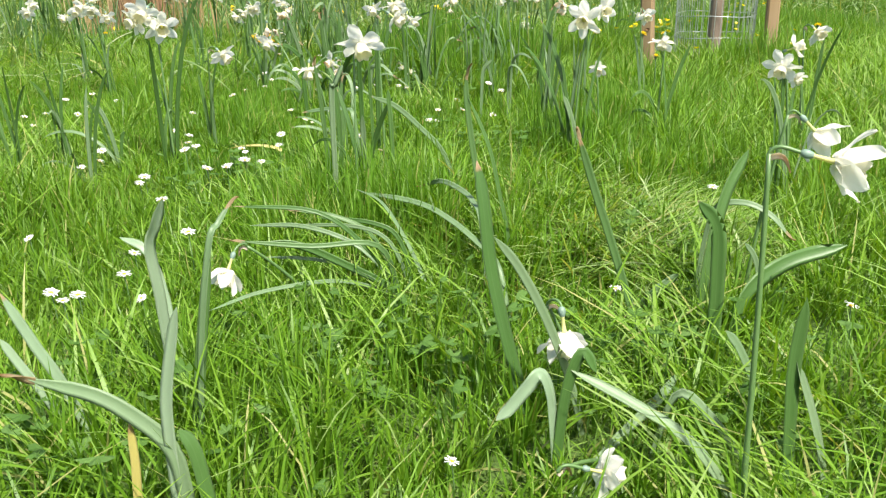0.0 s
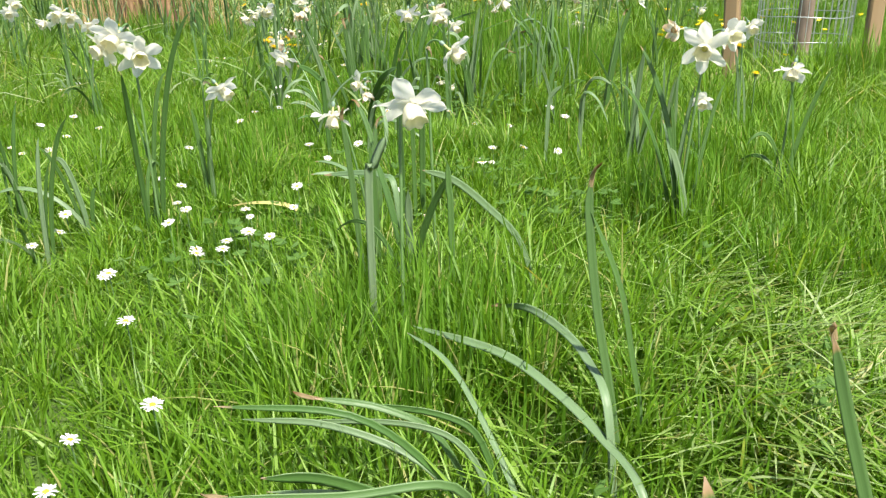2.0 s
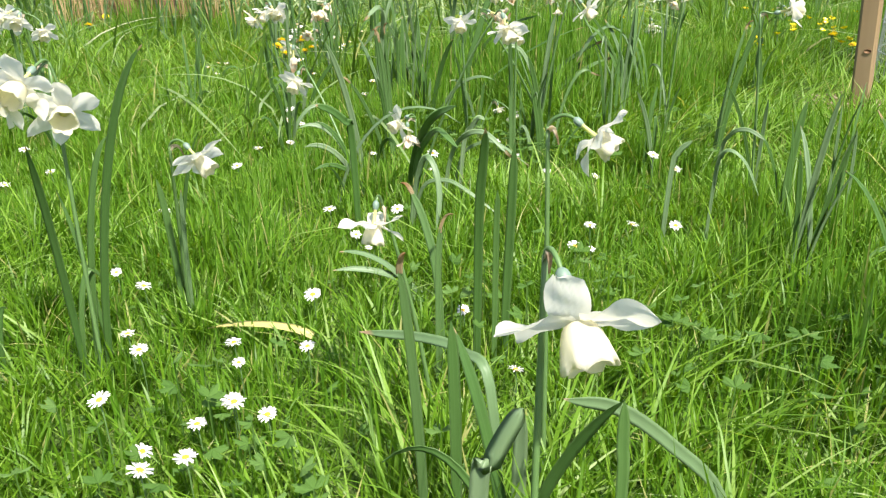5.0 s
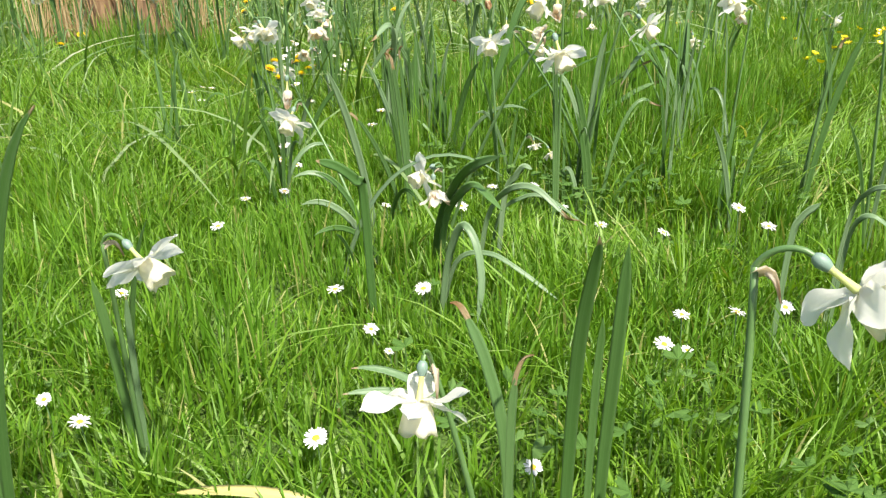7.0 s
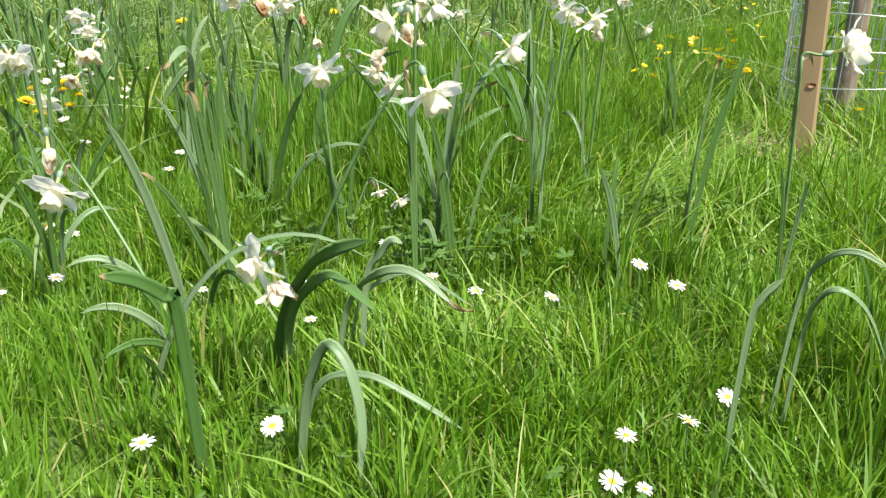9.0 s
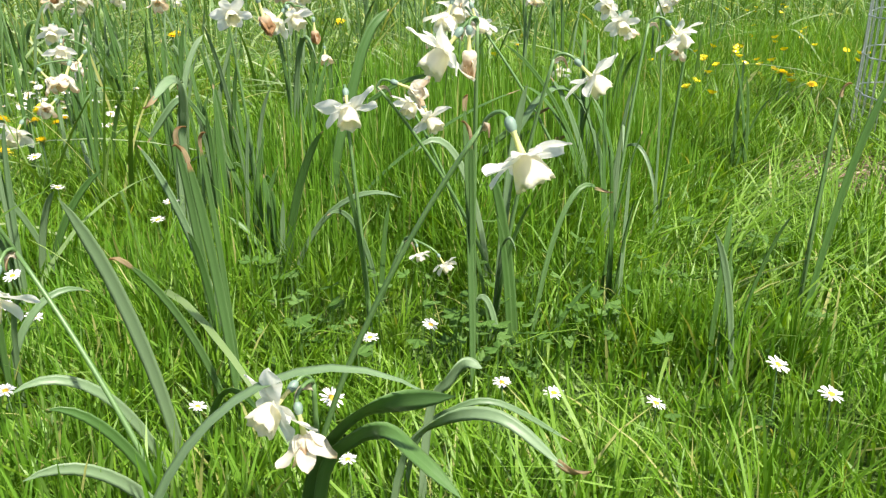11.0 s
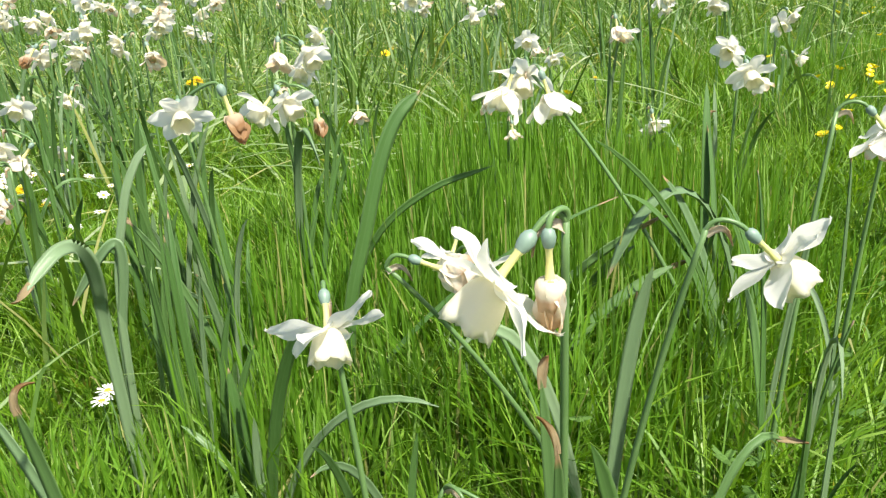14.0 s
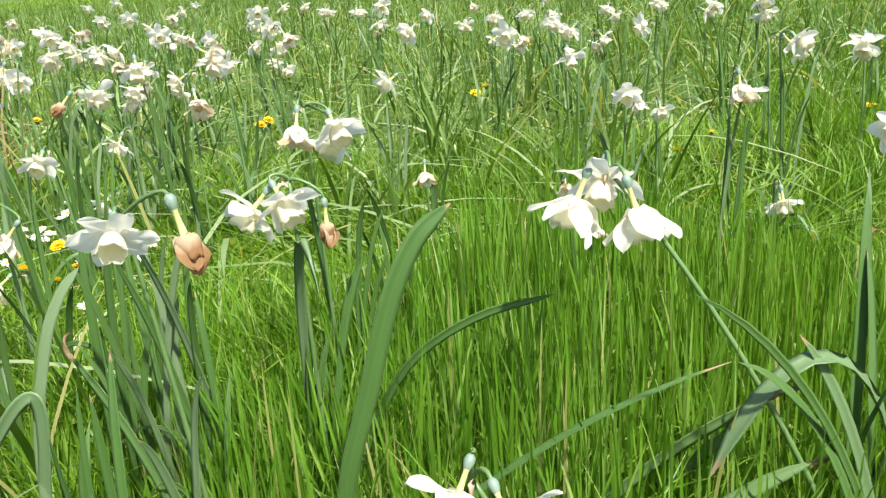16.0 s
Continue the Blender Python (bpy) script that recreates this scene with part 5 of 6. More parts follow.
daffodil(-0.727, 4.734, [(-0.702, 4.729, 0.313, -150, -26.1811, 0.984803, 'fresh'), (-0.704, 4.739, 0.291, -140.385, -45, 1, 'fresh')], spare=5, seed=127)
daffodil(-0.589, 4.838, [(-0.611, 4.811, 0.333, -40, -43.2319, 0.975886, 'swept'), (-0.636, 4.821, 0.319, -25.5072, -45, 1, 'fresh')], spare=4, seed=128)
daffodil(-0.774, 4.784, [(-0.8, 4.751, 0.297, -40, -33.9965, 0.955584, 'faded')], spare=4, seed=129)
daffodil(-0.763, 4.316, [(-0.768, 4.284, 0.343, -150, -44.2413, 1.08435, 'dead')], spare=4, seed=130)
daffodil(-0.749, 4.201, [(-0.772, 4.165, 0.27, -90, -31.9582, 1.05481, 'fresh')], spare=5, seed=131)
daffodil(-0.656, 3.824, [(-0.685, 3.81, 0.275, -90, -48.8003, 0.956473, 'fresh'), (-0.659, 3.82, 0.254, -163.765, -45, 1, 'faded')], spare=3, seed=132)
daffodil(-0.773, 4.579, [(-0.79, 4.543, 0.216, -120, -50.9127, 1.09678, 'fresh')], spare=5, seed=133)
daffodil(-0.798, 4.383, [(-0.772, 4.374, 0.135, -120, -33.2211, 0.95274, 'fresh')], spare=3, seed=134)
daffodil(-0.668, 5.689, [(-0.667, 5.683, 0.229, -120, -46.2776, 1.06076, 'fresh'), (-0.628, 5.693, 0.203, -68.8496, -45, 1, 'fresh')], spare=3, seed=135)
daffodil(-0.225, 4.516, [(-0.22, 4.477, 0.315, -150, -24.8043, 0.994816, 'fresh')], spare=3, seed=136)
daffodil(0.184, 4.744, [(0.172, 4.731, 0.305, -70, -54.3719, 1.08305, 'swept')], spare=4, seed=137)
daffodil(-0.685, 3.276, [(-0.7, 3.26, 0.3, -40, -43.7577, 1.04302, 'fresh'), (-0.699, 3.27, 0.299, -127.829, -45, 1, 'fresh')], spare=5, seed=138)
daffodil(-0.631, 3.685, [(-0.656, 3.68, 0.25, -120, -51.964, 1.09795, 'faded'), (-0.689, 3.69, 0.244, -20.7099, -45, 1, 'faded')], spare=3, seed=139)
daffodil(-0.78, 3.485, [(-0.78, 3.48, 0.267, -120, -54.7216, 1.03551, 'swept'), (-0.813, 3.49, 0.251, -154.748, -45, 1, 'fresh')], spare=4, seed=140)
daffodil(-0.999, 4.426, [(-1.004, 4.42, 0.4, -90, -31.8403, 1.09903, 'swept')], spare=5, seed=141)
daffodil(-1.085, 5.032, [(-1.1, 5, 0.36, -70, -45.7975, 1.03905, 'fresh')], spare=5, seed=142)
daffodil(-0.721, 3.954, [(-0.75, 3.93, 0.15, -120, -20.4799, 0.974353, 'faded')], spare=3, seed=143)
daffodil(0.9, 6.63, [(0.917, 6.61, 0.304, -22.6198, -29.8329, 1.17347, 'fresh')], spare=3, seed=144)
daffodil(-1.67, 5.98, [(-1.665, 5.956, 0.317, -51.0063, -22.2709, 1.23963, 'fresh'), (-1.694, 5.956, 0.317, -122.532, -43.6341, 1.26631, 'swept')], spare=3, seed=145)
daffodil(-1.6, 5.65, [(-1.566, 5.634, 0.295, -114.283, -15.8297, 1.10315, 'fresh')], spare=3, seed=146)
daffodil(-1.51, 4.64, [(-1.471, 4.623, 0.335, -163.383, -46.2195, 1.2298, 'faded'), (-1.533, 4.623, 0.399, -71.2254, -44.2213, 1.05146, 'fresh')], spare=3, seed=147)
daffodil(-0.4, 5.18, spare=4, seed=148)
daffodil(-2.13, 5.75, [(-2.126, 5.73, 0.386, -92.9367, -16.1813, 1.18175, 'fresh'), (-2.103, 5.73, 0.301, -116.773, -59.1189, 1.21525, 'faded')], spare=3, seed=149)
daffodil(-0.17, 5.16, [(-0.194, 5.137, 0.349, -132.638, -26.7022, 1.18524, 'fresh')], spare=3, seed=150)
daffodil(-1.42, 4.72, [(-1.408, 4.7, 0.344, -114.819, -33.1428, 1.29128, 'fresh'), (-1.418, 4.7, 0.318, -31.9726, -51.1384, 1.16779, 'fresh')], spare=3, seed=151)
daffodil(-0.7, 4.58, [(-0.731, 4.56, 0.362, -74.4984, -57.6854, 1.25501, 'fresh')], spare=3, seed=152)
daffodil(-2.88, 5.73, spare=4, seed=153)
daffodil(-1.84, 4.69, [(-1.842, 4.669, 0.383, -136.543, -38.7383, 1.12062, 'fresh'), (-1.809, 4.669, 0.307, -103.285, -59.8806, 1.18234, 'fresh')], spare=3, seed=154)
daffodil(-1.19, 4.58, [(-1.163, 4.557, 0.274, -138.186, -29.5088, 1.09899, 'fresh'), (-1.21, 4.557, 0.389, -22.3433, -15.0636, 1.05265, 'fresh')], spare=3, seed=155)
daffodil(-1.42, 6.63, [(-1.457, 6.608, 0.353, -63.1615, -31.6343, 1.17766, 'swept')], spare=3, seed=156)
daffodil(-2.21, 4.56, [(-2.179, 4.54, 0.395, -87.2611, -36.8853, 1.21625, 'fresh')], spare=3, seed=157)
daffodil(-2.36, 5.45, [(-2.355, 5.431, 0.271, -163.094, -47.7455, 1.21094, 'fresh')], spare=3, seed=158)
daffodil(0.86, 5.46, [(0.868, 5.443, 0.302, -70.0245, -52.3233, 1.17061, 'swept'), (0.868, 5.443, 0.345, -78.7738, -51.2754, 1.28942, 'swept')], spare=3, seed=159)
daffodil(0.82, 5.77, [(0.796, 5.754, 0.291, -16.764, -21.7404, 1.22645, 'swept'), (0.821, 5.754, 0.308, -111.045, -30.1379, 1.1288, 'fresh')], spare=3, seed=160)
daffodil(-1.85, 5.98, spare=4, seed=161)
daffodil(-2.14, 4.73, spare=4, seed=162)
daffodil(-2.61, 4.5, spare=4, seed=163)
daffodil(-0.6, 4.39, [(-0.565, 4.373, 0.318, -66.8554, -42.6105, 1.20814, 'faded')], spare=3, seed=164)
daffodil(-2.25, 4.91, spare=4, seed=165)
daffodil(-2.27, 4.61, [(-2.276, 4.592, 0.366, -80.7651, -16.1317, 1.13579, 'fresh')], spare=3, seed=166)
daffodil(-2.64, 6.25, [(-2.619, 6.231, 0.344, -91.6118, -17.8421, 1.15819, 'fresh')], spare=3, seed=167)
daffodil(-2.34, 5.08, [(-2.318, 5.058, 0.282, -153.929, -54.2849, 1.15945, 'fresh')], spare=3, seed=168)
daffodil(0.27, 5.86, [(0.257, 5.841, 0.372, -26.5096, -27.2274, 1.24954, 'fresh'), (0.302, 5.841, 0.397, -37.0743, -28.0135, 1.15877, 'fresh')], spare=3, seed=169)
daffodil(-1.15, 6.25, [(-1.167, 6.231, 0.314, -164.314, -20.4984, 1.20737, 'fresh'), (-1.14, 6.231, 0.371, -132.975, -36.6917, 1.28094, 'faded')], spare=3, seed=170)
daffodil(0.04, 5.12, [(0.063, 5.103, 0.326, -112.778, -20.2971, 1.23733, 'fresh')], spare=3, seed=171)
daffodil(-1.38, 4.68, [(-1.341, 4.657, 0.389, -14.0025, -38.2111, 1.19993, 'fresh'), (-1.339, 4.657, 0.391, -51.3411, -44.3475, 1.17708, 'fresh')], spare=3, seed=172)
daffodil(-0.74, 5.82, [(-0.727, 5.798, 0.385, -84.2402, -21.9345, 1.16488, 'swept'), (-0.758, 5.798, 0.276, -39.0169, -25.2904, 1.0887, 'fresh')], spare=3, seed=173)
daffodil(-1.13, 6.11, [(-1.114, 6.086, 0.275, -152.222, -26.8556, 1.1107, 'faded')], spare=3, seed=174)
daffodil(-2.89, 5.98, [(-2.915, 5.957, 0.381, -87.8666, -51.4289, 1.28879, 'swept')], spare=3, seed=175)
daffodil(-1.57, 5.24, [(-1.599, 5.222, 0.368, -23.2755, -30.2938, 1.22482, 'swept'), (-1.59, 5.222, 0.282, -32.0619, -44.8054, 1.22764, 'faded')], spare=3, seed=176)
daffodil(0.61, 5.03, spare=4, seed=177)
daffodil(-2.66, 5.75, [(-2.641, 5.732, 0.326, -38.9997, -18.6948, 1.07688, 'fresh'), (-2.694, 5.732, 0.352, -84.7333, -18.3506, 1.168, 'faded')], spare=3, seed=178)
daffodil(-0.95, 5.03, [(-0.975, 5.013, 0.344, -127.23, -28.9697, 1.13302, 'fresh'), (-0.932, 5.013, 0.362, -150.921, -36.8995, 1.097, 'fresh')], spare=3, seed=179)
daffodil(-1.59, 5.69, [(-1.619, 5.669, 0.375, -80.0378, -56.7681, 1.23577, 'fresh'), (-1.631, 5.669, 0.336, -62.104, -30.8806, 1.05178, 'fresh')], spare=3, seed=180)
daffodil(-0.35, 6.07, [(-0.341, 6.048, 0.305, -24.2114, -59.7154, 1.14974, 'swept'), (-0.323, 6.048, 0.366, -73.8231, -27.4586, 1.2878, 'fresh')], spare=3, seed=181)
daffodil(-1.41, 6.14, [(-1.428, 6.124, 0.274, -136.252, -27.2035, 1.1663, 'swept')], spare=3, seed=182)
daffodil(-0.81, 4.96, spare=4, seed=183)
daffodil(-1.42, 5.43, [(-1.432, 5.412, 0.389, -59.5464, -25.9837, 1.25139, 'faded'), (-1.436, 5.412, 0.29, -56.4506, -48.4985, 1.15965, 'swept')], spare=3, seed=184)
daffodil(-1.22, 5.28, spare=4, seed=185)
daffodil(-1.32, 4.6, [(-1.337, 4.577, 0.271, -108.713, -20.0733, 1.21898, 'faded'), (-1.347, 4.577, 0.312, -69.6945, -42.0511, 1.09199, 'faded')], spare=3, seed=186)
daffodil(-1.42, 5.75, [(-1.423, 5.727, 0.36, -164.178, -29.7176, 1.06375, 'swept'), (-1.443, 5.727, 0.377, -164.568, -37.8011, 1.11421, 'fresh')], spare=3, seed=187)
daffodil(-2.31, 4.66, [(-2.289, 4.636, 0.302, -99.8804, -42.0876, 1.05676, 'fresh'), (-2.342, 4.636, 0.323, -129.834, -52.3948, 1.23333, 'faded')], spare=3, seed=188)
daffodil(-1.55, 5.33, [(-1.579, 5.313, 0.351, -87.7853, -25.2662, 1.06571, 'swept')], spare=3, seed=189)
daffodil(-0.53, 4.52, [(-0.556, 4.496, 0.37, -101.011, -47.8399, 1.0917, 'fresh'), (-0.564, 4.496, 0.39, -14.9222, -22.7036, 1.1184, 'faded')], spare=3, seed=190)
daffodil(-0.1, 6.44, spare=4, seed=191)
daffodil(-1.91, 5.55, [(-1.877, 5.534, 0.327, -28.5782, -20.662, 1.1133, 'fresh'), (-1.918, 5.534, 0.278, -72.3123, -40.7693, 1.11627, 'fresh')], spare=3, seed=192)
daffodil(-2.15, 4.82, [(-2.167, 4.803, 0.387, -150.176, -42.4697, 1.2446, 'swept'), (-2.139, 4.803, 0.345, -19.535, -29.6933, 1.16914, 'fresh')], spare=3, seed=193)
daffodil(-1.47, 4.9, [(-1.499, 4.879, 0.359, -74.1738, -27.174, 1.18092, 'fresh'), (-1.481, 4.879, 0.357, -59.2393, -19.1334, 1.14655, 'swept')], spare=3, seed=194)
daffodil(-1.11, 5.22, [(-1.112, 5.195, 0.341, -34.576, -53.6239, 1.10827, 'fresh'), (-1.101, 5.195, 0.399, -19.2149, -41.0334, 1.16215, 'faded')], spare=3, seed=195)
daffodil(-0.94, 5.28, [(-0.905, 5.264, 0.373, -50.1283, -20.047, 1.11394, 'fresh'), (-0.96, 5.264, 0.283, -90.8136, -52.8867, 1.11399, 'swept')], spare=3, seed=196)
daffodil(-1.4, 4.46, [(-1.365, 4.44, 0.28, -88.427, -38.9359, 1.09052, 'fresh'), (-1.381, 4.44, 0.281, -88.6578, -55.0832, 1.28015, 'faded')], spare=3, seed=197)
daffodil(-0.58, 5.28, [(-0.571, 5.256, 0.323, -33.551, -54.0521, 1.18646, 'fresh'), (-0.587, 5.256, 0.374, -56.3511, -22.6871, 1.09158, 'fresh')], spare=3, seed=198)
daffodil(1.21, 4.81, [(1.198, 4.785, 0.341, -120.467, -18.4477, 1.24911, 'swept'), (1.229, 4.785, 0.29, -63.9365, -19.4951, 1.22323, 'fresh')], spare=3, seed=199)
daffodil(-0.99, 4.52, [(-1.025, 4.498, 0.307, -39.4526, -31.8182, 1.20238, 'swept'), (-0.974, 4.498, 0.377, -155.267, -53.8529, 1.08443, 'fresh')], spare=3, seed=200)
daffodil(-1.62, 4.73, spare=4, seed=201)
daffodil(-1.66, 4.95, [(-1.633, 4.928, 0.335, -12.8731, -33.2128, 1.28987, 'fresh'), (-1.7, 4.928, 0.271, -11.2606, -30.0281, 1.24785, 'swept')], spare=3, seed=202)
daffodil(-0.52, 5.02, [(-0.501, 5.004, 0.371, -40.8022, -40.1175, 1.2175, 'faded')], spare=3, seed=203)
daffodil(-1.14, 5.12, [(-1.139, 5.099, 0.344, -87.0691, -29.6573, 1.19493, 'faded'), (-1.131, 5.099, 0.4, -73.078, -37.9447, 1.05789, 'fresh')], spare=3, seed=204)
daffodil(-2.54, 6.9, [(-2.567, 6.875, 0.298, -102.734, -28.2309, 1.19456, 'swept'), (-2.54, 6.875, 0.293, -151.378, -27.5524, 1.21527, 'fresh')], spare=3, seed=205)
daffodil(0.29, 5.78, [(0.267, 5.763, 0.3, -80.2531, -52.6134, 1.24857, 'fresh')], spare=3, seed=206)
daffodil(-1.95, 4.57, [(-1.97, 4.548, 0.372, -79.9245, -23.5394, 1.26718, 'fresh')], spare=3, seed=207)
daffodil(1.07, 5.14, spare=4, seed=208)
daffodil(0.43, 5.32, spare=4, seed=209)
daffodil(-1.35, 4.78, [(-1.35, 4.765, 0.387, -122.475, -43.9966, 1.09814, 'fresh'), (-1.323, 4.765, 0.299, -81.4541, -21.1907, 1.13056, 'fresh')], spare=3, seed=210)
daffodil(-1.57, 6.84, spare=4, seed=211)
daffodil(-1.83, 4.48, [(-1.791, 4.46, 0.277, -69.3801, -38.9214, 1.24375, 'swept'), (-1.824, 4.46, 0.363, -120.467, -25.7471, 1.25622, 'fresh')], spare=3, seed=212)
daffodil(-1.8, 4.75, spare=4, seed=213)
daffodil(-2.57, 4.91, spare=4, seed=214)
daffodil(-1.6, 5.29, [(-1.616, 5.274, 0.373, -116.948, -22.1918, 1.27012, 'faded'), (-1.614, 5.274, 0.325, -15.536, -46.3936, 1.26651, 'fresh')], spare=3, seed=215)
daffodil(-0.9, 3.2, spare=5, tall=0.28, seed=216)
daffodil(-0.35, 3.3, spare=5, tall=0.28, seed=217)
daffodil(-0.5, 3.75, spare=5, tall=0.28, seed=218)
daffodil(-0.2, 3.95, spare=5, tall=0.28, seed=219)
daffodil(0.1, 3.05, spare=5, tall=0.28, seed=220)
daffodil(-0.62, 3, spare=5, tall=0.28, seed=221)
daffodil(-1, 3.6, spare=5, tall=0.28, seed=222)
daffodil(0.62, 3.6, spare=5, tall=0.28, seed=223)
daffodil(-0.08, 3, spare=5, tall=0.28, seed=224)
daffodil(0.18, 2.9, spare=5, tall=0.28, seed=225)
fallen = thing('fallen_leaf', (-0.403, 2.102, 0.02), 'yellowed daffodil leaf lying flat on the lawn', 'leaf')
strap(fallen, Vector((-0.403, 2.102, 0.02)), (-0.403, 2.102, 0.02), (-0.546, 2.113, 0.025), 0.12, 0.014, LEAF_DRY, 0.6)
daisy(-0.946, 4.462, 0.045)
daisy(-0.902, 4.449, 0.045)
daisy(-0.883, 4.434, 0.055)
daisy(-0.936, 4.601, 0.055)
daisy(-0.934, 4.584, 0.045)
daisy(-0.908, 4.546, 0.045)
daisy(-0.820, 4.373, 0.055)
daisy(-0.788, 4.376, 0.055)
daisy(-0.811, 4.313, 0.045)
daisy(-0.998, 4.488, 0.045)
daisy(-0.991, 4.641, 0.055)
daisy(-0.757, 4.444, 0.055)
daisy(-0.688, 4.349, 0.055)
daisy(-0.701, 4.317, 0.045)
daisy(-0.682, 4.199, 0.045)
daisy(-0.958, 4.494, 0.045)
daisy(-1.112, 2.647, 0.045)
daisy(-0.744, 2.508, 0.045)
daisy(-0.491, 2.046, 0.040)
daisy(-0.408, 1.882, 0.045)
daisy(-1.255, 2.793, 0.045)
daisy(-1.083, 3.675, 0.050)
daisy(-0.791, 1.906, 0.050)
daisy(-0.454, 1.907, 0.045)
daisy(-0.513, 1.504, 0.071)
daisy(-0.596, 1.655, 0.075)
daisy(0.517, 1.515, 0.072)
daisy(0.261, 1.126, 0.036)
daisy(-0.4, 1.286, 0.08)
daisy(-0.566, 1.841, 0.087)
daisy(-0.498, 1.761, 0.063)
daisy(-0.667, 2.205, 0.041)
daisy(-0.463, 1.786, 0.06)
daisy(0.161, 2.518, 0.019)
daisy(0.162, 2.76, 0.076)
daisy(0.058, 2.81, 0.015)
daisy(-0.11, 2.821, 0.057)
daisy(-0.147, 3.008, 0.035)
daisy(-0.038, 2.861, 0.01)
daisy(-0.226, 2.97, 0.046)
daisy(-0.45, 2.52, 0.045)
daisy(-0.329, 2.525, 0.044)
daisy(-0.389, 2.417, 0.038)
daisy(-0.415, 1.094, 0.048, 0.8)
daisy(-0.47, 1.18, 0.051)
daisy(-0.511, 1.109, 0.048)
daisy(-0.528, 1.097, 0.045, 0.8)
daisy(-0.543, 1.098, 0.057)
daisy(-0.482, 1.26, 0.055)
daisy(-0.705, 1.373, 0.045, 0.8)
daisy(-0.512, 1.801, 0.055)
daisy(-0.615, 2.025, 0.062, 0.8)
daisy(-0.586, 1.987, 0.061)
daisy(-0.797, 1.822, 0.056)
daisy(-0.819, 1.995, 0.052)
daisy(-1.137, 2.323, 0.052)
daisy(-1.21, 2.425, 0.059)
daisy(0.019, 0.7, 0.04, 0.6)
daisy(0.542, 1.005, 0.058, 0.8)
daisy(-1.233, 2.764, 0.05, 0.8)
daisy(-1.403, 3.385, 0.055, 0.8)
daisy(-1.051, 2.713, 0.051)
daisy(-1.43, 3.308, 0.048, 0.8)
daisy(-1.2, 2.891, 0.045)
daisy(-1.116, 2.425, 0.059, 0.8)
daisy(-1.194, 2.522, 0.049, 0.8)
daisy(-1.073, 2.469, 0.055)
daisy(-0.469, 1.991, 0.044, 0.8)
daisy(-0.45, 1.903, 0.046)
daisy(-0.478, 1.862, 0.045)
daisy(-0.719, 2.237, 0.048, 0.8)
daisy(-0.414, 2.172, 0.046)
daisy(-0.625, 1.698, 0.051)
daisy(-0.39, 2.014, 0.054)
daisy(-0.204, 2.127, 0.048, 0.8)
daisy(-0.029, 2.39, 0.032)
daisy(-0.002, 2.424, 0.055)
daisy(-0.14, 1.984, 0.044, 0.8)
daisy(-0.006, 2.371, 0.035, 0.8)
daisy(-0.674, 3.24, 0.055)
daisy(-1.02, 3.758, 0.047, 0.8)
daisy(-0.669, 3.165, 0.045)
daisy(-0.622, 3.116, 0.048)
daisy(-0.607, 2.926, 0.054)
daisy(-0.674, 2.903, 0.047)
# this daisy stands in for a greyish dandelion seed head
daisy(-0.674, 2.734, 0.058)
daisy(-0.36, 2.358, 0.04, 0.5)
daisy(0.2, 2.723, 0.058)
daisy(-0.278, 2.731, 0.054, 0.8)
daisy(-1.086, 3.877, 0.046)
daisy(-1.06, 3.901, 0.056)
daisy(-1.027, 3.884, 0.057, 0.8)
daisy(0.07, 2.44, 0.051)
daisy(-0.283, 2.831, 0.057)
daisy(-0.414, 2.859, 0.049, 0.8)
daisy(-0.506, 3.441, 0.051)
daisy(-0.667, 4.57, 0.062, 0.8)
daisy(-0.944, 4.486, 0.05)
daisy(-0.821, 4.491, 0.06)
daisy(-0.543, 4.464, 0.052)
daisy(-0.897, 4.361, 0.097)
daisy(-0.886, 4.426, 0.099)
daisy(-0.743, 3.72, 0.096)
daisy(-0.666, 3.521, 0.093)
daisy(-0.474, 3.372, 0.101)
daisy(-0.802, 4.336, 0.1)
daisy(-0.943, 4.384, 0.093)
daisy(-0.928, 4.564, 0.091)
daisy(-0.772, 4.317, 0.096)
daisy(-0.89, 4.321, 0.096, 0.8)
daisy(-0.899, 4.483, 0.092)
daisy(-0.867, 4.166, 0.101)
daisy(-0.661, 3.975, 0.091)
yellow(-0.85, 3.945, 0.12, 'dandelion', 1)
yellow(-0.873, 4.366, 0.06, 'dandelion', 1)
yellow(-1.089, 4.54, 0.2, 'dandelion', 0.9)
yellow(-0.581, 5.045, 0.15, 'dandelion', 1)
yellow(0.032, 5.685, 0.1, 'dandelion', 1)
yellow(0.482, 4.69, 0.12, 'dandelion', 0.6)
yellow(0.979, 4.953, 0.1, 'dandelion', 0.6)
yellow(0.254, 6.341, 0.15, 'dandelion', 0.8)
yellow(-0.799, 4.264, 0.05, 'dandelion', 0.8)
yellow(-1.231, 5.122, 0.18, 'dandelion', 0.9)
yellow(0.966, 4.959, 0.1, 'dandelion', 0.6)
yellow(-0.022, 5.257, 0.15, 'dandelion', 0.9)
yellow(-0.593, 5.004, 0.15, 'dandelion', 0.9)
yellow(-0.797, 4.173, 0.06, 'dandelion', 0.8)
yellow(0.991, 4.034, 0.12, 'dandelion', 0.9)
yellow(-0.009, 5.437, 0.12, 'dandelion', 1)
yellow(-0.592, 4.989, 0.15, 'dandelion', 0.9)
yellow(-0.82, 4.126, 0.1, 'dandelion', 0.9)
yellow(-1.753, 4.488, 0.1, 'dandelion', 1)
yellow(-0.765, 3.619, 0.13, 'dandelion', 1.1)
yellow(-0.73, 3.738, 0.12, 'dandelion', 0.9)
yellow(1.035, 3.964, 0.1, 'dandelion', 0.8)
yellow(1.567, 3.563, 0.16, 'dandelion', 1)
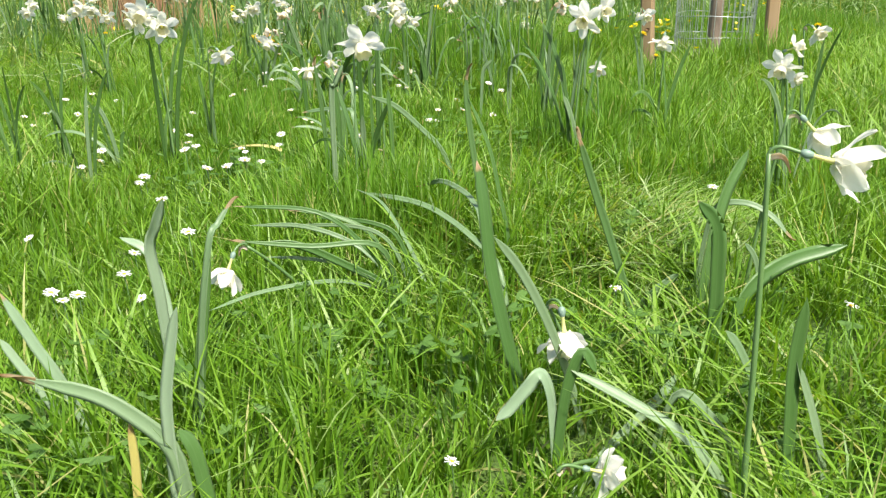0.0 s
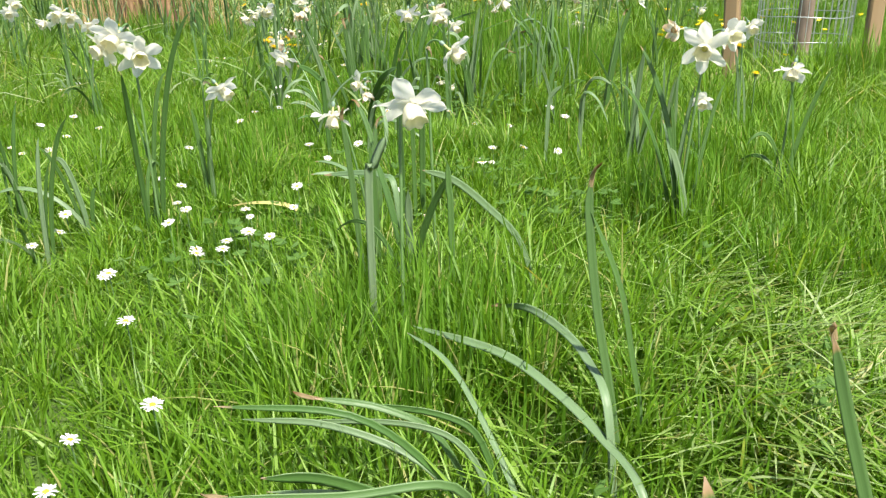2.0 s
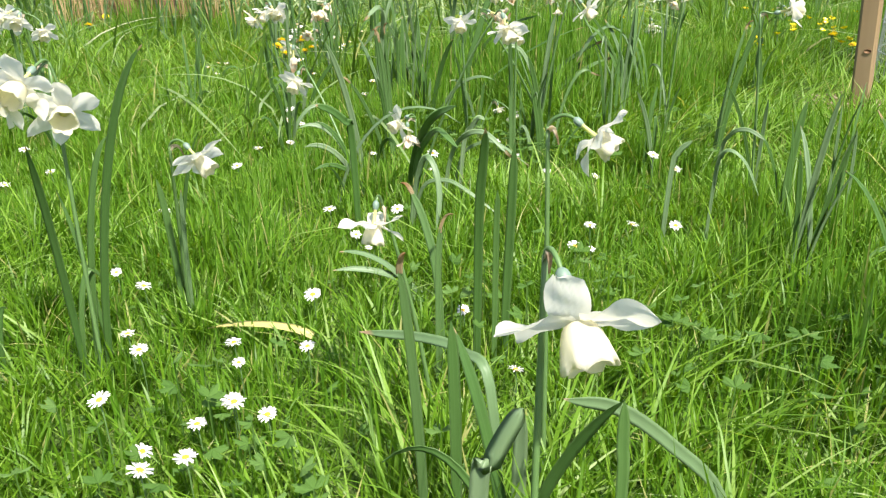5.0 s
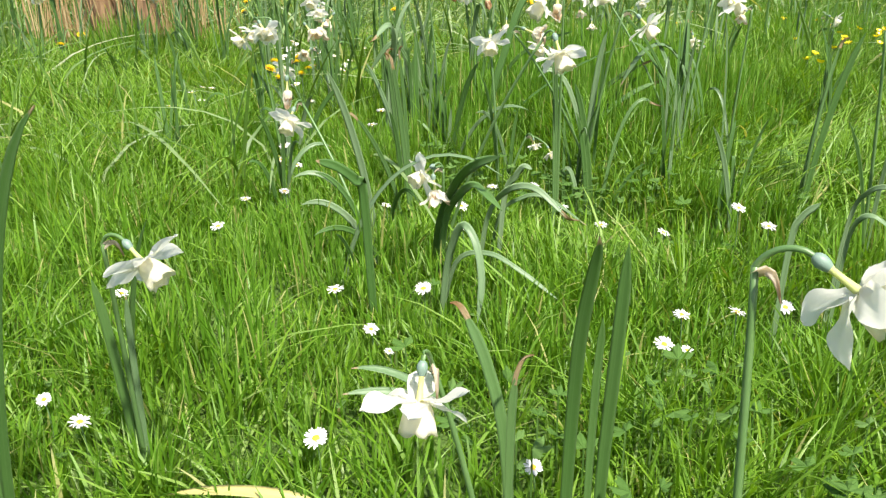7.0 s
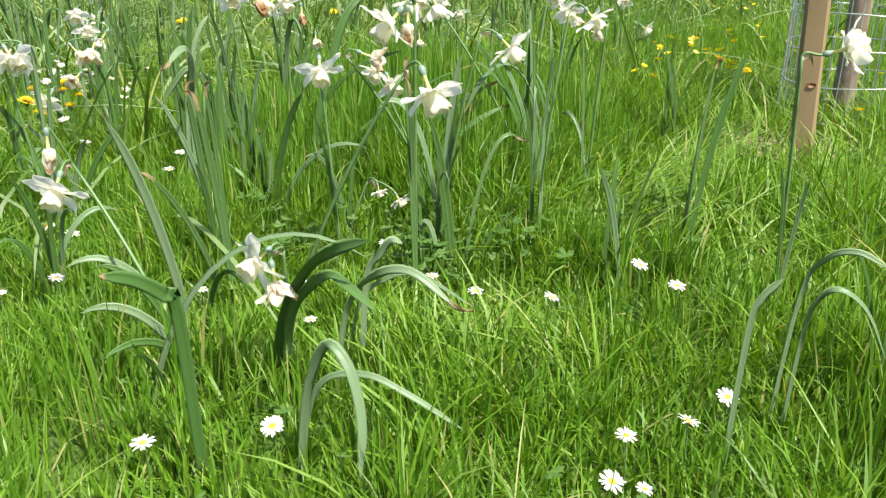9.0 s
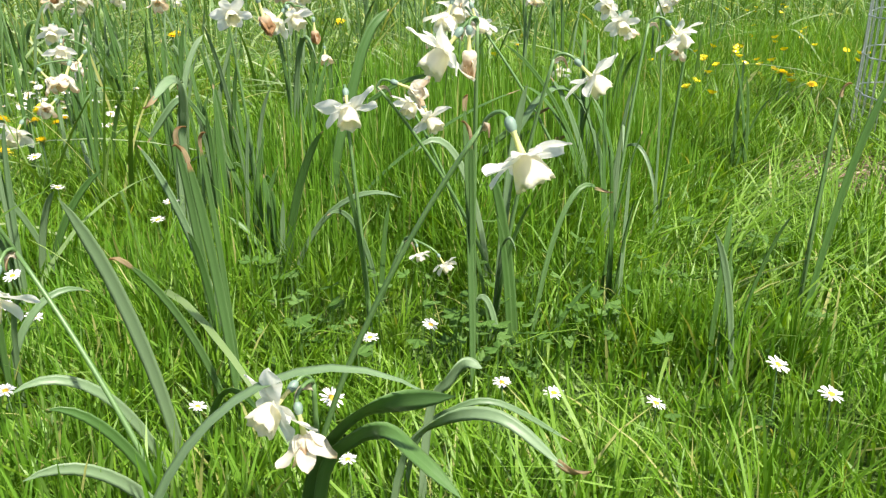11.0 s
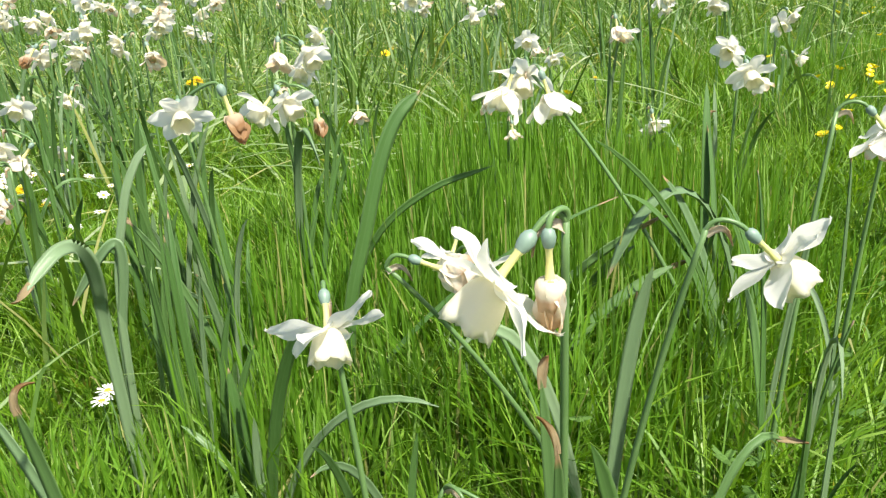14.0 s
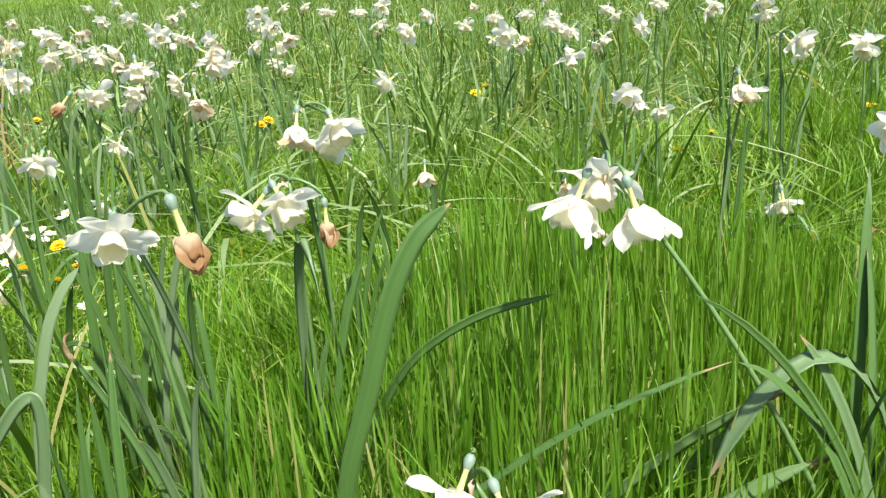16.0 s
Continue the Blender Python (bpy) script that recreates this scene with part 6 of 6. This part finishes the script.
yellow(-1.802, 4.76, 0.1, 'dandelion', 1)
yellow(-0.808, 3.704, 0.14, 'dandelion', 1.1)
yellow(-0.771, 3.874, 0.13, 'dandelion', 0.8)
yellow(0.745, 4.026, 0.111, 'buttercup', 1.01)
yellow(1.155, 4.533, 0.104, 'buttercup', 0.96)
yellow(1.101, 4.302, 0.094, 'buttercup', 1.08)
yellow(1.108, 4.173, 0.085, 'buttercup', 1.05)
yellow(1.403, 4.7, 0.109, 'buttercup', 1.15)
yellow(1.391, 4.821, 0.098, 'buttercup', 1.03)
yellow(1.624, 4.849, 0.115, 'buttercup', 1.09)
yellow(1.44, 4.315, 0.11, 'buttercup', 1.01)
yellow(1.025, 4.486, 0.083, 'buttercup', 1.1)
yellow(1.945, 5.704, 0.081, 'buttercup', 1.06)
yellow(2.188, 5.851, 0.089, 'buttercup', 1.09)
yellow(1.771, 5.653, 0.102, 'buttercup', 1)
yellow(2.099, 5.362, 0.096, 'buttercup', 0.94)
yellow(1.322, 4.173, 0.115, 'buttercup', 1.02)
yellow(1.399, 4.477, 0.114, 'buttercup', 0.89)
yellow(0.874, 4.54, 0.079, 'buttercup', 0.9)
yellow(0.74, 4.058, 0.09, 'buttercup', 1.15)
yellow(1.416, 4.856, 0.083, 'buttercup', 1.01)
yellow(1.777, 5.494, 0.11, 'buttercup', 0.94)
yellow(2.147, 5.756, 0.089, 'buttercup', 0.91)
yellow(1.615, 4.853, 0.08, 'buttercup', 1.02)
yellow(1.96, 5.709, 0.099, 'buttercup', 0.91)
yellow(1.121, 4.352, 0.099, 'buttercup', 1)
yellow(1.06, 4.852, 0.104, 'buttercup', 0.92)
yellow(1.105, 4.163, 0.086, 'buttercup', 1.11)
yellow(1.141, 4.308, 0.103, 'buttercup', 1.08)
yellow(1.161, 4.539, 0.091, 'buttercup', 1.02)
yellow(1.016, 4.476, 0.092, 'buttercup', 1.05)
yellow(1.418, 4.353, 0.113, 'buttercup', 1)
yellow(1.615, 4.832, 0.095, 'buttercup', 1.06)
yellow(1.396, 4.686, 0.096, 'buttercup', 0.96)
yellow(2.41, 5.923, 0.079, 'buttercup', 1.1)
yellow(0.96, 4.305, 0.097, 'buttercup', 1.1)
yellow(1.089, 4.763, 0.091, 'buttercup', 1.12)
yellow(1.043, 4.148, 0.108, 'buttercup', 0.92)
yellow(1.529, 5.036, 0.107, 'buttercup', 0.86)
yellow(1.3, 4.488, 0.102, 'buttercup', 1.08)
yellow(1.9, 5.43, 0.105, 'buttercup', 0.94)
yellow(1.659, 4.93, 0.091, 'buttercup', 0.9)
yellow(1.215, 3.795, 0.111, 'buttercup', 1.03)
yellow(1.078, 4.379, 0.107, 'buttercup', 1)
yellow(1.028, 4.045, 0.094, 'buttercup', 1.13)
yellow(0.702, 3.868, 0.113, 'buttercup', 1.07)
yellow(1.121, 4.612, 0.102, 'buttercup', 1.12)
yellow(1.08, 4.35, 0.09, 'buttercup', 0.95)
yellow(0.851, 4.152, 0.107, 'buttercup', 1.05)
yellow(1.197, 4.577, 0.106, 'buttercup', 1.06)
yellow(1.044, 4.581, 0.093, 'buttercup', 0.89)
yellow(0.381, 4.601, 0.107, 'buttercup', 1.11)
yellow(1.655, 4.012, 0.098, 'buttercup', 0.95)
yellow(1.369, 3.964, 0.109, 'buttercup', 0.91)
yellow(1.053, 3.5, 0.085, 'buttercup', 1.02)
yellow(1.514, 4.38, 0.096, 'buttercup', 1.08)
yellow(1.468, 3.966, 0.079, 'buttercup', 1.13)
yellow(1.814, 4.643, 0.088, 'buttercup', 1)
yellow(1.485, 3.612, 0.079, 'buttercup', 0.96)
yellow(1.213, 4.609, 0.097, 'buttercup', 1.13)
yellow(0.675, 2.833, 0.216, 'dandelion', 0.9)
yellow(0.714, 2.798, 0.147, 'dandelion', 0.85)
daffodil(-0.4, 3.06, leaves=[(-0.421, 3.043, 0.278, 0, 0.011, 'b'), (-0.47, 3.1, 0.26, 0.05, 0.01, 'p')], spare=1, tall=0.2, seed=406)
daffodil(-0.385, 2.93, leaves=[(-0.4, 2.916, 0.291, 0, 0.011, 'b'), (-0.386, 2.908, 0.307, 0.02, 0.007, 'b'), (-0.461, 2.872, 0.204, 0, 0.009, 'b')], spare=0, seed=407)
daffodil(-0.02, 2.98, leaves=[(0.068, 3.02, 0.19, 0.4, 0.008, 'b')], spare=1, tall=0.12, seed=408)
daffodil(-0.653, 3.343, leaves=[(-0.558, 3.343, 0.168, 0.05, 0.012, ''), (-0.615, 3.293, 0.156, 0.1, 0.011, 'p'), (-0.564, 3.243, -0.033, 0.1, 0.011, 'b')], spare=1, tall=0.25, seed=409)
daffodil(-0.115, 2.93, leaves=[(-0.126, 2.92, 0.325, 0, 0.009, 'b'), (-0.124, 2.9, 0.299, 0, 0.008, 'b')], spare=0, seed=410)
daffodil(-0.467, 3.602, spare=7, tall=0.34, seed=411)
daffodil(-0.417, 3.596, spare=7, tall=0.34, seed=412)
daffodil(-0.374, 3.592, spare=7, tall=0.34, seed=413)
daffodil(-0.075, 3.44, leaves=[(0.132, 3.44, 0.192, 0, 0.014, 'b')], spare=1, tall=0.12, seed=414)
daffodil(0.008, 3.46, leaves=[(0.13, 3.46, 0.16, 0.02, 0.014, '')], spare=1, tall=0.12, seed=415)
daffodil(-0.028, 3.4, leaves=[(0.155, 3.4, 0.156, 0.04, 0.015, 'b')], spare=1, tall=0.12, seed=416)
daffodil(-0.232, 3.42, leaves=[(0.092, 3.42, 0.237, 0.03, 0.007, '')], bent=[(0.0165, '', (-0.233, 3.414, -0.021), (-0.217, 3.42, 0.133), (-0.191, 3.43, 0.223), (-0.167, 3.44, 0.299), (-0.144, 3.45, 0.343), (-0.116, 3.46, 0.367))], spare=0, seed=418)
daffodil(0.262, 3.43, leaves=[(0.071, 3.4, 0.144, 0.95, 0.018, 'w')], spare=1, tall=0.12, seed=420)

daffodil(-0.312, 0.899, bent=[(0.0135, 'y', (-0.315, 0.904, -0.017), (-0.314, 0.9, 0.072), (-0.313, 0.894, 0.14), (-0.314, 0.888, 0.198), (-0.301, 0.882, 0.229), (-0.287, 0.876, 0.26)), (0.011, 'y', (-0.31, 0.894, -0.017), (-0.311, 0.9, 0.08), (-0.312, 0.91, 0.119), (-0.329, 0.92, 0.181), (-0.363, 0.93, 0.197))], spare=0, seed=501)
daffodil(-0.218, 0.62, bent=[(0.011, 'y', (-0.22, 0.62, -0.015), (-0.218, 0.62, 0.127), (-0.214, 0.62, 0.17), (-0.205, 0.62, 0.211), (-0.197, 0.62, 0.244)), (0.014, 'q', (-0.208, 0.62, -0.014), (-0.212, 0.62, 0.082), (-0.219, 0.62, 0.116), (-0.24, 0.62, 0.141), (-0.274, 0.62, 0.166), (-0.327, 0.62, 0.182)), (0.013, '', (-0.188, 0.62, -0.014), (-0.192, 0.62, 0.052), (-0.199, 0.62, 0.11), (-0.209, 0.62, 0.132)), (0.008, 'd', (-0.256, 0.62, -0.016), (-0.254, 0.62, 0.059), (-0.251, 0.62, 0.1), (-0.25, 0.62, 0.141))], spare=0, seed=502)
daffodil(-0.257, 0.795, bent=[(0.012, '', (-0.26, 0.798, -0.016), (-0.257, 0.8, 0.019), (-0.243, 0.81, 0.123), (-0.226, 0.82, 0.227)), (0.007, 'q', (-0.253, 0.792, -0.015), (-0.242, 0.8, 0.115), (-0.224, 0.813, 0.228), (-0.216, 0.826, 0.246), (-0.206, 0.839, 0.262))], spare=0, seed=503)
daffodil(-0.397, 0.83, bent=[(0.012, 'y', (-0.385, 0.83, -0.019), (-0.411, 0.83, 0.061), (-0.433, 0.83, 0.11), (-0.458, 0.83, 0.171)), (0.01, 'y', (-0.41, 0.83, -0.02), (-0.426, 0.83, 0.032), (-0.456, 0.83, 0.09), (-0.469, 0.83, 0.117))], spare=0, seed=504)
daffodil(-0.032, 1.168, bent=[(0.0072, '', (-0.033, 1.161, -0.023), (-0.048, 1.16, 0.016), (-0.099, 1.157, 0.095), (-0.168, 1.153, 0.153), (-0.286, 1.15, 0.165)), (0.0072, 'p', (-0.031, 1.155, -0.023), (-0.052, 1.16, 0.02), (-0.109, 1.173, 0.089), (-0.192, 1.187, 0.12), (-0.279, 1.2, 0.119)), (0.00792, 'b', (-0.042, 1.13, -0.022), (-0.053, 1.12, 0.038), (-0.077, 1.097, 0.12), (-0.166, 1.073, 0.13), (-0.255, 1.05, 0.147)), (0.01152, '', (-0.017, 1.148, -0.023), (-0.059, 1.14, 0.034), (-0.129, 1.127, 0.082), (-0.189, 1.113, 0.117), (-0.237, 1.1, 0.127)), (0.00576, 'p', (-0.035, 1.196, -0.023), (-0.069, 1.16, 0.021), (-0.134, 1.091, 0.071), (-0.221, 1.022, 0.087), (-0.277, 0.953, 0.091)), (0.0072, 'b', (-0.044, 1.2, -0.023), (-0.09, 1.2, 0.092), (-0.143, 1.2, 0.129), (-0.21, 1.2, 0.142)), (0.00648, 'p', (-0.028, 1.178, -0.023), (-0.036, 1.18, 0.012), (-0.067, 1.187, 0.092), (-0.126, 1.193, 0.118), (-0.246, 1.2, 0.116)), (0.0072, '', (-0.028, 1.2, -0.022), (-0.052, 1.207, 0.085), (-0.094, 1.213, 0.115), (-0.18, 1.22, 0.123)), (0.00576, 'p', (-0.031, 1.144, -0.023), (-0.059, 1.14, 0.029), (-0.106, 1.133, 0.069), (-0.169, 1.127, 0.09), (-0.24, 1.12, 0.098))], spare=0, seed=505)
daffodil(0.11, 1.24, bent=[(0.011, 'p', (0.108, 1.133, -0.019), (0.094, 1.17, 0.055), (0.07, 1.232, 0.068), (0.027, 1.295, 0.088), (-0.03, 1.358, 0.101), (-0.13, 1.42, 0.104)), (0.01, 'b', (0.098, 1.285, -0.018), (0.083, 1.285, 0.083), (0.064, 1.285, 0.186), (0.052, 1.285, 0.284), (0.052, 1.285, 0.322)), (0.009, '', (0.123, 1.303, -0.017), (0.116, 1.3, 0.067), (0.104, 1.295, 0.127), (0.086, 1.29, 0.211), (0.054, 1.285, 0.291))], spare=0, seed=506)
daffodil(0.038, 1.191, bent=[(0.01, 'q', (0.08, 1.213, -0.019), (0.073, 1.25, 0.098), (0.062, 1.312, 0.114), (0.045, 1.375, 0.116), (0.011, 1.438, 0.116), (-0.023, 1.5, 0.092)), (0.008, 'p', (-0.003, 1.168, -0.022), (-0.022, 1.2, 0.035), (-0.053, 1.253, 0.084), (-0.088, 1.307, 0.119), (-0.133, 1.36, 0.127))], spare=0, seed=507)
daffodil(-0.075, 1.605, bent=[(0.011, 'p', (0.046, 1.714, -0.016), (0.016, 1.7, 0.098), (-0.034, 1.677, 0.164), (-0.082, 1.653, 0.213), (-0.124, 1.63, 0.235)), (0.009, '', (-0.085, 1.6, -0.021), (-0.086, 1.6, 0.182), (-0.088, 1.6, 0.219), (-0.089, 1.6, 0.254)), (0.011, 'p', (-0.187, 1.5, -0.026), (-0.183, 1.5, 0.252), (-0.176, 1.5, 0.279), (-0.167, 1.5, 0.301), (-0.16, 1.5, 0.314))], spare=0, seed=508)
daffodil(-0.18, 1.725, bent=[(0.01, 'p', (-0.159, 1.73, -0.022), (-0.173, 1.75, 0.166), (-0.197, 1.784, 0.182), (-0.234, 1.817, 0.178), (-0.3, 1.851, 0.165)), (0.011, '', (-0.201, 1.72, -0.023), (-0.202, 1.72, 0.129), (-0.203, 1.72, 0.189), (-0.205, 1.72, 0.247))], spare=0, seed=509)
daffodil(0.167, 0.83, bent=[(0.0165, '', (0.105, 0.837, -0.018), (0.099, 0.84, 0.027), (0.079, 0.85, 0.111), (0.065, 0.86, 0.181), (0.058, 0.87, 0.249), (0.052, 0.88, 0.293)), (0.0115, 'p', (0.167, 0.83, -0.018), (0.153, 0.82, 0.048), (0.122, 0.797, 0.138), (0.09, 0.775, 0.208), (0.063, 0.752, 0.252))], spare=0, seed=511)
daffodil(0.281, 1.1, bent=[(0.012, 'b', (0.281, 1.071, -0.014), (0.275, 1.07, 0.019), (0.241, 1.064, 0.122), (0.21, 1.059, 0.211), (0.187, 1.053, 0.281)), (0.013, 'p', (0.281, 1.13, -0.012), (0.32, 1.13, 0.03), (0.353, 1.13, 0.057))], spare=0, seed=512)
daffodil(0.384, 1.014, bent=[(0.021, '', (0.385, 1.0, -0.011), (0.405, 1.01, 0.072), (0.456, 1.02, 0.114), (0.538, 1.03, 0.133)), (0.019, '', (0.351, 0.96, -0.013), (0.35, 0.96, 0.052), (0.348, 0.96, 0.129), (0.342, 0.96, 0.187), (0.317, 0.96, 0.219)), (0.009, 'q', (0.385, 1.158, -0.008), (0.39, 1.15, 0.096), (0.399, 1.136, 0.154), (0.435, 1.122, 0.164), (0.467, 1.109, 0.149), (0.488, 1.095, 0.125)), (0.008, 'p', (0.441, 1.05, -0.008), (0.436, 1.05, 0.075), (0.427, 1.05, 0.111), (0.412, 1.05, 0.132)), (0.017, '', (0.363, 1.068, -0.01), (0.376, 1.08, 0.105), (0.398, 1.1, 0.187), (0.43, 1.12, 0.241)), (0.012, 'p', (0.379, 0.85, -0.015), (0.37, 0.85, 0.019), (0.344, 0.85, 0.077), (0.326, 0.85, 0.102))], spare=0, seed=513)
daffodil(0.364, 0.69, bent=[(0.0145, '', (0.343, 0.69, -0.017), (0.336, 0.69, 0.077), (0.332, 0.69, 0.148), (0.336, 0.69, 0.211)), (0.0125, 'p', (0.385, 0.69, -0.017), (0.363, 0.69, 0.07), (0.335, 0.69, 0.148))], spare=0, seed=514)
daffodil(0.181, 0.722, bent=[(0.012, 'p', (0.301, 0.68, -0.017), (0.253, 0.7, 0.053), (0.201, 0.72, 0.086), (0.138, 0.74, 0.116)), (0.011, 'p', (0.13, 0.7, -0.016), (0.183, 0.75, 0.021), (0.24, 0.8, 0.043), (0.278, 0.85, 0.05)), (0.01, 'p', (0.221, 0.75, -0.017), (0.245, 0.75, 0.08), (0.285, 0.75, 0.052), (0.321, 0.75, -0.002)), (0.014, 'y', (0.127, 0.74, -0.017), (0.12, 0.737, 0.065), (0.115, 0.733, 0.099), (0.106, 0.73, 0.117), (0.093, 0.727, 0.104), (0.077, 0.723, 0.085), (0.063, 0.72, 0.073)), (0.012, '', (0.124, 0.74, -0.017), (0.133, 0.74, 0.088), (0.148, 0.74, 0.135), (0.163, 0.74, 0.113))], spare=0, seed=515)
daffodil(-0.461, 3.381, bent=[(0.011, 'p', (-0.471, 3.421, -0.025), (-0.462, 3.42, 0.129), (-0.447, 3.418, 0.205), (-0.443, 3.417, 0.235), (-0.447, 3.415, 0.248), (-0.46, 3.413, 0.24), (-0.481, 3.412, 0.214), (-0.501, 3.41, 0.186)), (0.009, 'p', (-0.468, 3.414, -0.025), (-0.456, 3.42, 0.18), (-0.436, 3.43, 0.277), (-0.42, 3.44, 0.318), (-0.404, 3.45, 0.339)), (0.013, 'q', (-0.443, 3.308, -0.026), (-0.439, 3.3, 0.2), (-0.433, 3.286, 0.245), (-0.429, 3.271, 0.275), (-0.429, 3.257, 0.295), (-0.432, 3.243, 0.307), (-0.44, 3.229, 0.309), (-0.45, 3.214, 0.301), (-0.458, 3.2, 0.291))], spare=0, seed=518)
daffodil(-0.167, 2.064, bent=[(0.0115, '', (-0.186, 2.04, -0.018), (-0.185, 2.03, 0.14), (-0.184, 2.013, 0.238), (-0.18, 1.997, 0.298), (-0.178, 1.98, 0.334)), (0.0115, '', (-0.151, 2.086, -0.017), (-0.149, 2.08, 0.099), (-0.146, 2.07, 0.206), (-0.144, 2.06, 0.299)), (0.009, '', (-0.164, 2.066, -0.017), (-0.164, 2.06, 0.116), (-0.164, 2.05, 0.196), (-0.163, 2.04, 0.247))], spare=0, seed=530)
daffodil(-0.23, 2.032, bent=[(0.01, 'b', (-0.226, 2.044, -0.018), (-0.234, 2.05, 0.13), (-0.248, 2.06, 0.196), (-0.265, 2.07, 0.237)), (0.008, 'b', (-0.233, 2.02, -0.018), (-0.231, 2.02, 0.154), (-0.228, 2.02, 0.208))], spare=0, seed=531)
daffodil(-0.294, 2.658, bent=[(0.0155, '', (-0.326, 2.696, -0.021), (-0.312, 2.67, 0.088), (-0.289, 2.627, 0.16), (-0.262, 2.583, 0.202), (-0.225, 2.54, 0.228)), (0.0125, '', (-0.316, 2.679, -0.021), (-0.303, 2.66, 0.096), (-0.281, 2.629, 0.146), (-0.261, 2.598, 0.17), (-0.245, 2.566, 0.169), (-0.222, 2.535, 0.155)), (0.0105, 'q', (-0.257, 2.676, -0.024), (-0.241, 2.66, 0.097), (-0.215, 2.633, 0.149), (-0.176, 2.607, 0.163), (-0.135, 2.58, 0.132)), (0.006, 'p', (-0.241, 2.704, -0.026), (-0.222, 2.7, 0.085), (-0.19, 2.693, 0.118), (-0.152, 2.687, 0.122), (-0.088, 2.68, 0.078)), (0.01, 'p', (-0.225, 2.684, -0.026), (-0.215, 2.68, 0.122), (-0.199, 2.673, 0.159), (-0.187, 2.667, 0.176), (-0.175, 2.66, 0.174)), (0.013, '', (-0.397, 2.51, -0.014), (-0.401, 2.5, 0.188), (-0.407, 2.483, 0.214), (-0.427, 2.467, 0.237), (-0.449, 2.45, 0.25))], spare=0, seed=532)
daffodil(0.179, 2.479, bent=[(0.007, 'p', (0.203, 2.477, -0.037), (0.204, 2.47, 0.117), (0.206, 2.458, 0.164), (0.219, 2.445, 0.177), (0.241, 2.432, 0.158), (0.263, 2.42, 0.11)), (0.007, 'p', (0.211, 2.51, -0.037), (0.216, 2.5, 0.146), (0.225, 2.483, 0.194), (0.246, 2.467, 0.206), (0.272, 2.45, 0.193)), (0.01, 'w', (0.122, 2.45, -0.036), (0.127, 2.45, 0.137), (0.136, 2.45, 0.174), (0.157, 2.45, 0.193))], spare=0, seed=533)
daffodil(-0.307, 2.522, bent=[(0.0105, 'p', (-0.306, 2.512, -0.018), (-0.295, 2.5, 0.09), (-0.276, 2.48, 0.154), (-0.258, 2.46, 0.141), (-0.25, 2.44, 0.098), (-0.255, 2.42, 0.047)), (0.007, 'p', (-0.309, 2.532, -0.019), (-0.284, 2.52, 0.086), (-0.242, 2.5, 0.108), (-0.203, 2.48, 0.094), (-0.152, 2.46, 0.06))], spare=0, seed=534)

# ---- grass, once the flowers are known ----
grow_grass()
